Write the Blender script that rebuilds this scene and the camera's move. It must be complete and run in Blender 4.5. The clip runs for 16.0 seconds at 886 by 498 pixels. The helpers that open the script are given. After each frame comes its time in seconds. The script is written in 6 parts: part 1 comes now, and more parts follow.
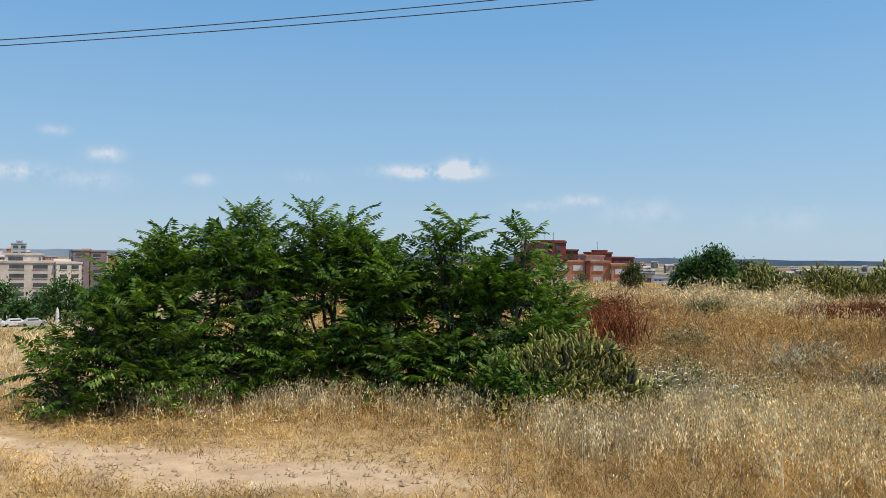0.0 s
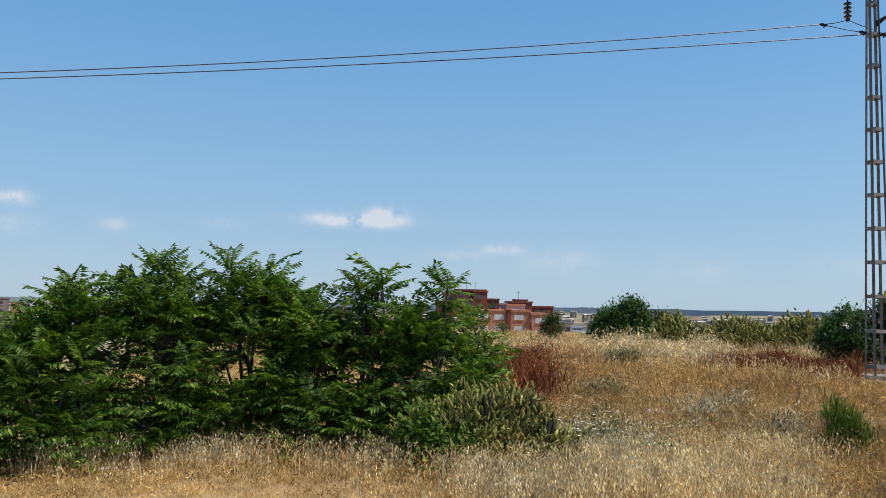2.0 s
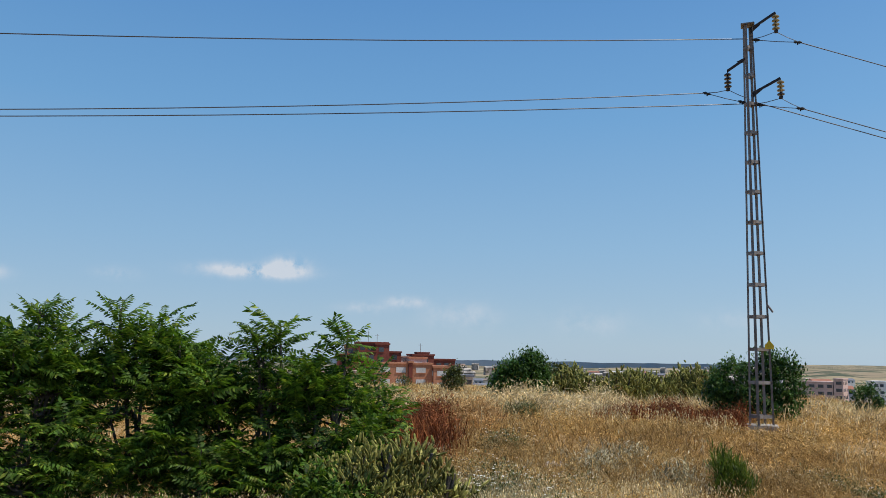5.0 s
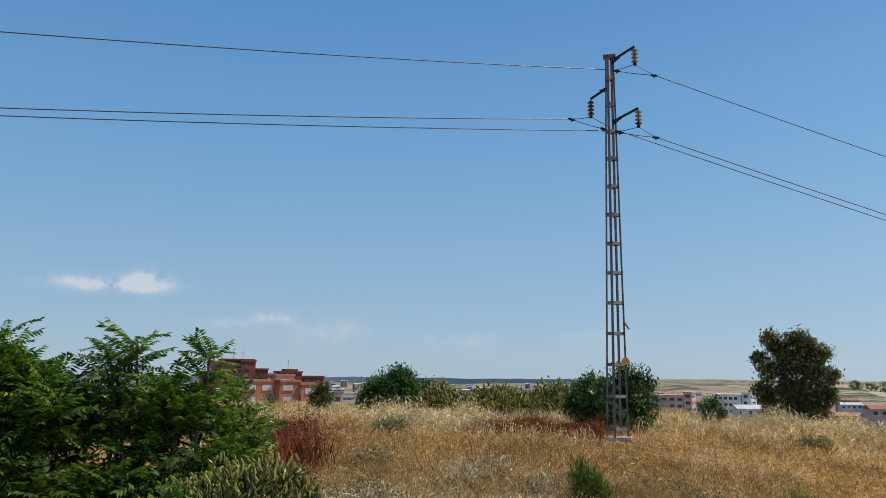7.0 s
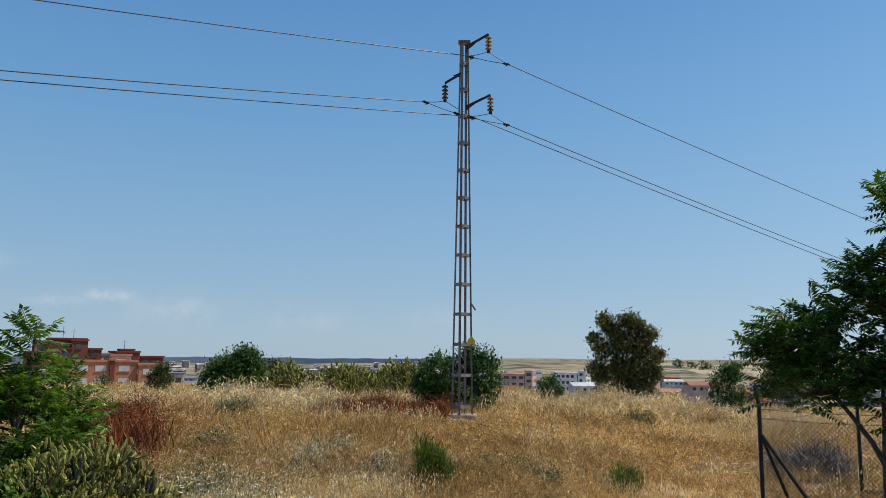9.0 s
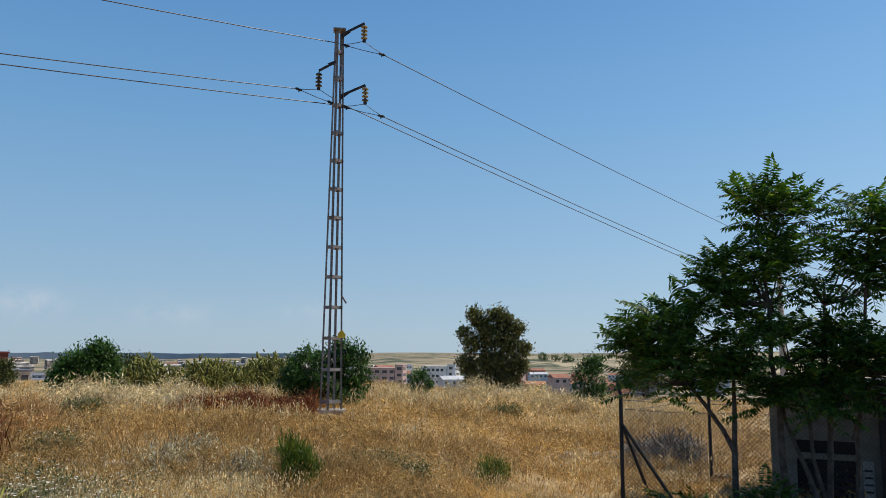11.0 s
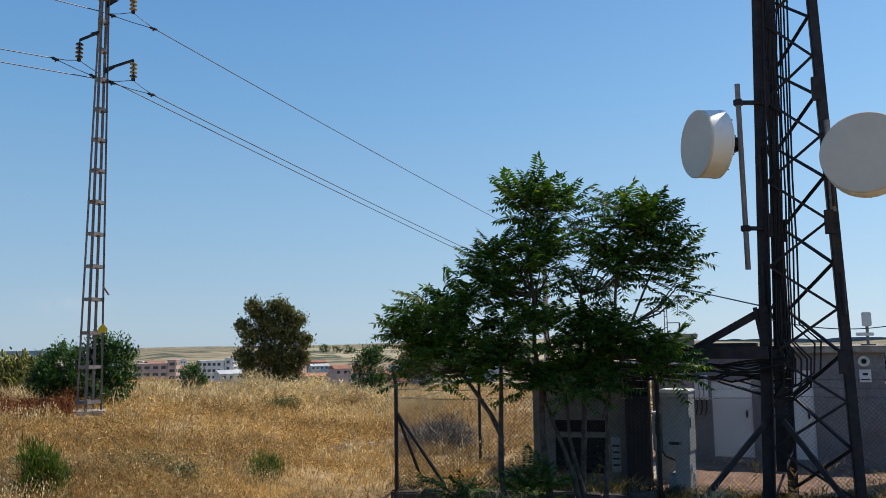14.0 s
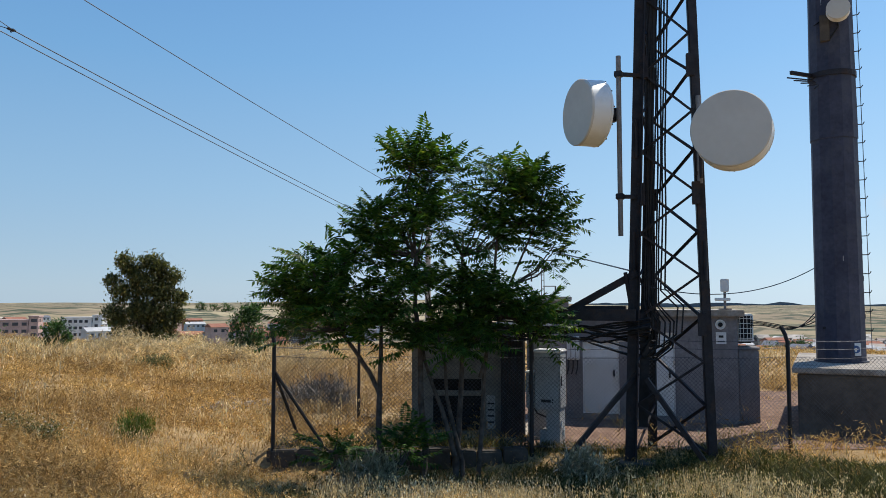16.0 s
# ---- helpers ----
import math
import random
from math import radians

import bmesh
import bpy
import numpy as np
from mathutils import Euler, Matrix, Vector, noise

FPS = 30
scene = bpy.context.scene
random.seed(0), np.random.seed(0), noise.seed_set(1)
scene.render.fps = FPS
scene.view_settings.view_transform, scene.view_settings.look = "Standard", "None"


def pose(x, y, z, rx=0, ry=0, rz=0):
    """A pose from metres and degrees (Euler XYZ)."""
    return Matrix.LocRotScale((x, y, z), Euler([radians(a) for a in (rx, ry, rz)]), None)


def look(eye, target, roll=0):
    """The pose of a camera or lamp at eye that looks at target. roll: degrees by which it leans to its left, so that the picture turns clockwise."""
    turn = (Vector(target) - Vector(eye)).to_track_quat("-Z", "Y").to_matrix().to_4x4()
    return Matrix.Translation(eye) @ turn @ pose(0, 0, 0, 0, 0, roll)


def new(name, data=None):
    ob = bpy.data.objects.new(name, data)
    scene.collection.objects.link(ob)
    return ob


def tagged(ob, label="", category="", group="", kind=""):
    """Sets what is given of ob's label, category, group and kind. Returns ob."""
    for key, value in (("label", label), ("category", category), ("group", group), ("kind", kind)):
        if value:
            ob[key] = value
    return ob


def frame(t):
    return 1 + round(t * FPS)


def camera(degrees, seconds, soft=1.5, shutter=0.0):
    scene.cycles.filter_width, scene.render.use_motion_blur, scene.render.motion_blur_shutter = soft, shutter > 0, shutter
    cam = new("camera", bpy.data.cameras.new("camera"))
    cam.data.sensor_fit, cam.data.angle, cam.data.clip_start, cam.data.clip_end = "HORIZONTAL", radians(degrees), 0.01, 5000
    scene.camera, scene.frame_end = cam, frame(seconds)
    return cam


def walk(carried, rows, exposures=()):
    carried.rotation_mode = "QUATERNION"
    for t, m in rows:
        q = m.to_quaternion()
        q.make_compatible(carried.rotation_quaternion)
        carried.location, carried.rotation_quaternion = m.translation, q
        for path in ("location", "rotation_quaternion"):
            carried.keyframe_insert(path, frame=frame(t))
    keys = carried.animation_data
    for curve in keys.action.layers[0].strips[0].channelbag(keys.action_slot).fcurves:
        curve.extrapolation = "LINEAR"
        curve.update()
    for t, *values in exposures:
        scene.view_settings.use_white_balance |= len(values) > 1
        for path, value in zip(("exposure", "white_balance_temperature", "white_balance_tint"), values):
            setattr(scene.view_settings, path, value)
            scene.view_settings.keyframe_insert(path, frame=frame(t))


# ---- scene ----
cam = camera(58.66, 16.0, soft=0.5)
EYE = 1.6
# seconds, place, yaw, pitch, roll: a hand-held turn to the right with a small step
ROWS = [
    (0.0, -0.003, 0.001, -0.002, -0.00, 0.25, 0.86),
    (0.5, -0.001, 0.005, -0.001, -2.02, 1.35, 0.72),
    (1.0, 0.001, 0.006, 0.001, -3.29, 2.14, 1.04),
    (1.5, 0.003, 0.005, 0.004, -4.50, 3.08, 0.97),
    (2.0, 0.004, 0.008, 0.010, -5.58, 3.88, 1.14),
    (2.5, 0.008, 0.012, 0.015, -6.18, 5.04, 1.12),
    (3.0, 0.012, 0.012, 0.016, -7.40, 5.95, 0.97),
    (5.5, 0.029, -0.003, 0.019, -14.60, 8.14, 1.03),
    (6.0, 0.035, -0.001, 0.019, -17.18, 8.47, 0.97),
    (6.5, 0.034, -0.013, 0.017, -19.82, 8.79, 1.08),
    (7.0, 0.039, -0.025, 0.014, -21.98, 9.13, 0.69),
    (7.5, 0.046, -0.031, 0.014, -24.93, 9.13, 0.68),
    (8.0, 0.038, -0.047, 0.017, -27.30, 9.63, 0.67),
    (8.5, 0.030, -0.060, 0.017, -30.18, 8.52, 0.63),
    (11.0, 0.232, 0.187, 0.001, -42.17, 7.46, 0.33),
    (11.5, 0.288, 0.209, -0.003, -45.20, 7.02, 0.16),
    (12.0, 0.365, 0.235, -0.007, -47.29, 7.02, -0.34),
    (12.5, 0.419, 0.250, -0.009, -49.62, 8.34, -0.66),
    (13.0, 0.430, 0.248, -0.006, -52.23, 8.15, -0.92),
    (13.5, 0.418, 0.236, -0.002, -55.52, 7.41, -0.80),
    (14.0, 0.414, 0.226, -0.002, -57.96, 6.77, -0.82),
    (14.5, 0.426, 0.221, -0.005, -60.08, 6.34, -0.24),
    (15.0, 0.436, 0.217, -0.008, -61.82, 5.49, 0.14),
    (15.5, 0.440, 0.221, -0.012, -64.17, 4.63, 0.65),
    (16.0, 0.446, 0.227, -0.016, -66.39, 3.86, 0.02),
]
walk(cam, [(t, pose(x, y, EYE + z, 0, 0, yaw) @ pose(0, 0, 0, 90 + pitch, 0, 0) @ pose(0, 0, 0, 0, 0, roll)) for t, x, y, z, yaw, pitch, roll in ROWS],
     [(0.0, 0.16), (3.0, 0.12), (5.5, 0.0), (8.5, -0.06), (13.0, 0.0), (16.0, 0.08)])

# ---------------------------------------------------------------- light
SUN_AZ, SUN_EL = 118.0, 60.0
world = bpy.data.worlds.new("sky")
scene.world = world
world.use_nodes = True
wt = world.node_tree
wt.nodes.clear()
w_out = wt.nodes.new("ShaderNodeOutputWorld")
w_bg = wt.nodes.new("ShaderNodeBackground")
w_sky = wt.nodes.new("ShaderNodeTexSky")
w_sky.sky_type = 'NISHITA'
w_sky.sun_disc = False
w_sky.sun_elevation = radians(SUN_EL)
w_sky.sun_rotation = radians(SUN_AZ)
w_sky.altitude = 200
w_sky.air_density = 1.0
w_sky.dust_density = 0.15
w_sky.ozone_density = 4.0
w_bg.inputs["Strength"].default_value = 0.111


def wop(kind, a, b=None):
    n = wt.nodes.new("ShaderNodeMath")
    n.operation = kind
    for i, q in enumerate((a, b)):
        if q is None:
            continue
        if isinstance(q, bpy.types.NodeSocket):
            wt.links.new(q, n.inputs[i])
        else:
            n.inputs[i].default_value = q
    return n.outputs[0]


# small fair-weather clouds low over the plain: azimuth, elevation, half width, half height in degrees, density
w_co = wt.nodes.new("ShaderNodeTexCoord")
w_sep = wt.nodes.new("ShaderNodeSeparateXYZ")
wt.links.new(w_co.outputs["Generated"], w_sep.inputs[0])
w_az = wop('MULTIPLY', wop('ARCTAN2', w_sep.outputs[0], w_sep.outputs[1]), 57.2958)
w_el = wop('MULTIPLY', wop('ARCSINE', w_sep.outputs[2]), 57.2958)
w_noise = wt.nodes.new("ShaderNodeTexNoise")
w_noise.inputs["Scale"].default_value, w_noise.inputs["Detail"].default_value, w_noise.inputs["Roughness"].default_value = 30.0, 8.0, 0.66
wt.links.new(w_co.outputs["Generated"], w_noise.inputs["Vector"])
w_sum = None
for c_az, c_el, c_w, c_h, c_d in ((1.4, 6.2, 1.2, 0.6, 1.6), (-1.0, 5.8, 2.9, 0.42, 1.5), (-28.4, 4.8, 2.2, 0.5, 1.0), (-23.3, 6.2, 1.0, 0.45, 1.0), (-26.3, 7.6, 0.7, 0.3, 0.7), (-23.8, 4.5, 1.8, 0.6, 0.45),
                                 (-17.2, 4.8, 0.9, 0.4, 0.45), (6.9, 3.4, 1.6, 0.35, 0.5), (9.9, 3.9, 1.5, 0.35, 0.7), (14.0, 3.0, 2.4, 0.9, 0.4), (23, 2.6, 2.6, 0.9, 0.25), (33, 2.8, 2.4, 0.8, 0.2), (-10, 5.2, 1.2, 0.4, 0.35), (97, 6.4, 1.0, 0.5, 1.2)):
    g = wop('ADD', wop('POWER', wop('DIVIDE', wop('SUBTRACT', w_az, c_az), c_w), 2.0), wop('POWER', wop('DIVIDE', wop('SUBTRACT', w_el, c_el), c_h), 2.0))
    g = wop('MULTIPLY', wop('EXPONENT', wop('MULTIPLY', g, -1.0)), c_d)
    w_sum = g if w_sum is None else wop('ADD', w_sum, g)
w_thick = wop('MULTIPLY', wop('ADD', w_noise.outputs[0], -0.36), 5.8)
w_cloud = wt.nodes.new("ShaderNodeClamp")
wt.links.new(wop('MULTIPLY', w_sum, w_thick), w_cloud.inputs[0])
w_mix = wt.nodes.new("ShaderNodeMix")
w_mix.data_type = 'RGBA'
wt.links.new(wop('MULTIPLY', w_cloud.outputs[0], 0.85), w_mix.inputs[0])
# clear air: the measured fall from deep blue overhead to pale blue at the horizon, laid over the sky texture
w_ramp = wt.nodes.new("ShaderNodeValToRGB")
els = w_ramp.color_ramp.elements
for k in range(4):
    els.new(0.5)
for e, (e_deg, c) in zip(els, ((-2, (0.33, 0.47, 0.62)), (1, (0.345, 0.485, 0.625)), (8, (0.255, 0.445, 0.655)), (17, (0.155, 0.365, 0.645)), (28, (0.088, 0.262, 0.575)), (70, (0.05, 0.15, 0.42)))):
    e.position, e.color = (e_deg + 10) / 100, (*[v * 9.0 for v in c], 1)
wt.links.new(wop('DIVIDE', wop('ADD', w_el, 10.0), 100.0), w_ramp.inputs[0])
w_glow = wop('ADD', 1.0, wop('MULTIPLY', wop('EXPONENT', wop('MULTIPLY', wop('POWER', wop('DIVIDE', wop('SUBTRACT', w_az, SUN_AZ), 55.0), 2.0), -1.0)), 0.50))
w_scale = wt.nodes.new("ShaderNodeVectorMath")
w_scale.operation = 'SCALE'
wt.links.new(w_ramp.outputs[0], w_scale.inputs[0])
wt.links.new(w_glow, w_scale.inputs["Scale"])
w_air = wt.nodes.new("ShaderNodeMix")
w_air.data_type = 'RGBA'
w_air.inputs[0].default_value = 0.86
wt.links.new(w_sky.outputs[0], w_air.inputs[6])
w_white = wt.nodes.new("ShaderNodeVectorMath")
w_white.operation = 'SCALE'
w_white.inputs[0].default_value = (1.35, 0.78, -0.2)
wt.links.new(wop('ADD', w_glow, -1.0), w_white.inputs["Scale"])
w_add = wt.nodes.new("ShaderNodeVectorMath")
wt.links.new(w_scale.outputs[0], w_add.inputs[0])
wt.links.new(w_white.outputs[0], w_add.inputs[1])
wt.links.new(w_add.outputs[0], w_air.inputs[7])
wt.links.new(w_air.outputs[2], w_mix.inputs[6])
w_mix.inputs[7].default_value = (5.6, 6.0, 6.6, 1)
wt.links.new(w_mix.outputs[2], w_bg.inputs["Color"])
wt.links.new(w_bg.outputs[0], w_out.inputs["Surface"])
sun_data = bpy.data.lights.new("sun", 'SUN')
sun_data.energy, sun_data.angle, sun_data.color = 4.45, radians(0.53), (1.0, 0.925, 0.80)
sun = new("sun", sun_data)
sa, se = radians(SUN_AZ), radians(SUN_EL)
sun_dir = Vector((math.sin(sa) * math.cos(se), math.cos(sa) * math.cos(se), math.sin(se)))
sun.matrix_world = look(sun_dir * 60, (0, 0, 0))
scene.view_settings.exposure = 0.0

# ---------------------------------------------------------------- materials
def mat(name, rough=0.8, metal=0.0):
    m = bpy.data.materials.new(name)
    m.use_nodes = True
    b = m.node_tree.nodes["Principled BSDF"]
    b.inputs["Roughness"].default_value = rough
    if rough > 0.45 and metal == 0:
        b.inputs["Specular IOR Level"].default_value = 0.25
    b.inputs["Metallic"].default_value = metal
    return m, m.node_tree, b


def node(nt, kind, **sets):
    n = nt.nodes.new(kind)
    for k, v in sets.items():
        n.inputs[k].default_value = v
    return n


def ramp(nt, src, stops):
    r = nt.nodes.new("ShaderNodeValToRGB")
    el = r.color_ramp.elements
    while len(el) < len(stops):
        el.new(0.5)
    for e, (p, c) in zip(el, stops):
        e.position, e.color = p, (*c, 1)
    nt.links.new(src, r.inputs[0])
    return r.outputs[0]


def mix(nt, fac, a, b, blend='MIX'):
    m = nt.nodes.new("ShaderNodeMix")
    m.data_type, m.blend_type = 'RGBA', blend
    for sock, v in ((m.inputs[0], fac), (m.inputs[6], a), (m.inputs[7], b)):
        if isinstance(v, bpy.types.NodeSocket):
            nt.links.new(v, sock)
        elif isinstance(v, (int, float)):
            sock.default_value = v
        else:
            sock.default_value = (*v, 1)
    return m.outputs[2]


def coords(nt, world_space=False):
    if world_space:
        return nt.nodes.new("ShaderNodeNewGeometry").outputs["Position"]
    return nt.nodes.new("ShaderNodeTexCoord").outputs["Object"]


def noise_out(nt, vec, scale, detail=4.0, rough=0.55):
    n = node(nt, "ShaderNodeTexNoise", Scale=scale, Detail=detail, Roughness=rough)
    nt.links.new(vec, n.inputs["Vector"])
    return n.outputs[0]


def bump(nt, b, height, strength, dist=0.02):
    n = node(nt, "ShaderNodeBump", Strength=strength, Distance=dist)
    nt.links.new(height, n.inputs["Height"])
    nt.links.new(n.outputs[0], b.inputs["Normal"])


def surface(name, c1, c2, scale, rough=0.8, metal=0.0, fine=None, stain=None, bumps=0.3, spread=(0.35, 0.65), space=False, grain=0.35):
    """Two tones at one scale, a fine grain and, where given, stains."""
    m, nt, b = mat(name, rough, metal)
    v = coords(nt, space)
    col = ramp(nt, noise_out(nt, v, scale), [(spread[0], c1), (spread[1], c2)])
    g = noise_out(nt, v, fine or scale * 9, 3)
    col = mix(nt, grain, col, ramp(nt, g, [(0.3, (0.25, 0.25, 0.25)), (0.7, (0.75, 0.75, 0.75))]), 'OVERLAY')
    if stain:
        s = ramp(nt, noise_out(nt, v, scale * 0.6, 6, 0.7), [(0.52, (0, 0, 0)), (0.66, (1, 1, 1))])
        col = mix(nt, s, col, stain)
    nt.links.new(col, b.inputs["Base Color"])
    if bumps:
        bump(nt, b, g, bumps)
    return m


def foliage(name, dark, light, tip, trans=0.35, rough=0.5, patch=1.2, through_tint=(1.3, 1.35, 0.7)):
    """Leaves: each one its own shade, light shining through them."""
    m, nt, b = mat(name, rough)
    geo = nt.nodes.new("ShaderNodeNewGeometry")
    col = ramp(nt, geo.outputs["Random Per Island"], [(0.0, dark), (0.5, light), (0.82, light), (1.0, tip)])
    n = ramp(nt, noise_out(nt, coords(nt), patch, 2), [(0.35, (0.68, 0.68, 0.68)), (0.65, (1.2, 1.2, 1.12))])
    col = mix(nt, 1.0, col, n, 'MULTIPLY')
    n2 = ramp(nt, noise_out(nt, coords(nt), patch * 9, 2), [(0.34, (0.42, 0.42, 0.42)), (0.66, (1.45, 1.45, 1.45))])
    col = mix(nt, 1.0, col, n2, 'MULTIPLY')
    nt.links.new(col, b.inputs["Base Color"])
    t = nt.nodes.new("ShaderNodeBsdfTranslucent")
    nt.links.new(mix(nt, 1.0, col, through_tint, 'MULTIPLY'), t.inputs[0])
    s = nt.nodes.new("ShaderNodeMixShader")
    s.inputs[0].default_value = trans
    nt.links.new(b.outputs[0], s.inputs[1])
    nt.links.new(t.outputs[0], s.inputs[2])
    nt.links.new(s.outputs[0], nt.nodes["Material Output"].inputs["Surface"])
    return m


DRY = (1.25, 1.05, 0.8)
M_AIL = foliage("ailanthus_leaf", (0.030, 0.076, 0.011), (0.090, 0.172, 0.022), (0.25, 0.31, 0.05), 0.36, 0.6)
# darker copy of the leaf: shade of the backlit yard trees in its colour
M_AIL2 = foliage("ailanthus_leaf_shade_toned", (0.026, 0.070, 0.012), (0.060, 0.135, 0.022), (0.18, 0.23, 0.04), 0.32)
M_BUSH = foliage("bush_leaf", (0.025, 0.065, 0.016), (0.065, 0.140, 0.032), (0.13, 0.20, 0.06), 0.25, patch=0.8)
M_OLIVE = foliage("olive_leaf", (0.050, 0.064, 0.020), (0.110, 0.130, 0.045), (0.19, 0.18, 0.07), 0.2, patch=0.6)
M_EUC = foliage("eucalyptus_leaf", (0.055, 0.068, 0.030), (0.145, 0.155, 0.064), (0.30, 0.25, 0.12), 0.35, patch=0.45)
M_BROOM = foliage("broom_leaf", (0.050, 0.088, 0.014), (0.120, 0.175, 0.028), (0.22, 0.25, 0.06), 0.3, patch=3)
M_CHOLLA = foliage("cactus_skin", (0.105, 0.115, 0.024), (0.25, 0.24, 0.060), (0.44, 0.39, 0.14), 0.0, 0.8, patch=2)
M_STRAW = foliage("straw", (0.26, 0.155, 0.050), (0.60, 0.405, 0.150), (0.82, 0.64, 0.33), 0.25, 0.7, patch=0.35, through_tint=DRY)
M_OATS = foliage("oat_straw", (0.48, 0.375, 0.19), (0.74, 0.62, 0.37), (0.88, 0.80, 0.60), 0.3, 0.65, patch=0.5, through_tint=DRY)
M_BROWN = foliage("brown_straw", (0.19, 0.110, 0.038), (0.46, 0.295, 0.110), (0.70, 0.52, 0.25), 0.2, 0.75, patch=0.6, through_tint=DRY)
M_DOCK = foliage("dock_stalk", (0.11, 0.030, 0.012), (0.26, 0.080, 0.026), (0.46, 0.21, 0.08), 0.1, 0.8, patch=1.5, through_tint=DRY)
M_GREY = foliage("thistle_stalk", (0.22, 0.205, 0.115), (0.46, 0.42, 0.28), (0.74, 0.69, 0.55), 0.2, 0.8, patch=1.5, through_tint=DRY)
M_WEEDLEAF = foliage("weed_leaf", (0.060, 0.072, 0.030), (0.150, 0.160, 0.075), (0.34, 0.33, 0.19), 0.25, 0.8, patch=2)
M_TAN = foliage("tan_straw", (0.30, 0.165, 0.06), (0.58, 0.36, 0.15), (0.76, 0.55, 0.28), 0.25, 0.7, patch=0.6, through_tint=DRY)
M_BARK = surface("bark", (0.055, 0.046, 0.038), (0.125, 0.105, 0.088), 9, 0.9, bumps=0.6)
M_GALV = surface("galvanised_steel", (0.17, 0.15, 0.14), (0.26, 0.235, 0.22), 4, 0.6, 0.3, stain=(0.15, 0.10, 0.07))
M_DARKSTEEL = surface("painted_dark_steel", (0.018, 0.017, 0.020), (0.036, 0.033, 0.037), 5, 0.6, 0.0, stain=(0.055, 0.035, 0.028))
M_MONO = surface("blue_grey_paint", (0.040, 0.042, 0.066), (0.062, 0.064, 0.092), 1.3, 0.6, 0.0, stain=(0.080, 0.080, 0.095))
M_RUBBER = surface("black_cable", (0.012, 0.012, 0.013), (0.025, 0.025, 0.026), 14, 0.5)
M_WIRE = surface("weathered_conductor", (0.06, 0.065, 0.08), (0.10, 0.105, 0.12), 3, 0.5, 0.6)
M_GLASSY = surface("dark_insulator", (0.03, 0.03, 0.03), (0.06, 0.05, 0.05), 5, 0.25)
M_PALEINS = surface("pale_insulator", (0.20, 0.165, 0.085), (0.30, 0.25, 0.13), 5, 0.25)
M_DISH = surface("dish_white", (0.76, 0.75, 0.70), (0.84, 0.83, 0.79), 1.5, 0.45, stain=(0.72, 0.69, 0.62), bumps=0.0, grain=0.06)
M_RADOME = surface("radome_cover", (0.56, 0.53, 0.47), (0.61, 0.58, 0.515), 1.2, 0.75, bumps=0.0, grain=0.05)
M_RENDER = surface("grey_render", (0.20, 0.185, 0.19), (0.25, 0.235, 0.235), 1.6, 0.9, stain=(0.17, 0.155, 0.15))
M_WHITE = surface("white_paint", (0.70, 0.70, 0.68), (0.80, 0.80, 0.78), 1.8, 0.6, stain=(0.60, 0.58, 0.53), bumps=0.08)
M_CAB = surface("cabinet_grey_paint", (0.30, 0.315, 0.32), (0.36, 0.375, 0.38), 2, 0.5, bumps=0.06)
M_CONC = surface("concrete", (0.32, 0.28, 0.235), (0.44, 0.40, 0.345), 1.8, 0.92, stain=(0.21, 0.175, 0.14))
# stained concrete, its base darkened further to carry the block's shaded side
M_WEATHERED_SHADED = surface("weathered_shaded_concrete", (0.085, 0.073, 0.061), (0.135, 0.118, 0.098), 1.1, 0.95, stain=(0.062, 0.052, 0.045))
M_SHED = surface("shelter_panel", (0.19, 0.178, 0.16), (0.25, 0.235, 0.21), 1.4, 0.8, stain=(0.11, 0.10, 0.088))
# near-black paint that stands for the shade inside openings and slots
M_DARK = surface("opening_shade_paint", (0.012, 0.012, 0.013), (0.022, 0.022, 0.024), 3, 0.7, bumps=0)
M_YELLOW = surface("warning_yellow", (0.62, 0.42, 0.03), (0.70, 0.50, 0.05), 5, 0.6)
M_BLACK = surface("black_paint", (0.018, 0.018, 0.02), (0.03, 0.03, 0.032), 8, 0.6)
M_BLUE = surface("sign_blue", (0.05, 0.10, 0.22), (0.07, 0.13, 0.27), 8, 0.5)
M_PLASTIC = surface("white_litter", (0.66, 0.60, 0.56), (0.80, 0.76, 0.72), 9, 0.6)
M_GLASS = surface("window_glass", (0.035, 0.04, 0.05), (0.07, 0.08, 0.095), 0.4, 0.15, bumps=0)

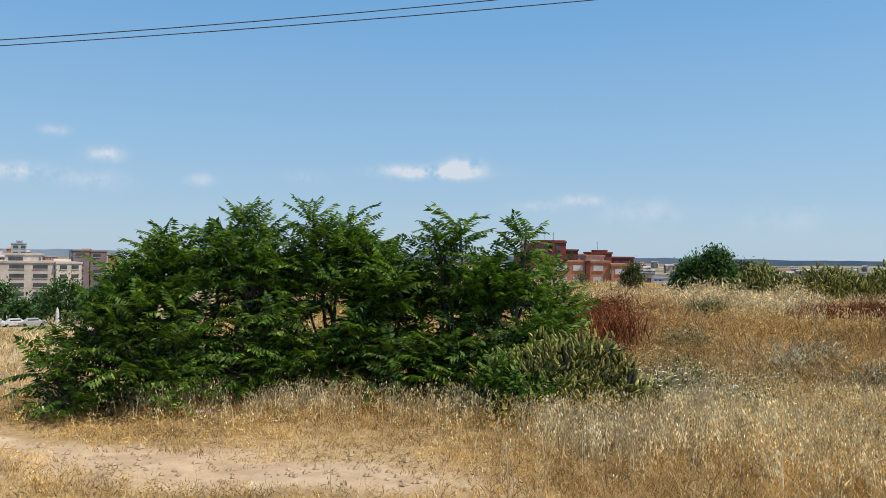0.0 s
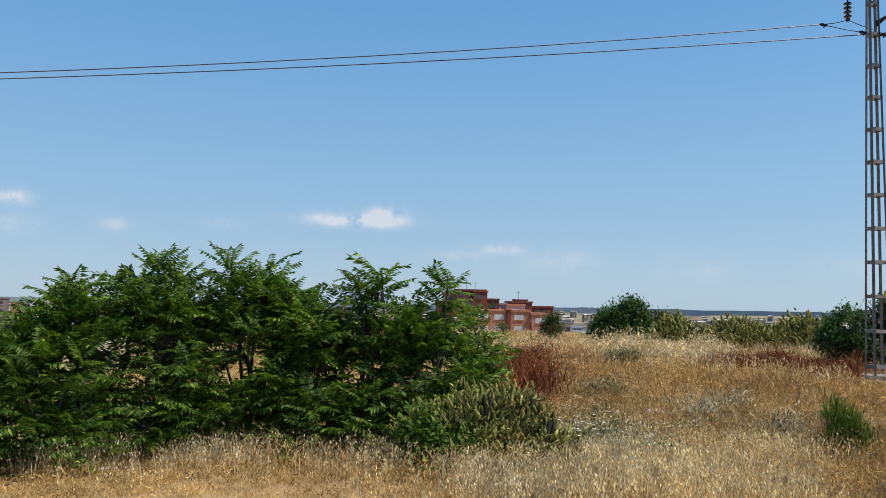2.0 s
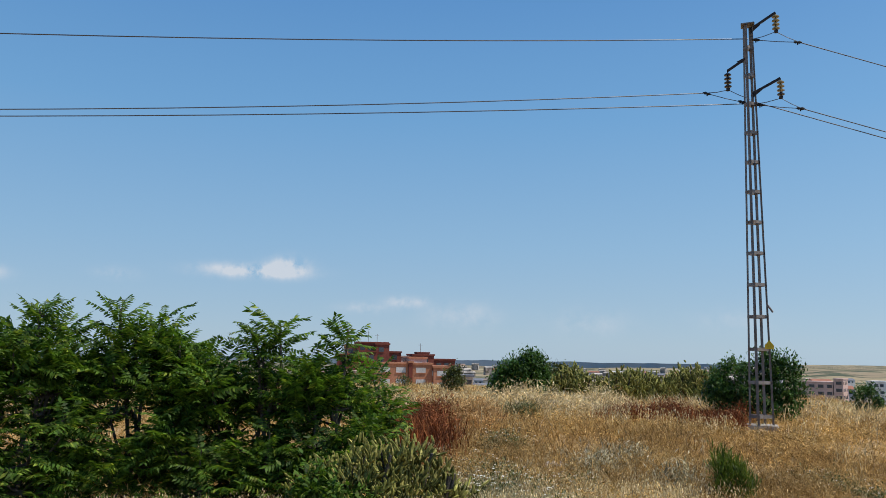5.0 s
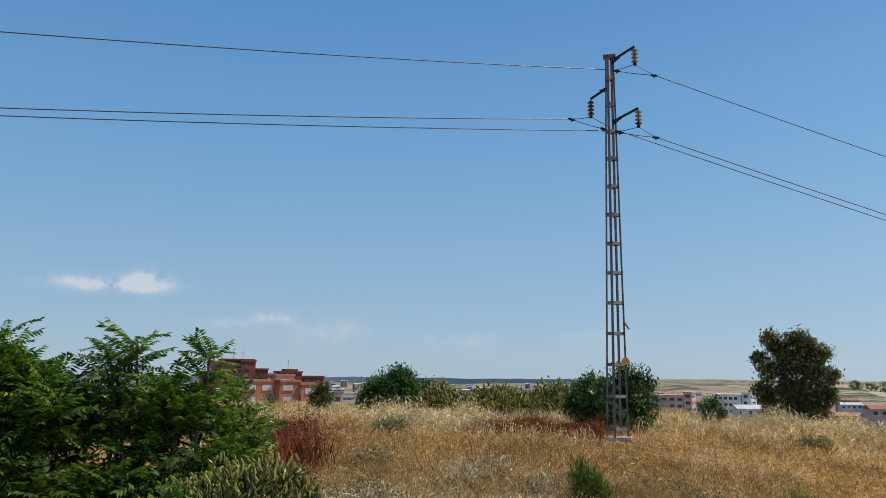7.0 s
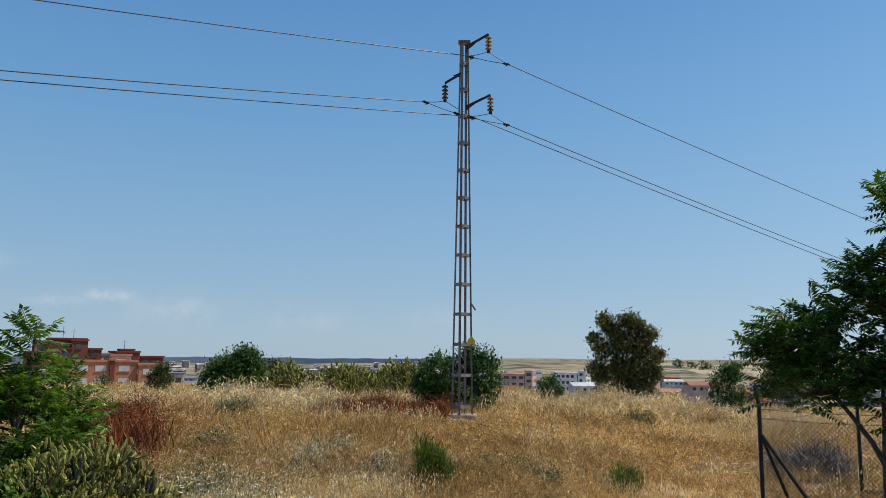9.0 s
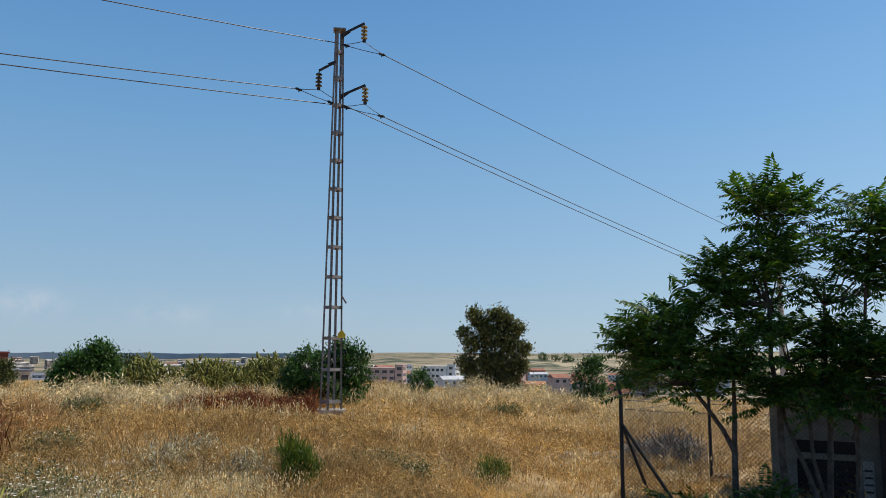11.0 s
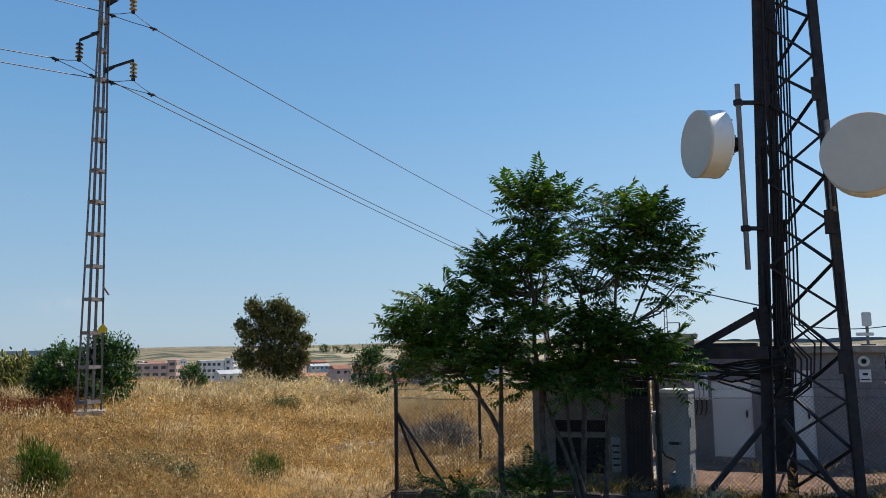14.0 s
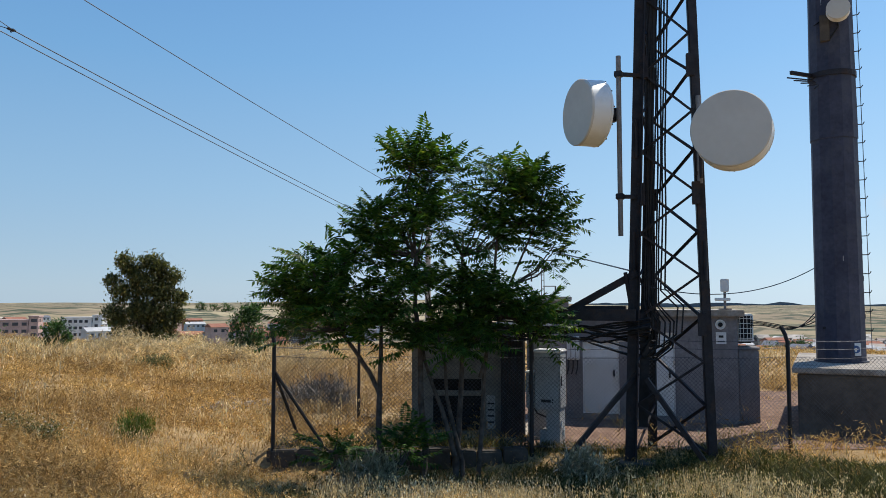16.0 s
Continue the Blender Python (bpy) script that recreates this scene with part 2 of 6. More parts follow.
# ---------------------------------------------------------------- mesh helpers
class Build:
    """Collects vertices and faces of one mesh."""
    def __init__(self):
        self.v, self.f = [], []

    def add(self, verts, faces):
        n = len(self.v)
        self.v += [tuple(p) for p in verts]
        self.f += [tuple(n + i for i in q) for q in faces]
        return self

    def box(self, x0, y0, z0, x1, y1, z1, m=None, bev=0.0):
        if bev:
            bm = bmesh.new()
            bmesh.ops.create_cube(bm, size=1)
            for p in bm.verts:
                p.co = Vector(((x0 + x1) / 2 + p.co.x * (x1 - x0), (y0 + y1) / 2 + p.co.y * (y1 - y0), (z0 + z1) / 2 + p.co.z * (z1 - z0)))
            bmesh.ops.bevel(bm, geom=bm.edges[:], offset=bev, segments=2, affect='EDGES')
            bm.verts.index_update()
            verts, faces = [p.co.copy() for p in bm.verts], [[p.index for p in q.verts] for q in bm.faces]
            bm.free()
        else:
            verts = [Vector((x, y, z)) for z in (z0, z1) for y in (y0, y1) for x in (x0, x1)]
            faces = [(0, 2, 3, 1), (4, 5, 7, 6), (0, 1, 5, 4), (2, 6, 7, 3), (0, 4, 6, 2), (1, 3, 7, 5)]
        if m is not None:
            verts = [m @ p for p in verts]
        return self.add(verts, faces)

    def tube(self, pts, radii, seg=8, cap=True):
        pts = [Vector(p) for p in pts]
        if isinstance(radii, (int, float)):
            radii = [radii] * len(pts)
        verts, faces = [], []
        side = None
        for i, p in enumerate(pts):
            d = (pts[min(i + 1, len(pts) - 1)] - pts[max(i - 1, 0)]).normalized()
            if side is None:
                side = d.cross(Vector((0, 0, 1)) if abs(d.z) < 0.9 else Vector((1, 0, 0))).normalized()
            side = (side - d * side.dot(d)).normalized()
            up = d.cross(side)
            for k in range(seg):
                a = 2 * math.pi * k / seg
                verts.append(p + (side * math.cos(a) + up * math.sin(a)) * radii[i])
        for i in range(len(pts) - 1):
            for k in range(seg):
                a, b = i * seg + k, i * seg + (k + 1) % seg
                faces.append((a, b, b + seg, a + seg))
        if cap:
            faces += [tuple(reversed(range(seg))), tuple(range((len(pts) - 1) * seg, len(pts) * seg))]
        return self.add(verts, faces)

    def angle(self, a, b, w, t, flip=1):
        """An L profile from a to b."""
        a, b = Vector(a), Vector(b)
        d = (b - a).normalized()
        s = d.cross(Vector((0, 0, 1)) if abs(d.z) < 0.9 else Vector((0, 1, 0))).normalized() * flip
        u = d.cross(s)
        for p, q in ((s, u), (u, s)):
            c = [a - p * 0 - q * 0, a + p * w, a + p * w + q * t, a + q * t]
            self.add(c + [x + (b - a) for x in c], [(0, 1, 2, 3), (7, 6, 5, 4), (0, 4, 5, 1), (1, 5, 6, 2), (2, 6, 7, 3), (3, 7, 4, 0)])
        return self

    def bar(self, a, b, w, h, up=(0, 0, 1)):
        """A rectangular bar from a to b."""
        a, b = Vector(a), Vector(b)
        d = (b - a).normalized()
        up = Vector(up) if abs(d.dot(Vector(up))) < 0.95 else Vector((1, 0, 0))
        s = d.cross(up).normalized() * w / 2
        u = s.cross(d).normalized() * h / 2
        c = [a - s - u, a + s - u, a + s + u, a - s + u]
        return self.add(c + [x + (b - a) for x in c], [(3, 2, 1, 0), (4, 5, 6, 7), (0, 1, 5, 4), (1, 2, 6, 5), (2, 3, 7, 6), (3, 0, 4, 7)])

    def lathe(self, profile, seg=24, m=None):
        """A turned body: rows of (radius, height) along z."""
        verts, faces = [], []
        for r, z in profile:
            for k in range(seg):
                a = 2 * math.pi * k / seg
                verts.append(Vector((r * math.cos(a), r * math.sin(a), z)))
        for i in range(len(profile) - 1):
            for k in range(seg):
                a, b = i * seg + k, i * seg + (k + 1) % seg
                faces.append((a, b, b + seg, a + seg))
        faces += [tuple(reversed(range(seg))), tuple(range((len(profile) - 1) * seg, len(profile) * seg))]
        if m is not None:
            verts = [m @ p for p in verts]
        return self.add(verts, faces)

    def mesh(self, name, smooth=False):
        me = bpy.data.meshes.new(name)
        me.from_pydata(self.v, [], self.f)
        if smooth:
            me.polygons.foreach_set("use_smooth", [True] * len(me.polygons))
            me.set_sharp_from_angle(angle=radians(40))
        me.update()
        return me


def quads_mesh(name, verts, n):
    """A mesh of loose n-sided pieces from an array of vertices."""
    me = bpy.data.meshes.new(name)
    verts = np.asarray(verts, np.float32).reshape(-1, 3)
    k = len(verts) // n
    me.vertices.add(len(verts))
    me.vertices.foreach_set("co", verts.ravel())
    me.loops.add(len(verts))
    me.loops.foreach_set("vertex_index", np.arange(len(verts), dtype=np.int32))
    me.polygons.add(k)
    me.polygons.foreach_set("loop_start", np.arange(0, k * n, n, dtype=np.int32))
    me.update()
    me.validate()
    return me


def part(name, data, material, parent=None, label="", smooth=False):
    me = data.mesh(name, smooth) if isinstance(data, Build) else data
    if not me.materials:
        me.materials.append(material)
    ob = new(name, me)
    ob.parent = parent
    if label:
        tagged(ob, label)
    return ob


def thing(name, m, label, category, group="", kind=""):
    ob = new(name)
    ob.empty_display_size = 0.2
    ob.matrix_world = m
    return tagged(ob, label, category, group, kind)


# ---------------------------------------------------------------- the lie of the land
def smooth_np(a, b, x):
    t = np.clip((x - a) / (b - a), 0, 1)
    return t * t * (3 - 2 * t)


def ground(x, y):
    x, y = np.asarray(x, float), np.asarray(y, float)
    d = np.hypot(x, y)
    az = np.degrees(np.arctan2(x, y))
    low = -0.45 - 0.65 * smooth_np(36, 54, az) * (1 - smooth_np(140, 170, az))
    z = low * smooth_np(2.0, 12.5, d)
    z = z + 0.42 * np.exp(-((x - 7.2) / 3.6) ** 2 - ((y - 17.5) / 3.6) ** 2)
    bumpy = 0.05 * np.sin(x * 1.3 + 2 * np.sin(y * 0.4)) * np.sin(y * 1.1 + 1.7) + 0.025 * np.sin(x * 3.1 + y * 2.3) * np.sin(y * 3.7 - x)
    z = z + bumpy * smooth_np(1.5, 4, d) * (1 - smooth_np(50, 54, az) * smooth_np(11, 13, d)) * (1 - smooth_np(100, 200, d))
    fence_n = (x - 12.4) * 0.915 + (y - 8.79) * 0.402
    z = z - 0.46 * np.exp(-((x - 12.6) / 3.0) ** 2 - ((y - 6.6) / 4.5) ** 2) * (1 - smooth_np(-0.25, 0.15, fence_n))
    west = (1 - smooth_np(-21, -11, az)) * smooth_np(-80, -60, az)
    fall = (1 - west) * smooth_np(52 - 13 * smooth_np(35, 41, az), 210, d) + west * np.clip((d - 19) / 181, 0, 1) ** 0.92
    z = z - 15.5 * fall - 9 * smooth_np(210, 800, d)
    far = 6.0 * np.sin(az * 0.21 + 1.0) + 3.5 * np.sin(az * 0.63 + d * 0.002) + 1.5 * np.sin(az * 1.7 + d * 0.004)
    hills = smooth_np(26, 46, az) * (1 - smooth_np(200, 240, az))
    z = z + smooth_np(650, 1700, d) * hills * (25 + far - 20 * smooth_np(72, 84, az)) + smooth_np(500, 2500, d) * (1 - hills) * np.sin(az * 0.4 + d * 0.0012) * 4
    return z


def at(az, d):
    """A place by its bearing and distance; what stands by the yard is told from where the step ends."""
    a = radians(az)
    k = float(smooth_np(40, 54, az))
    return d * math.sin(a) + 0.45 * k, d * math.cos(a) + 0.23 * k


def spot(az, d, turn=0.0, lift=0.0):
    x, y = at(az, d)
    return pose(x, y, float(ground(x, y)) + lift, 0, 0, turn)


def track_mask(x, y):
    """1 on the two bare wheel tracks of the dirt road and in the gravelled yard."""
    off = x * 0.933 + y * 0.36
    wob = 0.25 * np.sin(off * 0.9) + 0.12 * np.sin(off * 2.3 + 1)
    on = lambda c, w: np.exp(-((y + 0.33 * x - c + wob) / w) ** 4)
    left = 1 - smooth_np(-0.6, 0.8, x)
    return np.clip(on(5.9, 0.60) * left, 0, 1)


CORNER = Vector((12.4, 8.79, 0))
GATE = Vector((16.15, 0.26, 0))
YARD_U = (GATE - CORNER).normalized()
YARD_N = Vector((-YARD_U.y, YARD_U.x, 0))
YARD_Z = -1.1


def yard_mask(x, y):
    u = (x - CORNER.x) * YARD_U.x + (y - CORNER.y) * YARD_U.y
    n = (x - CORNER.x) * YARD_N.x + (y - CORNER.y) * YARD_N.y
    return smooth_np(0.1, 0.6, n) * (1 - smooth_np(9.0, 9.6, n)) * smooth_np(3.6, 4.6, u)


radii = np.concatenate([[0.0], np.geomspace(0.5, 60, 150), np.geomspace(62, 4900, 90)])
azs = np.concatenate([np.arange(-40, 105, 0.6), np.arange(105, 320, 5.0)])
gx = radii[:, None] * np.sin(np.radians(azs))[None, :]
gy = radii[:, None] * np.cos(np.radians(azs))[None, :]
gv = np.stack([gx, gy, ground(gx, gy)], -1).reshape(-1, 3)
na, nr = len(azs), len(radii)
gf = []
for i in range(nr - 1):
    for k in range(na):
        gf.append((i * na + k, i * na + (k + 1) % na, (i + 1) * na + (k + 1) % na, (i + 1) * na + k))
g_me = bpy.data.meshes.new("ground")
g_me.from_pydata(gv.tolist(), [], [tuple(reversed(q)) for q in gf])
g_me.polygons.foreach_set("use_smooth", [True] * len(g_me.polygons))


def ground_material():
    m, nt, b = mat("dry_ground", 0.95)
    v = coords(nt)
    straw = ramp(nt, noise_out(nt, v, 0.55, 5), [(0.3, (0.26, 0.165, 0.075)), (0.5, (0.39, 0.265, 0.125)), (0.7, (0.50, 0.37, 0.20))])
    fine = noise_out(nt, v, 14, 5, 0.7)
    straw = mix(nt, 0.6, straw, ramp(nt, fine, [(0.3, (0.2, 0.2, 0.2)), (0.7, (0.8, 0.8, 0.8))]), 'OVERLAY')
    # bare wheel track
    sep = nt.nodes.new("ShaderNodeSeparateXYZ")
    nt.links.new(v, sep.inputs[0])

    def op(kind, a, c=None, d=None):
        n = nt.nodes.new("ShaderNodeMath")
        n.operation = kind
        for i, q in enumerate((a, c, d)):
            if q is None:
                continue
            if isinstance(q, bpy.types.NodeSocket):
                nt.links.new(q, n.inputs[i])
            else:
                n.inputs[i].default_value = q
        return n.outputs[0]

    line = op('ADD', op('ADD', sep.outputs[1], op('MULTIPLY', sep.outputs[0], 0.33)), op('MULTIPLY', noise_out(nt, v, 0.6, 3), 0.9))
    band = op('SUBTRACT', 0.72, op('ABSOLUTE', op('SUBTRACT', line, 6.35)))
    band = op('MULTIPLY', op('MAXIMUM', op('MULTIPLY', band, 2.2), 0.0), op('MAXIMUM', op('SUBTRACT', 0.8, sep.outputs[0]), 0.0))
    band_n = nt.nodes.new("ShaderNodeClamp")
    nt.links.new(band, band_n.inputs[0])
    soil = ramp(nt, noise_out(nt, v, 3.0, 6, 0.65), [(0.3, (0.40, 0.275, 0.155)), (0.7, (0.60, 0.44, 0.27))])
    col = mix(nt, band_n.outputs[0], straw, soil)
    # fields and scrub in the distance
    dist = nt.nodes.new("ShaderNodeVectorMath")
    dist.operation = 'LENGTH'
    nt.links.new(v, dist.inputs[0])
    far = nt.nodes.new("ShaderNodeMapRange")
    far.inputs[1].default_value, far.inputs[2].default_value = 120, 420
    nt.links.new(dist.outputs["Value"], far.inputs[0])
    vor = node(nt, "ShaderNodeTexVoronoi", Scale=0.0045)
    nt.links.new(v, vor.inputs["Vector"])
    fields = ramp(nt, vor.outputs["Color"], [(0.15, (0.15, 0.13, 0.075)), (0.35, (0.34, 0.27, 0.16)), (0.6, (0.22, 0.165, 0.105)), (0.85, (0.40, 0.33, 0.20))])
    scrub = ramp(nt, noise_out(nt, v, 0.012, 6, 0.7), [(0.52, (0, 0, 0)), (0.58, (1, 1, 1))])
    fields = mix(nt, scrub, fields, (0.06, 0.075, 0.04))
    # dark scrub lines and hedges between the fields
    hedge = node(nt, "ShaderNodeTexVoronoi", Scale=0.0075)
    hedge.feature = 'DISTANCE_TO_EDGE'
    nt.links.new(v, hedge.inputs["Vector"])
    fields = mix(nt, ramp(nt, hedge.outputs["Distance"], [(0.02, (0.75, 0.75, 0.75)), (0.05, (0, 0, 0))]), fields, (0.05, 0.06, 0.035))
    col = mix(nt, far.outputs[0], col, fields)
    nt.links.new(col, b.inputs["Base Color"])
    bump(nt, b, fine, 0.6, 0.04)
    return m


g_me.materials.append(ground_material())
tagged(new("ground", g_me), "dry straw-coloured field with a bare dirt track falling to a plain", "ground", kind="structure")


def backdrop(name, label, d, a0, a1, el, wob, col, seed):
    """A plain far ridge or plain on the horizon: a low band on an arc, with an uneven crest; col holds the haze."""
    rng = np.random.default_rng(seed)
    n = int((a1 - a0) * 4)
    crest = np.convolve(rng.normal(0, 1, n + 13), np.hanning(12) / 4, 'valid')[:n + 1]
    fine = np.convolve(rng.normal(0, 1, n + 4), np.ones(3) / 3, 'valid')[:n + 1]
    b = Build()
    v, f = [], []
    for k in range(n + 1):
        a = radians(a0 + (a1 - a0) * k / n)
        top = 1.6 + d * math.tan(radians(el + wob * (crest[k] + 0.35 * fine[k])))
        for r, z in ((d, -120), (d, top), (d + 60, top - 2), (d + 60, -120)):
            v.append((r * math.sin(a), r * math.cos(a), z))
    for k in range(n):
        for i in range(3):
            f.append((4 * k + i, 4 * k + i + 1, 4 * k + i + 5, 4 * k + i + 4))
    b.add(v, f)
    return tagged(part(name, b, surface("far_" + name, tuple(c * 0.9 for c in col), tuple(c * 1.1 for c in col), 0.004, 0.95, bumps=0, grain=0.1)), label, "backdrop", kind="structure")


# the blue-grey of both bands is distance haze put into the colour
backdrop("backdrop", "far plain along the horizon, blue-grey haze in its colour", 2700, -60, 37, -0.16, 0.05, (0.25, 0.31, 0.375), 1)
backdrop("backdrop", "dark wooded ridge along the horizon, blue haze in its colour", 4500, 33, 150, -0.08, 0.10, (0.135, 0.17, 0.20), 2)

# ---------------------------------------------------------------- foliage kinds
def frames_from(direction, rng):
    """For rows of directions: along, side and up."""
    d = direction / np.linalg.norm(direction, axis=1, keepdims=True)
    up = np.tile([0.0, 0.0, 1.0], (len(d), 1)) + rng.normal(0, 0.25, d.shape)
    s = np.cross(up, d)
    s /= np.linalg.norm(s, axis=1, keepdims=True) + 1e-9
    return d, s, np.cross(d, s)


def compound_template(pairs, droop, sweep, rng):
    """One feathered leaf of length 1 along x: quads of leaflets and a thin rib."""
    curve = lambda s: np.array([s * (1 - 0.15 * droop * s), 0, 0.10 * s - droop * s * s])
    out = []
    for i in range(pairs):
        s = 0.16 + 0.80 * i / (pairs - 1)
        size = 0.25 * (1 - 0.45 * abs(s - 0.5) ** 1.5 * 2) * rng.uniform(0.85, 1.1)
        for side in (-1, 1):
            b = curve(s)
            d = np.array([math.sin(sweep) + rng.uniform(-0.15, 0.15), side * math.cos(sweep), rng.uniform(-0.75, -0.15)])
            d /= np.linalg.norm(d)
            w = np.cross(d, [0, 0, 1.0])
            w /= np.linalg.norm(w)
            w = w * 0.038 + np.array([0, 0, rng.uniform(-0.012, 0.012)])
            tip = b + d * size + np.array([0, 0, -0.035])
            mid = b + d * size * 0.42
            out += [b, mid + w, tip, mid - w]
    b = curve(0.95)
    out += [b, b + [0.08, 0.05, -0.02], b + [0.22, 0, -0.08], b + [0.08, -0.05, -0.02]]
    for s0, s1 in ((0, 0.5), (0.5, 0.98)):
        p, q = curve(s0), curve(s1)
        out += [p + [0, 0.008, 0], q + [0, 0.005, 0], q - [0, 0.005, 0], p - [0, 0.008, 0]]
    return np.array(out)


def compound_leaves(base, direction, length, rng):
    """Vertices of many feathered leaves."""
    d, s, u = frames_from(direction, rng)
    temps = [compound_template(10, rng.uniform(0.15, 0.55), rng.uniform(0.15, 0.5), rng) for _ in range(6)]
    pick = rng.integers(0, len(temps), len(base))
    out = []
    for k, tpl in enumerate(temps):
        m = pick == k
        if m.any():
            L = length[m][:, None, None]
            out.append((base[m][:, None, :] + L * (tpl[None, :, :1] * d[m][:, None, :] + tpl[None, :, 1:2] * s[m][:, None, :] + tpl[None, :, 2:] * u[m][:, None, :])).reshape(-1, 3))
    return np.concatenate(out)


def rosettes(tips, outward, leaves, length, rng):
    """A spray of feathered leaves at each shoot tip."""
    base, way, size = [], [], []
    for p, o in zip(tips, outward):
        n = int(leaves * rng.uniform(0.75, 1.25))
        a0 = rng.uniform(0, 6.28)
        for k in range(n):
            a = a0 + k * 2.4
            lift = rng.uniform(-0.3, 0.95)
            w = np.array([math.cos(a), math.sin(a), lift]) + 0.55 * o
            base.append(p + np.array([0, 0, -rng.uniform(0, 0.28)]))
            way.append(w)
            size.append(length * rng.uniform(0.6, 1.15))
    return compound_leaves(np.array(base), np.array(way), np.array(size), rng)


def ailanthus(name, m, lobes, stems, label, seed, leaf=0.48, density=7.0, leaves=8, material=None, sprays=(), group=""):
    """A tree of heaven. lobes: (x, y, z, rx, ry, rz) of the crown's masses; stems: (foot, top, radius); sprays: single shoots."""
    rng = np.random.default_rng(seed)
    t = thing(name, m, label, "tree", group)
    tips, outs = [], []
    for x, y, z, rx, ry, rz in lobes:
        n = int(density * (rx * ry + rx * rz + ry * rz) * 2.1) + 2
        for _ in range(n):
            v = rng.normal(0, 1, 3)
            v /= np.linalg.norm(v)
            if v[2] < -0.75:
                v[2] = -v[2]
            r = rng.uniform(0.35, 1.02) ** 0.6
            tips.append(np.array([x + v[0] * rx * r, y + v[1] * ry * r, z + v[2] * rz * r]))
            outs.append(v + np.array([0, 0, 0.35]))
    for x, y, z in sprays:
        # a full head of leaves on each free shoot
        for dz, o in ((0.0, 0.9), (-0.10, 0.3), (-0.26, 0.1)):
            tips.append(np.array([x, y, z + dz]))
            outs.append(np.array([0, 0, o]))
    tips, outs = np.array(tips), np.array(outs)
    part("crown", quads_mesh("crown", rosettes(tips, outs, leaves, leaf, rng), 4), material or M_AIL, t)
    twigs = Build()
    for i, (foot, top, r) in enumerate(stems):
        foot, top = np.array(foot, float), np.array(top, float)
        pts = [foot + (top - foot) * s + np.append(rng.normal(0, 0.05, 2) * (0 < s < 1), 0) for s in np.linspace(0, 1, 6)]
        part("trunk", Build().tube(pts, [r * (1 - 0.12 * k) for k in range(6)], 9), M_BARK, t, smooth=True)
    heads = np.array([s[1] for s in stems] + [np.array(s[0]) * 0.4 + np.array(s[1]) * 0.6 for s in stems], float)
    for p in tips[:: max(1, len(tips) // 130)]:
        k = heads[np.argmin(((heads - p) ** 2).sum(1) + 3.0 * np.maximum(0, heads[:, 2] - p[2]))]
        mid = k * 0.45 + p * 0.55 + np.array([0, 0, -0.12 * np.linalg.norm(p - k)])
        twigs.tube([k, mid, p], [0.022, 0.014, 0.007], 5, False)
    tagged(part("twig", twigs, M_BARK, t, smooth=True), kind="stuff")
    return t


def leafy(name, m, lobes, label, category, material, seed, count, size, stem=0.05, clump=0.22, elong=2.2, group="", upright=0.25):
    """A bush or a tree of small leaves set in clumps over lobes."""
    rng = np.random.default_rng(seed)
    t = thing(name, m, label, category, group)
    area = np.array([l[3] * l[4] + l[3] * l[5] + l[4] * l[5] for l in lobes])
    pts = []
    total = max(8, count // 26)
    for l, a in zip(lobes, area / area.sum()):
        n = int(total * a) + 1
        v = rng.normal(0, 1, (n, 3))
        v /= np.linalg.norm(v, axis=1, keepdims=True)
        r = rng.uniform(0.25, 1.05, n) ** 0.45
        pts.append(np.array(l[:3]) + v * np.array(l[3:]) * r[:, None])
    c = np.concatenate(pts)
    c = c[c[:, 2] > 0.02]
    spread = clump * (0.5 + rng.random(len(c)))
    p = np.repeat(c, 26, 0) + rng.normal(0, 1, (len(c) * 26, 3)) * np.repeat(spread, 26)[:, None]
    p[:, 2] = np.abs(p[:, 2])
    n = len(p)
    d = rng.normal(0, 1, (n, 3)) + [0, 0, upright]
    d, s, u = frames_from(d, rng)
    L = size * rng.uniform(0.6, 1.4, n)[:, None]
    q = np.stack([p, p + d * L * 0.45 + s * L / elong / 2, p + d * L, p + d * L * 0.45 - s * L / elong / 2], 1)
    part("crown", quads_mesh("crown", q, 4), material, t)
    b = Build()
    for k in range(5):
        l = lobes[k % len(lobes)]
        e = np.array([l[0], l[1], l[2]]) + rng.normal(0, 0.3, 3) * np.array(l[3:]) * 0.8
        b.tube([(rng.normal(0, stem), rng.normal(0, stem), -0.1), (e[0] * 0.4, e[1] * 0.4, e[2] * 0.5), tuple(e)], [stem, stem * 0.7, stem * 0.3], 6)
    part("trunk", b, M_BARK, t, smooth=True)
    return t


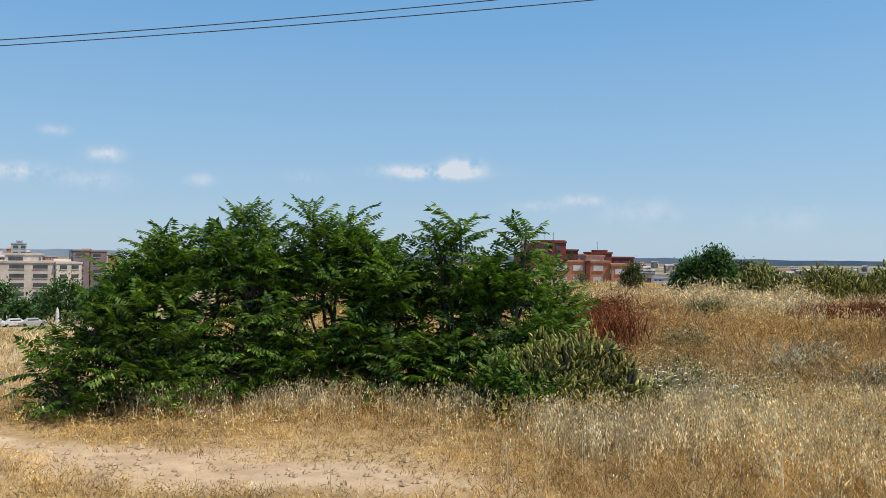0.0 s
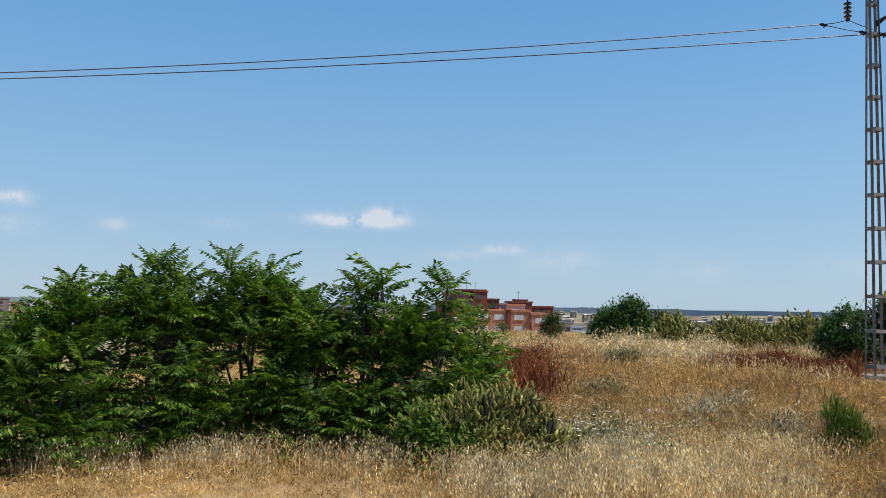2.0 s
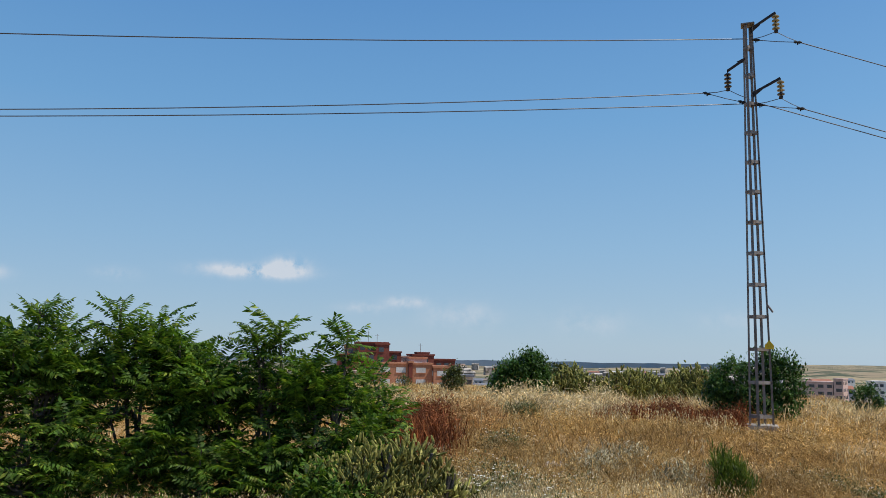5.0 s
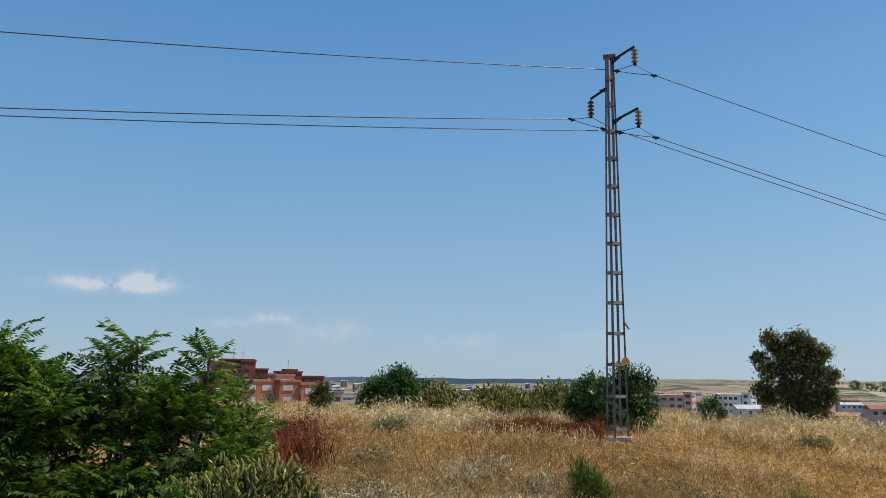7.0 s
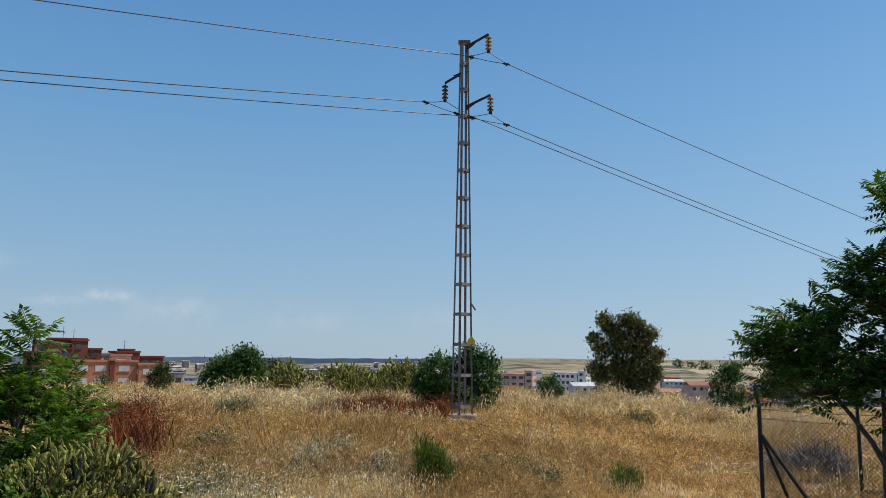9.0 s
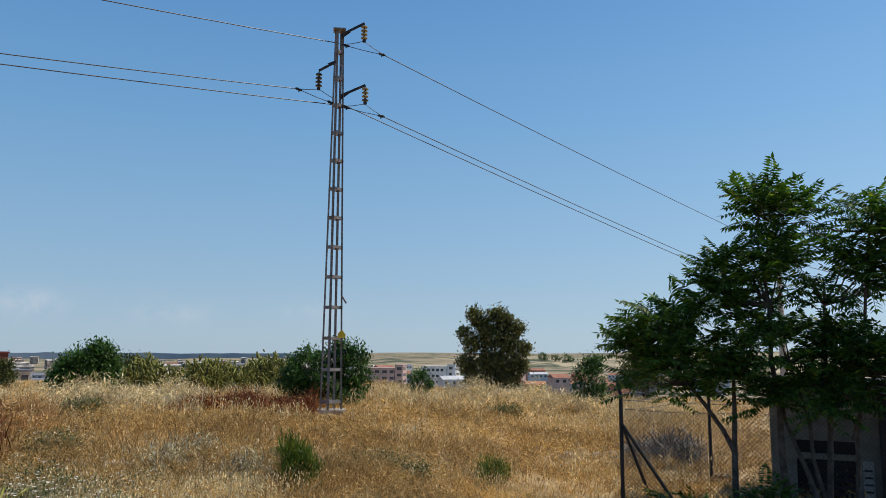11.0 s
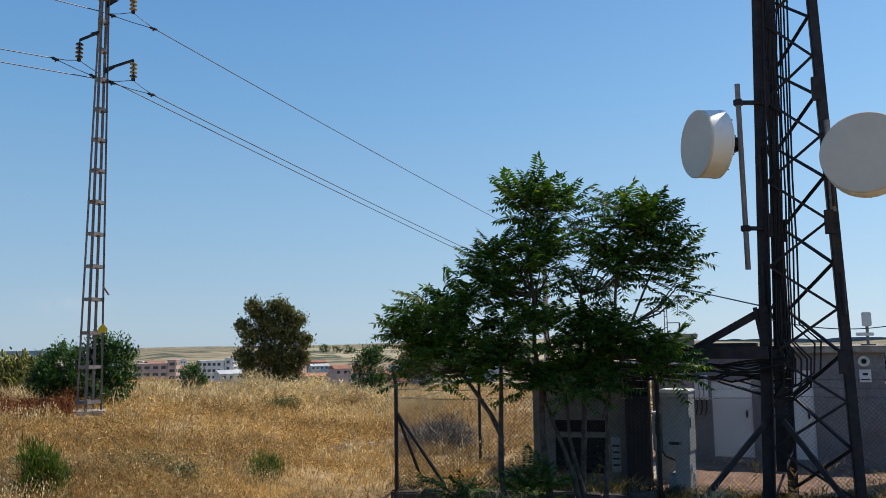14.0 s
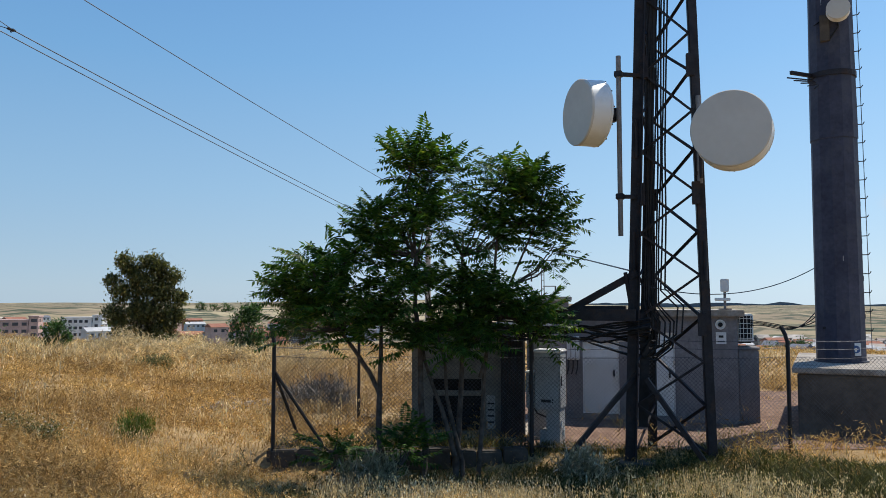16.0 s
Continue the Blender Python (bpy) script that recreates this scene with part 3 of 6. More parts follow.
def cholla(name, m, spots_, label, seed, seg=0.028, length=0.16, per=60, group=""):
    """A cactus shrub of many upright jointed fingers. spots_: (x, y, rx, height)."""
    rng = np.random.default_rng(seed)
    t = thing(name, m, label, "cactus", group)
    fingers, wood = [], Build()
    ring = np.array([[math.cos(a), math.sin(a)] for a in np.arange(5) * 2 * math.pi / 5])
    for x, y, r, h in spots_:
        for k in range(int(per * r * h)):
            a, q = rng.uniform(0, 6.28), math.sqrt(rng.random())
            px, py = x + r * q * math.cos(a), y + r * q * math.sin(a)
            pz = h * (1 - 0.55 * q ** 3) * rng.uniform(0.25, 1.0) ** 0.7
            for _ in range(3):
                d = np.array([math.cos(a) * 0.5 * q, math.sin(a) * 0.5 * q, 0.9]) + rng.normal(0, 0.4, 3)
                d /= np.linalg.norm(d)
                L = length * rng.uniform(0.7, 1.5)
                b = np.array([px, py, max(pz - L, 0.02)]) + rng.normal(0, length * 0.6, 3)
                s = np.cross(d, [0.3, 1, 0.2])
                s /= np.linalg.norm(s)
                u = np.cross(d, s)
                rows = []
                for f, rr in ((0, 0.75), (0.45, 1.15), (0.85, 0.95), (1.0, 0.35)):
                    rows.append(b + d * L * f + seg * rr * (ring[:, :1] * s + ring[:, 1:] * u))
                for i in range(3):
                    for j in range(5):
                        j2 = (j + 1) % 5
                        fingers += [rows[i][j], rows[i][j2], rows[i + 1][j2], rows[i + 1][j]]
        for k in range(max(3, int(5 * r))):
            a = rng.uniform(0, 6.28)
            wood.tube([(x + 0.2 * r * math.cos(a), y + 0.2 * r * math.sin(a), -0.1), (x + r * 0.4 * math.cos(a), y + r * 0.4 * math.sin(a), h * 0.4), (x + r * 0.7 * math.cos(a), y + r * 0.7 * math.sin(a), h * 0.8)], [0.05, 0.035, 0.02], 6)
    tagged(part("cactus_finger", quads_mesh("cactus_finger", np.array(fingers), 4), M_CHOLLA, t), kind="stuff")
    part("stem", wood, M_BARK, t, smooth=True)
    return t


# ---------------------------------------------------------------- thicket beside the track
def thicket():
    specs = [
        # az, distance, lobes (x, y, z, rx, ry, rz), sprays, seed
        (-24.0, 10.4, [(0.1, 0, 0.75, 0.45, 0.5, 0.6), (0.3, 0.1, 1.3, 0.35, 0.35, 0.35), (-0.2, -0.3, 0.3, 0.3, 0.4, 0.25)], [(-0.45, -0.2, 0.75)], 1),
        (-19.8, 10.6, [(0, 0, 1.0, 0.85, 0.9, 0.9), (0.2, 0.2, 1.75, 0.65, 0.6, 0.45), (0, -0.45, 0.5, 0.7, 0.4, 0.35)], [(0.1, 0, 2.1)], 2),
        (-14.5, 10.8, [(0, 0, 1.15, 0.85, 0.9, 1.0), (0.0, 0.1, 1.95, 0.6, 0.5, 0.5), (0.45, 0.1, 1.7, 0.5, 0.5, 0.4), (0.1, -0.5, 0.6, 0.75, 0.4, 0.4)], [(0.05, 0, 2.42), (0.3, 0.1, 2.25)], 3),
        (-8.6, 10.8, [(0, 0, 1.15, 0.9, 0.9, 1.0), (0.05, 0.1, 1.95, 0.65, 0.5, 0.5), (0.6, 0.1, 1.7, 0.45, 0.5, 0.4), (0, -0.5, 0.55, 0.8, 0.4, 0.35)], [(-0.15, 0, 2.45), (0.35, 0, 2.3)], 4),
        (-3.6, 10.6, [(0, 0, 1.05, 0.75, 0.9, 0.9), (-0.05, 0.1, 1.6, 0.55, 0.5, 0.45), (0.1, -0.5, 0.55, 0.7, 0.4, 0.35)], [(-0.35, 0, 2.05)], 5),
        (0.4, 10.5, [(0, 0.1, 1.0, 0.65, 0.8, 0.85), (0.0, -0.45, 0.6, 0.65, 0.4, 0.4)], [(-0.2, 0, 2.3), (-0.05, 0.1, 2.15), (0.15, 0, 2.35), (-0.1, 0, 1.95)], 6),
        (4.6, 10.4, [(0, 0, 0.95, 0.65, 0.7, 0.85), (0.35, -0.2, 0.8, 0.5, 0.6, 0.6), (-0.15, -0.1, 1.5, 0.4, 0.4, 0.4)], [(0.25, 0, 2.3), (0.2, 0.05, 1.95)], 7),
        (7.4, 11.2, [(0, 0, 0.9, 0.42, 0.45, 0.6), (0.05, 0, 1.4, 0.35, 0.35, 0.35)], [], 8),
    ]
    for az, d, lobes, sprays, seed in specs:
        rng = np.random.default_rng(seed + 100)
        stems = [((rng.normal(0, 0.15), rng.normal(0, 0.15), -0.1), (x, y, z), 0.032) for x, y, z in sprays]
        stems += [((rng.normal(0, 0.3), rng.normal(0, 0.2), -0.1), (l[0] + rng.normal(0, 0.2), l[1], l[2] + 0.3 * l[5]), 0.03) for l in lobes for _ in range(2)]
        ailanthus("tree_of_heaven", spot(az, d, -az), lobes, stems, "bushy young tree of heaven with bright green feathered leaves", seed, 0.45, 10.5, 8, sprays=[(x, y, z + 0.1) for x, y, z in sprays], group="thicket beside the track")


thicket()
cholla("cactus_shrub", spot(8.4, 9.35, -8.4), [(-0.55, 0, 0.42, 0.9), (-0.1, -0.1, 0.5, 1.12), (0.35, 0, 0.45, 1.12), (0.72, 0, 0.35, 0.85), (0.1, -0.45, 0.4, 0.62), (0.95, -0.1, 0.25, 0.55)], "olive-green cactus shrub with short upright fingers among dry grass", 31, 0.0145, 0.115, 380)
leafy("green_shrub", spot(4.6, 8.8, -4.6), [(0, 0, 0.35, 0.32, 0.25, 0.32), (-0.15, 0.2, 0.55, 0.22, 0.22, 0.25), (0.42, -0.1, 0.3, 0.25, 0.22, 0.22)], "low fresh green shrub in front of the thicket", "shrub", M_AIL, 33, 2200, 0.085, 0.02, 0.07)

# ---------------------------------------------------------------- bushes over the field
leafy("bush", spot(18.4, 39.5), [(0, 0, 1.0, 1.5, 1.2, 1.0), (0.4, 0, 1.7, 0.8, 0.8, 0.7), (-0.9, -0.2, 0.7, 0.8, 0.8, 0.6), (1.0, 0.2, 1.4, 0.6, 0.6, 0.7)], "rounded dark green bush standing in pale grass", "bush", M_BUSH, 41, 13000, 0.17, 0.07, 0.13)
leafy("bush", spot(13.5, 48), [(0, 0, 0.65, 0.7, 0.7, 0.65), (0.1, 0, 1.1, 0.4, 0.4, 0.4)], "small dull green bush in pale grass", "bush", M_OLIVE, 42, 3000, 0.15, 0.05, 0.1)
leafy("bush", spot(10.0, 54), [(0, 0, 0.35, 0.45, 0.45, 0.4)], "tiny dull green bush in pale grass", "bush", M_OLIVE, 43, 800, 0.12, 0.04, 0.12)
leafy("bush", spot(21.4, 46), [(0, 0, 0.8, 1.5, 1.0, 0.85), (-0.6, 0, 1.2, 0.7, 0.8, 0.6)], "olive-brown bush behind a green one", "bush", M_OLIVE, 44, 5500, 0.18, 0.06, 0.13)
cholla("cactus_hedge", spot(25.6, 41, -25.6), [(-3.2 + 0.62 * i, 0.4 * math.sin(i * 2.1), 0.75, 1.42 + 0.28 * math.sin(i * 1.3 + 0.6) + 0.03 * i) for i in range(12)], "long hedge of olive-green finger cactus behind tall grass", 45, 0.045, 0.28, 75)
leafy("bush", spot(34.4, 30.5, -34.4), [(-1.35, 0.3, 1.0, 0.6, 0.7, 0.85), (-0.75, 0.2, 1.3, 0.8, 0.8, 1.0), (0.7, 0.3, 1.35, 0.85, 0.8, 1.15), (0.1, -0.1, 0.8, 1.2, 0.7, 0.75), (0.35, 0.4, 2.1, 0.5, 0.5, 0.55)], "dark green bush around the foot of the pylon", "bush", M_BUSH, 46, 15000, 0.14, 0.06, 0.11)
leafy("eucalyptus_tree", spot(45.75, 90, -45.75), [(x, y, z * 1.17 + 1.0, rx, ry, rz * 1.1) for x, y, z, rx, ry, rz in ((-2.0, 0, 7.5, 0.75, 0.8, 0.85), (-1.2, 0.2, 6.8, 0.8, 0.8, 0.8), (0.5, 0, 7.6, 0.85, 0.9, 0.75), (1.5, 0, 7.1, 0.8, 0.9, 0.8), (2.7, 0, 6.3, 0.8, 0.8, 0.7), (-3.2, 0, 5.9, 0.7, 0.7, 0.5), (-2.3, 0, 4.8, 1.0, 1.0, 0.9), (0, 0, 5.6, 1.4, 1.2, 1.2), (1.8, 0, 4.9, 1.2, 1.1, 1.0), (3.4, 0, 4.4, 0.8, 0.8, 0.7), (-2.8, 0, 2.9, 1.1, 1.0, 1.0), (0, 0, 3.2, 1.6, 1.4, 1.2), (2.6, 0, 2.7, 1.3, 1.1, 1.1), (-1.5, 0, 1.2, 1.5, 1.2, 1.0), (1.6, 0, 1.2, 1.5, 1.2, 1.0))], "tall dark eucalyptus tree standing alone past the field", "tree", M_EUC, 47, 30000, 0.34, 0.25, 0.26, elong=2.2)
leafy("shrub", spot(40.65, 37), [(0, 0, 0.75, 0.55, 0.5, 0.75)], "small dark shrub in dry grass", "shrub", M_BUSH, 48, 2800, 0.12, 0.03, 0.08)
leafy("shrub", spot(52.5, 37), [(0, 0, 1.35, 0.85, 0.7, 1.1), (0.15, 0, 2.1, 0.6, 0.5, 0.5), (-0.3, 0, 0.55, 0.85, 0.6, 0.55), (0.4, 0, 0.6, 0.6, 0.6, 0.6)], "dark upright shrub with brown lower twigs", "shrub", M_BUSH, 49, 7000, 0.13, 0.05, 0.1)
leafy("bush", spot(56.3, 46), [(0, 0, 1.5, 1.6, 1.3, 1.3), (0.5, 0, 2.5, 1.0, 1.0, 0.9), (-0.8, 0, 1.9, 0.8, 0.8, 0.8)], "olive-green tree-like bush beyond the fence", "bush", M_OLIVE, 50, 8000, 0.15, 0.08, 0.2)
leafy("broom_shrub", spot(32.5, 11.9), [(0, 0, 0.32, 0.22, 0.22, 0.34), (0.10, 0, 0.50, 0.11, 0.14, 0.2), (-0.15, 0, 0.60, 0.10, 0.10, 0.24), (0.22, 0, 0.26, 0.13, 0.14, 0.2)], "upright bright green broom shrub in dry grass", "shrub", M_BROOM, 51, 4200, 0.12, 0.012, 0.05, elong=10, upright=2.0)
leafy("broom_shrub", spot(45.6, 15.5), [(0, 0, 0.25, 0.3, 0.25, 0.25)], "low green broom shrub in dry grass", "shrub", M_BROOM, 52, 2000, 0.11, 0.012, 0.07, elong=10, upright=1.6)

# ---------------------------------------------------------------- pylon and its wires
PX, PY = at(34.45, 27.0)
PZ = float(ground(PX, PY))


def pylon():
    """A narrow tapering lattice pylon: four angle legs, plates between them, three arms with insulators."""
    H, w0, w1 = 13.15, 0.37, 0.155
    t = thing("pylon", pose(PX, PY, PZ, 0, 0, -34.45), "tall narrow rusty grey lattice pylon with three insulated arms", "pylon")
    half = lambda z: w0 + (w1 - w0) * z / H
    ring = [(1, 0.12), (0.15, 1), (-1, -0.12), (-0.15, -1)]
    for k, (sx, sy) in enumerate(ring):
        part("leg", Build().angle((sx * w0, sy * w0, 0), (sx * w1, sy * w1, H), 0.085 if k % 2 else 0.06, 0.012, -1 if k in (1, 2) else 1), M_GALV, t)
    z = 0.36
    gap = 1.04
    while z < H - 0.2:
        h = half(z)
        for i in range(4):
            (ax, ay), (bx, by) = ring[i], ring[(i + 1) % 4]
            part("batten", Build().bar((ax * h, ay * h, z), (bx * h, by * h, z), 0.012, 0.10), M_GALV, t)
        z += gap
        gap = gap * 0.993
    part("cap_plate", Build().box(-w1 - 0.06, -w1 - 0.05, H, w1 + 0.06, w1 + 0.05, H + 0.05, bev=0.01), M_GALV, t)
    part("warning_plate", Build().add([(0.17, -0.30, 2.44), (0.43, -0.30, 2.44), (0.43, -0.30, 2.56), (0.30, -0.30, 2.72), (0.17, -0.30, 2.56), (0.17, -0.28, 2.44), (0.43, -0.28, 2.44), (0.43, -0.28, 2.56), (0.30, -0.28, 2.72), (0.17, -0.28, 2.56)], [(0, 1, 2, 3, 4), (9, 8, 7, 6, 5), (0, 5, 6, 1), (1, 6, 7, 2), (2, 7, 8, 3), (3, 8, 9, 4), (4, 9, 5, 0)]), M_YELLOW, t, "small yellow warning plate")
    part("foot", Build().box(-0.50, -0.5, -0.45, 0.50, 0.5, 0.10, bev=0.04), M_CONC, t, "pale concrete footing")
    part("step_bracket", Build().bar((0.28, 0, 3.85), (0.44, -0.05, 3.6), 0.06, 0.05), M_GALV, t)
    # arms: side, root height, reach, rise
    for side, z, reach, rise, pale in ((1, H - 0.12, 0.71, 0.46, 5), (-1, H - 1.12, 0.52, -0.36, 1), (1, H - 2.34, 0.78, 0.42, 3)):
        arm = part("arm", Build().bar((side * w1 * 0.6, 0, z), (side * (w1 + reach), 0, z + rise), 0.06, 0.075), M_DARKSTEEL, t)
        part("gusset", Build().add([(side * w1 * 0.5, -0.012, z - 0.16), (side * (w1 + 0.24), -0.012, z + rise * 0.24), (side * w1 * 0.5, -0.012, z + 0.06), (side * w1 * 0.5, 0.012, z - 0.16), (side * (w1 + 0.24), 0.012, z + rise * 0.24), (side * w1 * 0.5, 0.012, z + 0.06)], [(0, 1, 2), (5, 4, 3), (0, 3, 4, 1), (1, 4, 5, 2), (2, 5, 3, 0)]), M_DARKSTEEL, arm)
        x0, z0 = side * (w1 + reach), z + rise
        ins = part("insulator", Build().tube([(x0, 0, z0), (x0, 0, z0 - 0.62)], 0.018, 6), M_DARKSTEEL, t)
        for k in range(4):
            zz = z0 - 0.12 - 0.135 * k
            part("disc", Build().lathe([(0.03, 0.05), (0.05, 0.035), (0.115, -0.01), (0.12, -0.035), (0.09, -0.05), (0.03, -0.045)], 14, pose(x0, 0, zz)), M_PALEINS if k < pale and pale > 1 else M_GLASSY, ins, smooth=True)
        part("clamp", Build().box(x0 - 0.06, -0.05, z0 - 0.70, x0 + 0.06, 0.05, z0 - 0.60, bev=0.015), M_DARKSTEEL, ins)
    return t


PYLON = pylon()


def conductor(a, b, sag, r=0.012, name="power_line", label="dark sagging overhead power line"):
    a, b = Vector(a), Vector(b)
    pts = [a.lerp(b, k / 40) - Vector((0, 0, 4 * sag * (k / 40) * (1 - k / 40))) for k in range(41)]
    ob = part(name, Build().tube(pts, r, 6), M_WIRE, smooth=True)
    return tagged(ob, label, "cable", "overhead lines")


def on_pylon(x, y, z):
    m = PYLON.matrix_world
    return m @ Vector((x, y, z))


for x, y, z, turn, sag in ((0.0, 0.1, 12.74, 88, 3.2), (-1.40, 0.0, 10.98, 86, 3.3), (0.05, 0.12, 10.50, 83, 2.45)):
    a = on_pylon(x, y, z)
    conductor(a, a + Vector((-math.sin(radians(turn)), math.cos(radians(turn)), 0)) * 115, sag, 0.016)
POLE_X, POLE_Y = at(65.3, 60)
POLE_Z = float(ground(POLE_X, POLE_Y))
for (x, y, z), s, dz in (((1.55, -0.05, 12.35), 0.3, 0.0), ((1.55, -0.05, 10.12), 0.3, -3.2), ((0.2, -0.1, 10.45), -0.3, -3.75)):
    a = on_pylon(x, y, z)
    conductor(a, (POLE_X + s, POLE_Y + s, 9.1 + dz), 0.12, 0.016)
# jumpers with their dead-end clamps, and the strain wires that hold the line ends to the tower
for pts, root in ((((0.05, 0.1, 12.70), (0.86, 0, 12.83), (1.55, -0.05, 12.35)), (0.10, 0, 12.66)),
                  (((-1.40, 0, 10.98), (-0.67, 0, 11.01), (0.0, -0.1, 10.58)), (-0.12, 0, 10.50)),
                  (((0.05, 0.12, 10.47), (0.93, 0, 10.55), (1.55, -0.05, 10.12)), (0.15, 0, 10.42))):
    a, b, c = (on_pylon(*p) for p in pts)
    end = c if pts[2][0] > 1 else a
    j = tagged(part("jumper_wire", Build().tube([a, a.lerp(b, 0.5) - Vector((0, 0, 0.03)), b, b.lerp(c, 0.5) - Vector((0, 0, 0.02)), c], 0.012, 6), M_WIRE), "short dark jumper wire between insulator and line clamp", "cable", "jumper wires")
    r = on_pylon(*root)
    w = tagged(part("strain_wire", Build().tube([r, r.lerp(end, 0.5) - Vector((0, 0, 0.02)), end], 0.012, 6), M_WIRE), "dark strain wire with clamps tying the line to the tower", "cable", "strain wires")
    way = (end - r).normalized()
    for q in (r + way * 0.14, end - way * 0.06):
        part("line_clamp", Build().tube([q - way * 0.12, q - way * 0.06, q, q + way * 0.06, q + way * 0.14], [0.02, 0.05, 0.035, 0.055, 0.015], 8), M_BLACK, w, smooth=True)
        part("clamp_bolt", Build().bar(q - Vector((0, 0, 0.09)), q + Vector((0, 0, 0.03)), 0.03, 0.03), M_BLACK, w)

pole = thing("utility_pole", pose(POLE_X, POLE_Y, POLE_Z), "grey concrete utility pole behind the trees", "pole")
part("shaft", Build().tube([(0, 0, -0.3), (0, 0, 10.3)], [0.26, 0.17], 10), M_CONC, pole, smooth=True)
part("crossarm", Build().bar((-0.6, -0.6, 9.1 - POLE_Z), (0.6, 0.6, 9.1 - POLE_Z), 0.1, 0.12), M_DARKSTEEL, pole)

# ---------------------------------------------------------------- lattice mast
YAW_U = math.degrees(math.atan2(YARD_U.y, YARD_U.x))
ML = Vector((*at(79.95, 14.3), YARD_Z))
MR = Vector((*at(84.75, 14.4), YARD_Z))


def mast():
    """A tapering lattice mast with three legs, cross bracing, a cable run and two drum dishes."""
    H = 21.0
    c = (ML + MR) / 2
    u = (MR - ML).normalized()
    n = Vector((-u.y, u.x, 0))
    if n.dot(c) < 0:
        n = -n
    w = (MR - ML).length / 2
    rot = math.degrees(math.atan2(u.y, u.x))
    t = thing("lattice_mast", pose(c.x, c.y, YARD_Z, 0, 0, rot), "dark steel lattice radio mast with cable runs", "mast")
    away = 1 if (n - Vector((-u.y, u.x, 0))).length < 0.1 else -1
    top = 0.28
    feet = [Vector((-w, 0, 0)), Vector((w, 0, 0)), Vector((-w * 0.30, away * w * 1.7, 0))]
    mid = sum(feet, Vector()) / 3
    tips = [mid + (p - mid) * top + Vector((0, 0, H)) for p in feet]
    tips[0] += Vector((0.36, 0, 0))
    leg = lambda k, z: feet[k].lerp(tips[k], z / H)
    for k in range(3):
        part("leg", Build().angle(feet[k] - Vector((0, 0, 0.2)), tips[k], 0.19 if k == 0 else 0.16, 0.02, 1 if k != 1 else -1), M_DARKSTEEL, t)
        z = 2.3
        while z < H:
            p = leg(k, z)
            part("splice_plate", Build().box(p.x - 0.07, p.y - 0.06, z - 0.2, p.x + 0.07, p.y + 0.05, z + 0.2, bev=0.006), M_DARKSTEEL, t)
            z += 2.3
    z, step, flip = 0.15, 0.77, 0
    while z < H - 0.8:
        for i, j in ((0, 1), (1, 2), (2, 0)):
            a, b = (i, j) if flip else (j, i)
            part("brace", Build().angle(leg(a, z), leg(b, z + step), 0.043, 0.008), M_DARKSTEEL, t)
        z += step
        step *= 0.99
        flip = 1 - flip
    # raking stay from the near leg to the ground
    part("raking_stay", Build().bar(leg(0, 1.45), feet[0] + Vector((-1.25, -away * 0.35, -0.1)), 0.08, 0.08), M_DARKSTEEL, t)
    part("raking_stay", Build().bar(leg(0, 1.35) + Vector((0.15, 0, 0)), feet[1] + Vector((-0.05, -away * 0.3, -0.05)), 0.08, 0.08), M_DARKSTEEL, t)
    for p in feet:
        part("footing", Build().box(p.x - 0.3, p.y - 0.3, -0.5, p.x + 0.35, p.y + 0.3, -0.06, bev=0.02), M_WEATHERED_SHADED, t)
    # cable run
    rng = np.random.default_rng(7)
    for k in range(11):
        off = Vector((0.08 + (0.022 * k if k < 6 else 0.05 * k - 0.13) + rng.uniform(-0.01, 0.01), away * 0.12 + rng.uniform(-0.05, 0.05), 0))
        end = 2.1 + rng.uniform(-0.15, 0.3)
        pts = [leg(0, zz) + off * (1.0 - 0.015 * zz) + Vector((rng.normal(0, 0.012), rng.normal(0, 0.012), 0)) for zz in np.linspace(H * 0.9, end + 0.6, 14)]
        out = Vector((-1.0 - 0.05 * k, away * 0.7, end - 0.2 + 0.012 * k))
        p = pts[-1]
        low = 0.15 + 0.04 * k
        pts += [p + Vector((0.06 + 0.025 * k, 0, -0.30)), p + Vector((0.05 + 0.022 * k, 0.0, -0.62 - low * 0.3)), p + Vector((-0.06, 0.02, -0.80 - low * 0.4)), Vector((feet[0].x - 0.1, away * 0.2, end - 0.25 - low * 0.1)), out]
        part("cable", Build().tube(pts, 0.017, 6), M_RUBBER, t, smooth=True)
    part("cable_ladder", Build().box(-0.08, -0.012, 0.5, 0.08, 0.012, H * 0.9, pose(feet[0].x + 0.12, away * 0.16, 0) @ pose(0, 0, 0, 0, math.degrees(math.atan2((tips[0].x - feet[0].x), H)), 0)), M_BLACK, t)
    # barbed wire clamps, small antenna rods on the legs
    for k, zz in ((0, 3.6), (1, 3.4), (1, 5.2), (0, 5.6)):
        p = leg(k, zz)
        part("leg_aerial", Build().tube([p + Vector((0.10 * (1 if k else -1), -0.05, -0.35)), p + Vector((0.10 * (1 if k else -1), -0.05, 0.35))], 0.03, 8), M_DARKSTEEL, t)
    return t, leg, c, u, n


MAST, mast_leg, MC, MU, MN = mast()
MI = MAST.matrix_world.inverted()


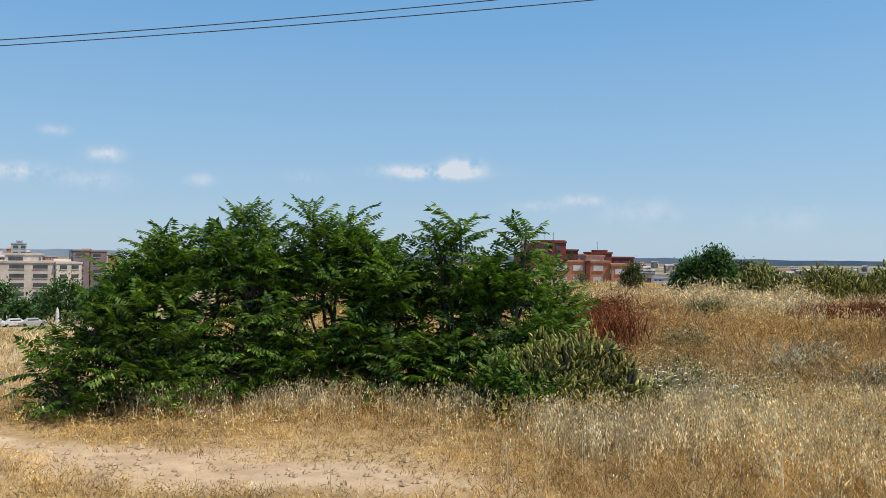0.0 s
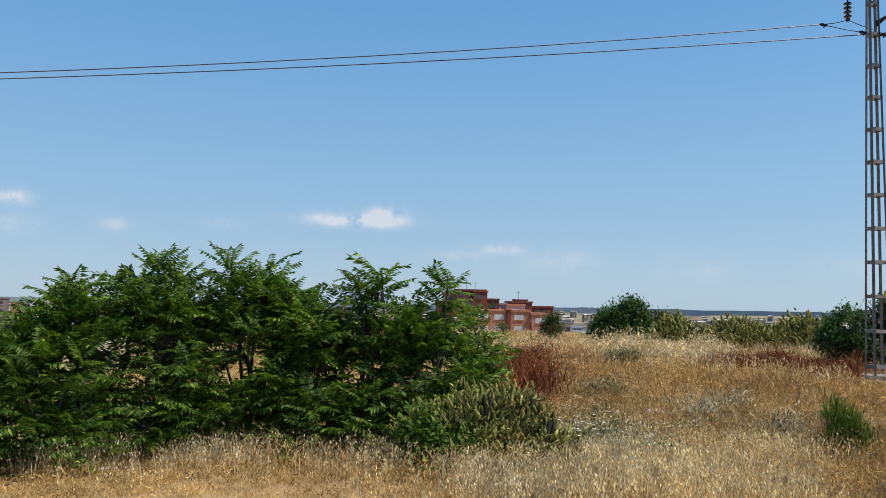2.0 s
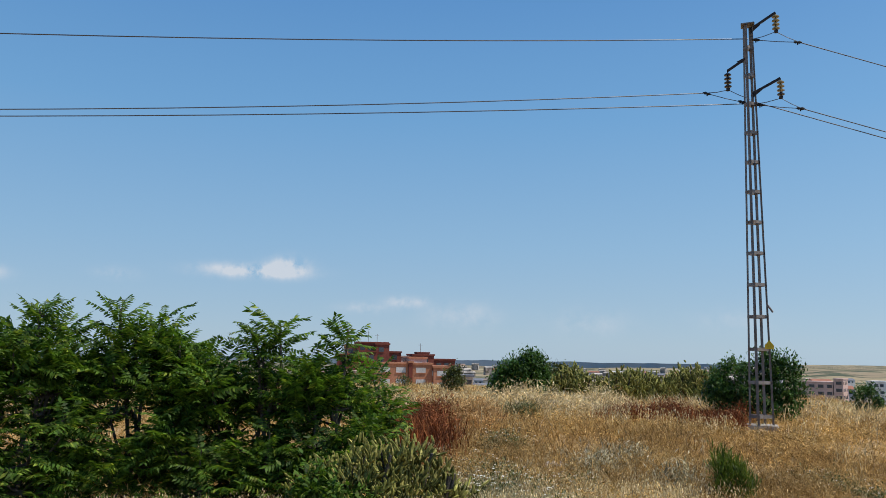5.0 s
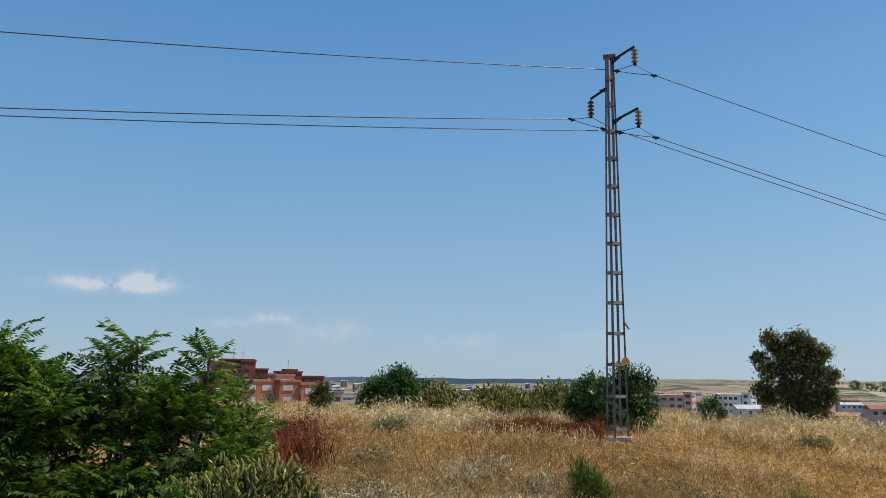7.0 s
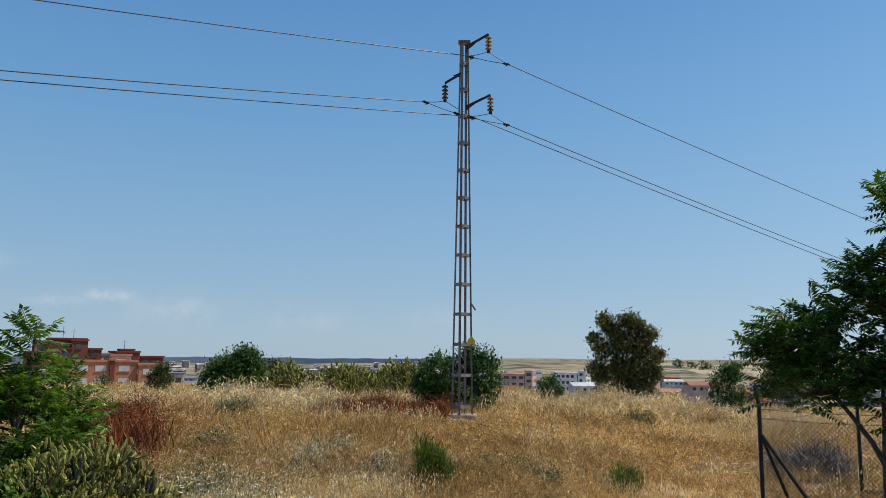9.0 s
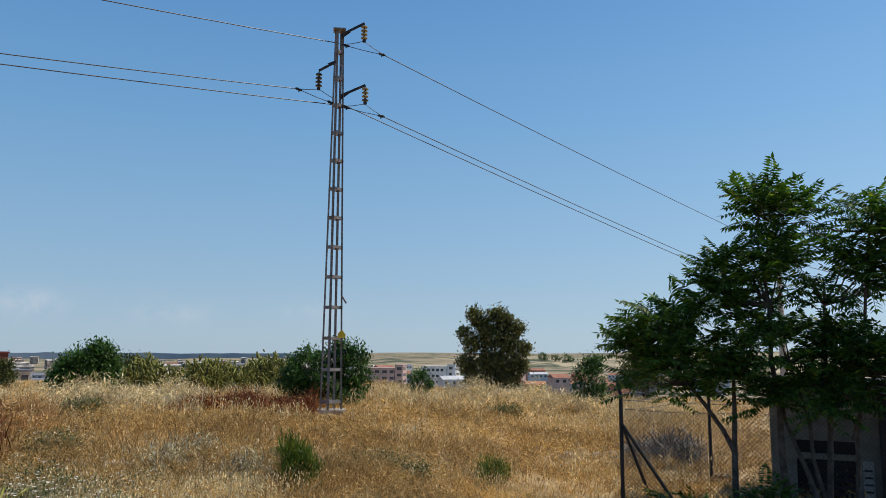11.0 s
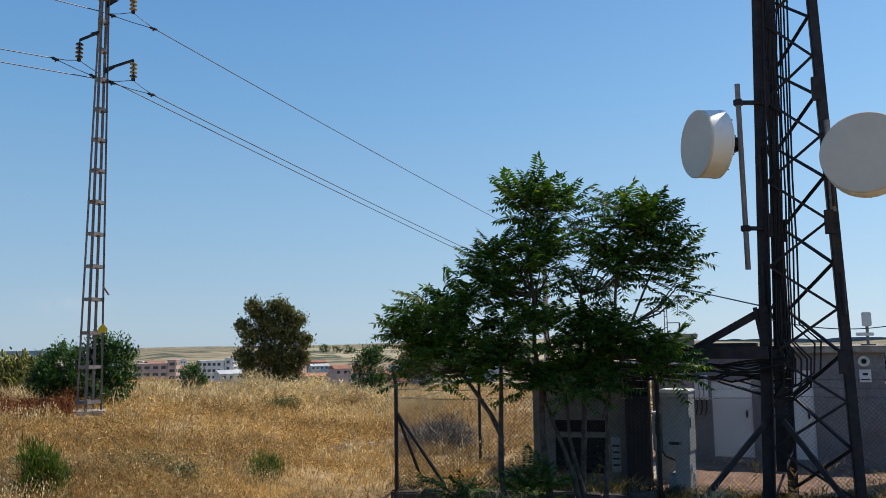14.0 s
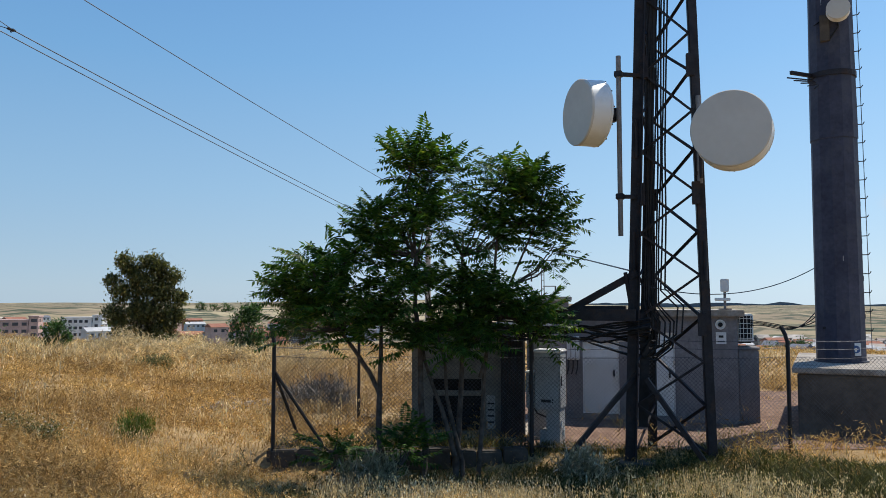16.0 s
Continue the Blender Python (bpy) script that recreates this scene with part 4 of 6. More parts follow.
def drum_dish(name, centre, face, radius, depth, label):
    """A shrouded microwave dish; face: the way it looks."""
    m = look(centre, Vector(centre) + Vector(face))
    t = thing(name, m, label, "dish antenna", "microwave dishes")
    part("shroud", Build().lathe([(radius, -depth * 0.5), (radius, depth * 0.45), (radius * 1.015, depth * 0.46), (radius * 1.015, depth * 0.56), (radius * 0.97, depth * 0.58), (radius * 0.75, depth * 0.78), (radius * 0.35, depth * 0.95), (0.1, depth)], 56), M_DISH, t, "white painted metal shroud", True)
    part("radome", Build().lathe([(radius * 1.008, -depth * 0.5 + 0.02), (radius * 1.008, -depth * 0.5 - 0.006), (radius * 0.985, -depth * 0.5 - 0.022), (radius * 0.6, -depth * 0.5 - 0.03), (0.02, -depth * 0.5 - 0.034)], 56), M_RADOME, t, "pale fabric radome", True)
    for k in range(12):
        a = 2 * math.pi * k / 12
        part("rim_bolt", Build().lathe([(0.014, 0), (0.014, 0.02)], 6, pose(radius * 1.0 * math.cos(a), radius * math.sin(a), depth * 0.56)), M_DARKSTEEL, t)
    part("mount", Build().box(-0.09, -0.12, depth * 0.9, 0.09, 0.12, depth + 0.22, bev=0.015).box(-0.16, -0.06, depth + 0.08, 0.16, 0.06, depth + 0.2, bev=0.015), M_DARKSTEEL, t)
    part("feed_horn", Build().tube([(0.05, 0.1, depth), (0.25, 0.0, depth + 0.2), (0.5, -0.2, depth + 0.1)], 0.014, 6), M_RUBBER, t, smooth=True)
    return t


D1 = Vector((*at(76.9, 14.1), 1.6 + 14.1 * math.tan(radians(13.35))))
D2 = Vector((*at(86.75, 13.9), 1.6 + 13.9 * math.tan(radians(11.58))))
LEFTISH = Vector((-math.cos(radians(76.9)), math.sin(radians(76.9)), 0))
TOWARD = -Vector((math.sin(radians(87)), math.cos(radians(87)), 0))
drum_dish("drum_dish", D1, LEFTISH * 0.86 + TOWARD * 0.5 + Vector((0, 0, 0.0)), 0.585, 0.36, "white drum-shaped microwave dish seen from its side")
drum_dish("drum_dish", D2, TOWARD * 0.97 + Vector((MU.x, MU.y, 0)) * -0.10 + Vector((0, 0, 0.03)), 0.638, 0.42, "large round microwave dish with a beige radome")
# pipe that carries the first dish
P1 = Vector((*at(79.15, 14.2), 0))
pipe = thing("antenna_pipe", pose(P1.x, P1.y, 0), "grey galvanised pipe clamped beside the mast", "pipe")
part("pipe", Build().tube([(0, 0, 2.75), (0, 0, 5.98)], 0.045, 12), M_GALV, pipe, smooth=True)
for zz in (3.45, 5.65):
    q = MAST.matrix_world @ mast_leg(0, zz - YARD_Z) - P1
    part("bracket", Build().bar((0, 0, zz), (q.x, q.y, zz), 0.05, 0.07).box(-0.07, -0.07, zz - 0.05, 0.07, 0.07, zz + 0.05, bev=0.01), M_DARKSTEEL, pipe)
P2 = D2 + Vector((MN.x, MN.y, 0)) * 0.62 + Vector((MU.x, MU.y, 0)) * -0.45
pipe2 = thing("antenna_pipe", pose(P2.x, P2.y, 0), "short grey pipe clamped to the mast behind a dish", "pipe")
part("pipe", Build().tube([(0, 0, D2.z - 0.78), (0, 0, D2.z + 0.78)], 0.05, 12), M_GALV, pipe2, smooth=True)
for zz in (D2.z - 0.6, D2.z + 0.6):
    q = MAST.matrix_world @ mast_leg(1, zz - YARD_Z) - P2
    part("bracket", Build().bar((0, 0, zz), (q.x, q.y, zz), 0.05, 0.07), M_DARKSTEEL, pipe2)

# ---------------------------------------------------------------- monopole on its concrete block
MP = Vector((*at(93.03, 19.9), 0.26))
block = thing("tower_block", pose(MP.x, MP.y, 0, 0, 0, -2), "big stained concrete block under the tower, shade in its colour", "concrete block")
part("block", Build().box(-2.1, -4.2, YARD_Z - 0.4, 3.0, 0.85, 0.14, bev=0.03), M_WEATHERED_SHADED, block)
part("slab", Build().box(-2.2, -4.3, 0.144, 3.1, 0.95, 0.26, bev=0.02), M_CONC, block, "pale overhanging slab")
mono = thing("monopole_tower", pose(MP.x, MP.y, 0.26, 0, 0, 20), "blue-grey polygonal steel monopole with climbing steps", "tower")
part("shaft", Build().lathe([(0.56, 0), (0.56, 0.03), (0.51, 0.032), (0.49, 4.0), (0.48, 5.2)], 12), M_MONO, mono)
part("shaft", Build().lathe([(0.50, 5.0), (0.50, 5.06), (0.42, 12.5), (0.32, 24)], 12), M_MONO, mono)
rng0 = np.random.default_rng(3)
for k in range(26):
    z = 0.7 + 0.42 * k
    r = 0.50 - 0.008 * z
    a = radians(-98 - 20)
    d = Vector((math.cos(a), math.sin(a), 0))
    part("step", Build().tube([d * (r - 0.02) + Vector((0, 0, z)), d * (r + 0.14) + Vector((0, 0, z)), d * (r + 0.17) + Vector((0, 0, z + 0.05))], 0.012, 6), M_DARKSTEEL, mono)
    if k % 2:
        a2 = a + 0.32
        d2 = Vector((math.cos(a2), math.sin(a2), 0))
        part("cable_hook", Build().box(-0.03, -0.03, z - 0.16, 0.03, 0.03, z - 0.05, pose(d2.x * r, d2.y * r, 0)), M_DARKSTEEL, mono)
a = radians(-98 - 20)
part("safety_cable", Build().tube([Vector((math.cos(a) * 0.62, math.sin(a) * 0.62, 0.3)), Vector((math.cos(a) * 0.50, math.sin(a) * 0.50, 14))], 0.008, 5), M_WIRE, mono)
part("ring_bracket", Build().lathe([(0.46, 6.42), (0.51, 6.42), (0.51, 6.54), (0.46, 6.54)], 24).bar((-0.05, 0.45, 6.50), (-0.5, 1.1, 6.46), 0.06, 0.08), M_DARKSTEEL, mono)
for k in range(5):
    part("grille_bar", Build().bar((-0.20 - 0.07 * k, 0.50, 6.36 - 0.05 * k), (-0.55 - 0.02 * k, 1.2 - 0.14 * k, 6.33 - 0.07 * k), 0.025, 0.025), M_DARKSTEEL, mono)

FACE = (Vector((0, 0, 0)) - MP)
FACE.z = 0
FACE.normalize()
FSIDE = Vector((-FACE.y, FACE.x, 0))


def on_mono(side, z, out=0.0):
    r = 0.50 - 0.009 * (z - 0.3)
    back = math.sqrt(max(r * r - side * side, 0.01))
    return Vector((MP.x, MP.y, 0)) + FACE * (back * 0.985 + out) + FSIDE * side + Vector((0, 0, z))


def plate(name, centre, face, w, h, d, material, label, category):
    m = look(centre, Vector(centre) + Vector(face))
    t = thing(name, m, label, category)
    part("plate", Build().box(-w / 2, -h / 2, -d / 2, w / 2, h / 2, d / 2, bev=min(0.008, d / 3)), material, t)
    return t


s = plate("safety_sign", on_mono(0.29, 0.56, 0.01), FACE, 0.20, 0.28, 0.012, M_WHITE, "white safety sign with a blue round symbol", "sign")
part("symbol", Build().lathe([(0.085, -0.008), (0.085, -0.012)], 20), M_BLUE, s)
part("symbol_mark", Build().box(-0.02, -0.05, -0.016, 0.02, 0.03, -0.0125).box(-0.045, -0.01, -0.016, 0.045, 0.012, -0.0126), M_WHITE, s)
for side, z, w, h, mt in ((-0.08, 8.4, 0.34, 0.42, M_WHITE), (0.10, 6.35, 0.12, 0.16, M_WHITE), (0.02, 5.6, 0.12, 0.22, M_WHITE), (-0.22, 4.0, 0.05, 0.2, M_WHITE), (0.05, 2.55, 0.2, 0.2, M_RADOME), (-0.27, 1.02, 0.26, 0.08, M_BLACK)):
    plate("paint_mark", on_mono(side, z, -0.002), FACE, w * 0.6, h * 0.6, 0.01, mt, "small pale patch on the steel tower" if mt != M_BLACK else "dark slot plate on the steel tower", "marking")
for k in range(2):
    c = on_mono(0.16, 8.05 + 0.75 * k, 0.35)
    d = drum_dish("small_dish", c, FACE, 0.24, 0.2, "small round white dish high on the tower")
eq = thing("equipment_box", look(on_mono(-0.12, 7.75, 0.06), on_mono(-0.12, 7.75, 1)), "brown metal radio unit strapped to the tower", "radio unit")
part("case", Build().box(-0.1, -0.3, -0.06, 0.1, 0.3, 0.06, bev=0.01), M_WEATHERED_SHADED, eq)
part("hose", Build().tube([(-0.2, 0.6, 0), (-0.28, 0.0, -0.02), (-0.1, -0.25, -0.02)], 0.02, 6), M_RUBBER, eq)

# ---------------------------------------------------------------- buildings of the yard
HL = Vector((*at(75.2, 18.7), YARD_Z))
HR = Vector((*at(86.8, 18.7), YARD_Z))


def hut():
    """Flat-roofed rendered equipment house with two white steel doors."""
    u = (HR - HL).normalized()
    W, D, H = (HR - HL).length, 2.6, 2.36
    rot = math.degrees(math.atan2(u.y, u.x))
    t = thing("equipment_house", pose(HL.x, HL.y, YARD_Z, 0, 0, rot), "grey rendered flat-roofed equipment house with white doors", "building")
    doors = [(0.38, 1.21, 1.78), (1.77, 2.44, 2.0)]
    # front wall in piers around the doors; the house runs away to +y
    xs = [0.0, *[x for d in doors for x in d[:2]], W]
    for i in range(0, len(xs), 2):
        part("front_wall", Build().box(xs[i], 0, -0.15, xs[i + 1], 0.18, H), M_RENDER, t)
    for x0, x1, top in doors:
        part("lintel", Build().box(x0, 0, top, x1, 0.18, H), M_RENDER, t)
        part("threshold", Build().box(x0, 0, -0.15, x1, 0.18, 0.12), M_RENDER, t)
    part("side_wall", Build().box(W - 0.18, 0.184, -0.15, W, D, H), M_RENDER, t)
    part("side_wall", Build().box(0, 0.184, -0.15, 0.18, D, H), M_RENDER, t)
    part("back_wall", Build().box(0.184, D - 0.18, -0.15, W - 0.184, D, H), M_RENDER, t)
    part("roof", Build().box(-0.12, -0.14, H + 0.004, W + 0.14, D + 0.12, H + 0.15, bev=0.02), M_CONC, t, "thin concrete roof slab")
    for x0, x1, top in doors:
        d = part("door", Build().box(x0 + 0.03, 0.05, 0.13, x1 - 0.03, 0.09, top - 0.03, bev=0.006), M_WHITE, t, "plain white steel door")
        part("door_frame", Build().box(x0 + 0.002, 0.03, 0.124, x0 + 0.03, 0.1, top - 0.004).box(x1 - 0.03, 0.03, 0.124, x1 - 0.002, 0.1, top - 0.004).box(x0 + 0.03, 0.03, top - 0.028, x1 - 0.03, 0.1, top - 0.004), M_WHITE, d)
        part("handle", Build().box(x1 - 0.14, 0.01, 0.98, x1 - 0.10, 0.05, 1.14, bev=0.008), M_DARKSTEEL, d)
    part("vent", Build().lathe([(0.11, 0), (0.11, 0.03), (0.08, 0.035), (0.08, 0.015), (0.04, 0.01)], 20, pose(W - 0.36, -0.001, 2.19, 90)), M_WHITE, t, "round white vent", True)
    part("vent_hole", Build().lathe([(0.05, 0.036), (0.05, 0.044)], 16, pose(W - 0.36, -0.001, 2.19, 90)), M_DARK, t)
    s = part("notice", Build().box(W - 0.46, -0.014, 1.76, W - 0.24, -0.004, 2.02), M_WHITE, t, "white notice with a camera symbol")
    part("print", Build().box(W - 0.40, -0.018, 1.90, W - 0.30, -0.0145, 1.95).box(W - 0.43, -0.018, 1.80, W - 0.27, -0.0145, 1.825), M_BLACK, s)
    return t, W, D, H


HUT, HW, HD, HH = hut()


def on_hut(x, y, z):
    return HUT.matrix_world @ Vector((x, y, z))


hr = HUT.matrix_world.to_3x3()
hm = lambda x, y, z: HUT.matrix_world @ pose(x, y, z)
ac = thing("air_conditioner", hm(HW + 0.03, 0.35, 1.80), "white outdoor air conditioner on the house wall", "air conditioner")
part("case", Build().box(0, 0, 0, 0.34, 0.78, 0.62, bev=0.02), M_WHITE, ac)
g = part("grille", Build().box(0.03, -0.012, 0.05, 0.31, -0.004, 0.58), M_DARK, ac)
for k in range(5):
    part("grille_bar", Build().box(0.03, -0.022, 0.07 + 0.11 * k, 0.31, -0.0125, 0.085 + 0.11 * k), M_WHITE, g)
for k in range(4):
    part("grille_bar", Build().box(0.05 + 0.075 * k, -0.026, 0.05, 0.062 + 0.075 * k, -0.0225, 0.58), M_WHITE, g)
part("bracket", Build().bar((-0.02, 0.1, -0.02), (0.3, 0.1, -0.02), 0.03, 0.03).bar((-0.02, 0.6, -0.02), (0.3, 0.6, -0.02), 0.03, 0.03), M_DARKSTEEL, ac)
box2 = thing("meter_box", hm(HW + 0.02, 0.25, 0.06), "tall grey meter box against the house", "box")
part("body", Build().box(0, 0, -0.1, 0.44, 0.8, 1.56, bev=0.02), M_RENDER, box2)
part("lid", Build().box(-0.015, -0.03, 1.564, 0.47, 0.84, 1.62, bev=0.015), M_RENDER, box2)
camp = thing("security_camera", hm(HW - 0.22, 0.35, HH + 0.155), "white camera and box on a short roof post", "camera")
part("post", Build().tube([(0, 0, 0), (0, 0, 0.45)], 0.03, 8), M_GALV, camp, smooth=True)
part("box", Build().box(-0.09, -0.06, 0.40, 0.09, 0.06, 0.70, bev=0.015), M_WHITE, camp)
part("camera_body", Build().box(-0.22, -0.04, 0.20, 0.12, 0.04, 0.27, bev=0.012), M_WHITE, camp)
part("base_plate", Build().box(-0.14, -0.1, 0.0, 0.14, 0.1, 0.03, bev=0.005), M_GALV, camp)

for k in range(3):
    wb = thing("wall_box", hm(0.03 + 0.10 * k, -0.10, 1.36), "narrow pale meter box on the house wall", "box", "meter boxes")
    part("case", Build().box(0, 0, 0, 0.085, 0.098, 0.54, bev=0.01), M_WHITE, wb)
    part("conduit", Build().tube([(0.04, 0.05, 0), (0.04, 0.05, -0.18), (0.0, 0.06, -0.34)], 0.016, 6), M_RUBBER, wb, smooth=True)

# outdoor cabinet on its plinth, by the fence
CABP = Vector((*at(74.05, 15.0), YARD_Z))
cab = thing("telecom_cabinet", pose(CABP.x, CABP.y, YARD_Z, 0, 0, -88), "light grey outdoor telecom cabinet on a plinth", "cabinet")
part("plinth", Build().box(-0.02, -0.22, -0.45, 0.23, 0.24, 0.70, bev=0.01).box(-0.16, -0.18, -0.45, -0.024, 0.2, 0.32, bev=0.01), M_CAB, cab)
part("body", Build().box(-0.22, -0.26, 0.704, 0.235, 0.26, 1.75, bev=0.012), M_CAB, cab)
part("roof", Build().box(-0.25, -0.29, 1.754, 0.265, 0.29, 1.81, bev=0.02), M_WHITE, cab)
d = part("door", Build().box(0.237, -0.235, 0.74, 0.252, 0.235, 1.72, bev=0.005), M_CAB, cab)
part("handle", Build().box(0.253, -0.19, 1.15, 0.272, -0.15, 1.33, bev=0.006), M_DARKSTEEL, d)
part("latch", Build().box(0.236, -0.15, 0.38, 0.262, -0.11, 0.52, bev=0.006), M_WHITE, cab)
part("latch", Build().box(0.236, 0.02, 0.22, 0.262, 0.07, 0.36, bev=0.006), M_WHITE, cab)
part("badge", Build().box(-0.10, -0.272, 0.85, 0.08, -0.2605, 0.90), M_BLACK, cab)
part("badge", Build().box(0.10, -0.272, 0.84, 0.125, -0.2605, 0.865).box(0.10, -0.272, 0.885, 0.125, -0.2605, 0.91), M_BLACK, cab)
part("cable", Build().tube([(-0.30, -0.1, 1.95), (-0.28, -0.15, 1.6), (-0.33, -0.2, 1.3), (-0.36, -0.15, 0.9), (-0.22, -0.1, 0.62), (0.0, -0.12, 0.55)], 0.016, 6), M_RUBBER, cab, smooth=True)
CABQ = Vector((*at(72.68, 15.0), YARD_Z))
cab2 = thing("junction_box", pose(CABQ.x, CABQ.y, YARD_Z, 0, 0, -80), "narrow pale junction box on a post", "box")
part("body", Build().box(-0.075, -0.08, 0.71, 0.085, 0.12, 1.36, bev=0.012), M_CAB, cab2)
part("lid", Build().box(-0.09, -0.10, 1.364, 0.10, 0.14, 1.40, bev=0.008), M_WHITE, cab2)
part("post", Build().box(-0.04, 0.0, -0.4, 0.05, 0.08, 0.706), M_GALV, cab2)
CABR = Vector((*at(73.0, 15.9), YARD_Z))
cab3 = thing("upright_panel", pose(CABR.x, CABR.y, YARD_Z, 0, 0, -80), "pale upright cable panel behind the cabinet", "panel")
part("panel", Build().box(-0.14, -0.04, -0.1, 0.28, 0.06, 2.08, bev=0.01), M_CAB, cab3)
part("cap", Build().box(-0.16, -0.06, 2.084, 0.30, 0.08, 2.12, bev=0.008), M_WHITE, cab3)

# low pale building behind the yard
BH = Vector((*at(72.9, 25.0), YARD_Z))
bh = thing("back_house", pose(BH.x, BH.y, YARD_Z, 0, 0, -74), "low pale building behind the equipment house", "building")
part("wall", Build().box(-0.2, 0, -0.3, 1.1, 2.0, 2.72), M_RENDER, bh)
part("roof", Build().box(-0.3, -0.1, 2.724, 1.2, 2.1, 2.86, bev=0.02), M_CONC, bh)

# shelter in the shade of the trees
SL = Vector((*at(64.15, 15.8), YARD_Z))
SR = Vector((*at(72.3, 15.75), YARD_Z))


def shelter():
    """Prefabricated cabin raised on a plinth, with louvred openings in its front."""
    u = (SR - SL).normalized()
    W, D, H = (SR - SL).length, 2.3, 2.10
    t = thing("equipment_shelter", pose(SL.x, SL.y, YARD_Z, 0, 0, math.degrees(math.atan2(u.y, u.x))), "grey prefabricated equipment shelter with dark open louvres", "building")
    part("plinth", Build().box(-0.1, -0.1, -0.5, W + 0.3, D, 0.06, bev=0.02), M_CONC, t)
    a, c = 0.42, 1.38
    for x0, z0, x1, z1 in ((0, 0.064, a, H), (c, 0.064, W, H), (a, 1.17, c, H), (a, 0.84, c, 0.94), (a, 0.064, c, 0.15)):
        part("front_panel", Build().box(x0, 0, z0, x1, 0.1, z1), M_SHED, t)
    part("side_wall", Build().box(0, 0.104, 0.064, 0.1, D, H), M_SHED, t)
    part("side_wall", Build().box(W - 0.1, 0.104, 0.064, W, D, H), M_SHED, t)
    part("back_wall", Build().box(0.104, D - 0.1, 0.064, W - 0.104, D, H), M_SHED, t)
    part("roof", Build().box(-0.12, -0.2, H + 0.004, W + 0.6, D + 0.1, H + 0.13, bev=0.02), M_DARKSTEEL, t, "dark flat roof edge")
    # near-black sheet paints the dark of the inside behind the openings
    part("dark_backing", Build().box(a - 0.1, 0.5, 0.1, c + 0.1, 0.55, 1.25), M_DARK, t)
    for k in range(5):
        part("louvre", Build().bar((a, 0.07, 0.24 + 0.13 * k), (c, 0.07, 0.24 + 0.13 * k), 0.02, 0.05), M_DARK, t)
    part("side_hatch", Build().box(c + 0.10, -0.03, 0.20, c + 0.27, -0.003, 0.85, bev=0.008), M_CAB, t)
    # added dark panel: fills the shaded gap behind the cables, left of the cabinet
    part("dark_infill", Build().box(c + 0.38, -0.16, 0.064, W - 0.04, -0.004, H, bev=0.01), M_DARKSTEEL, t, "added dark panel for the shade behind the cables")
    for k in range(6):
        x = c + 0.42 + 0.075 * k
        part("riser_cable", Build().tube([(x, -0.19, H), (x + 0.02, -0.20, 1.2), (x - 0.01, -0.19, 0.4), (x + 0.05, -0.16, 0.05)], 0.018, 6), M_RUBBER, t, smooth=True)
    for k in range(4):
        part("hatch_slot", Build().box(c + 0.12, -0.036, 0.32 + 0.12 * k, c + 0.25, -0.0305, 0.35 + 0.12 * k), M_DARK, t)
    return t


SHELTER = shelter()

# cable tray bridging from the shelter to the mast
ta = Vector((*at(69.5, 15.1), 1.36))
tb = MAST.matrix_world @ mast_leg(0, 2.35) + Vector((0, 0, 0))
tb.z = 1.36
tray = thing("cable_tray", pose(0, 0, 0), "dark steel cable tray carrying black cables to the mast", "cable tray")
side = Vector((-(tb - ta).y, (tb - ta).x, 0)).normalized() * 0.28
part("rail", Build().bar(ta + side, tb + side, 0.05, 0.2), M_DARKSTEEL, tray)
part("rail", Build().bar(ta - side, tb - side, 0.05, 0.2), M_DARKSTEEL, tray)
for k in range(7):
    p = ta.lerp(tb, (k + 0.5) / 7)
    part("rung", Build().bar(p + side, p - side, 0.04, 0.03), M_DARKSTEEL, tray)
part("hood", Build().box(-0.5, -0.05, 0, 0.5, 0.05, 0.06, pose(*tb.lerp(ta, 0.25)) @ pose(0, 0, 0.1, 0, 0, math.degrees(math.atan2((tb - ta).y, (tb - ta).x)))), M_DARKSTEEL, tray)
part("gusset", Build().bar(tb + Vector((0, 0, 0.75)), ta.lerp(tb, 0.55) + Vector((0, 0, 0.05)), 0.1, 0.12).bar(tb + Vector((-0.1, 0.2, 0.75)), tb + Vector((0.05, 0.1, -0.1)), 0.06, 0.06), M_DARKSTEEL, tray)
rng = np.random.default_rng(11)
for k in range(9):
    o = side * rng.uniform(-0.8, 0.8)
    lift = Vector((0, 0, -0.10 - 0.035 * k))
    pts = [ta.lerp(tb, s) + o + lift + Vector((0, 0, -0.16 * 4 * s * (1 - s) * rng.uniform(0.2, 1.2))) for s in np.linspace(-0.1, 1.08, 12)]
    part("cable", Build().tube(pts, 0.02, 6), M_RUBBER, tray, smooth=True)
# service cables
conductor((POLE_X, POLE_Y, 8.4), MAST.matrix_world @ mast_leg(0, 3.2), 0.15, 0.014, "service_cable", "black service cable from pole to mast")
conductor(MAST.matrix_world @ mast_leg(0, 3.0), on_mono(-0.5, 2.35), 0.35, 0.010, "service_cable", "black service cable between mast and tower")
ct = thing("cable_bundle", pose(0, 0, 0), "drooping bundle of black cables from house to tower", "cable")
for k in range(4):
    a, b = on_hut(HW + 0.3, 0.3, 2.28 - 0.04 * k), on_mono(-0.5, 1.05 + 0.1 * k)
    part("cable", Build().tube([a.lerp(b, s) - Vector((0, 0, (0.1 + 0.12 * k) * math.sin(s * math.pi) * s)) for s in np.linspace(0, 1, 12)], 0.011, 6), M_RUBBER, ct, smooth=True)

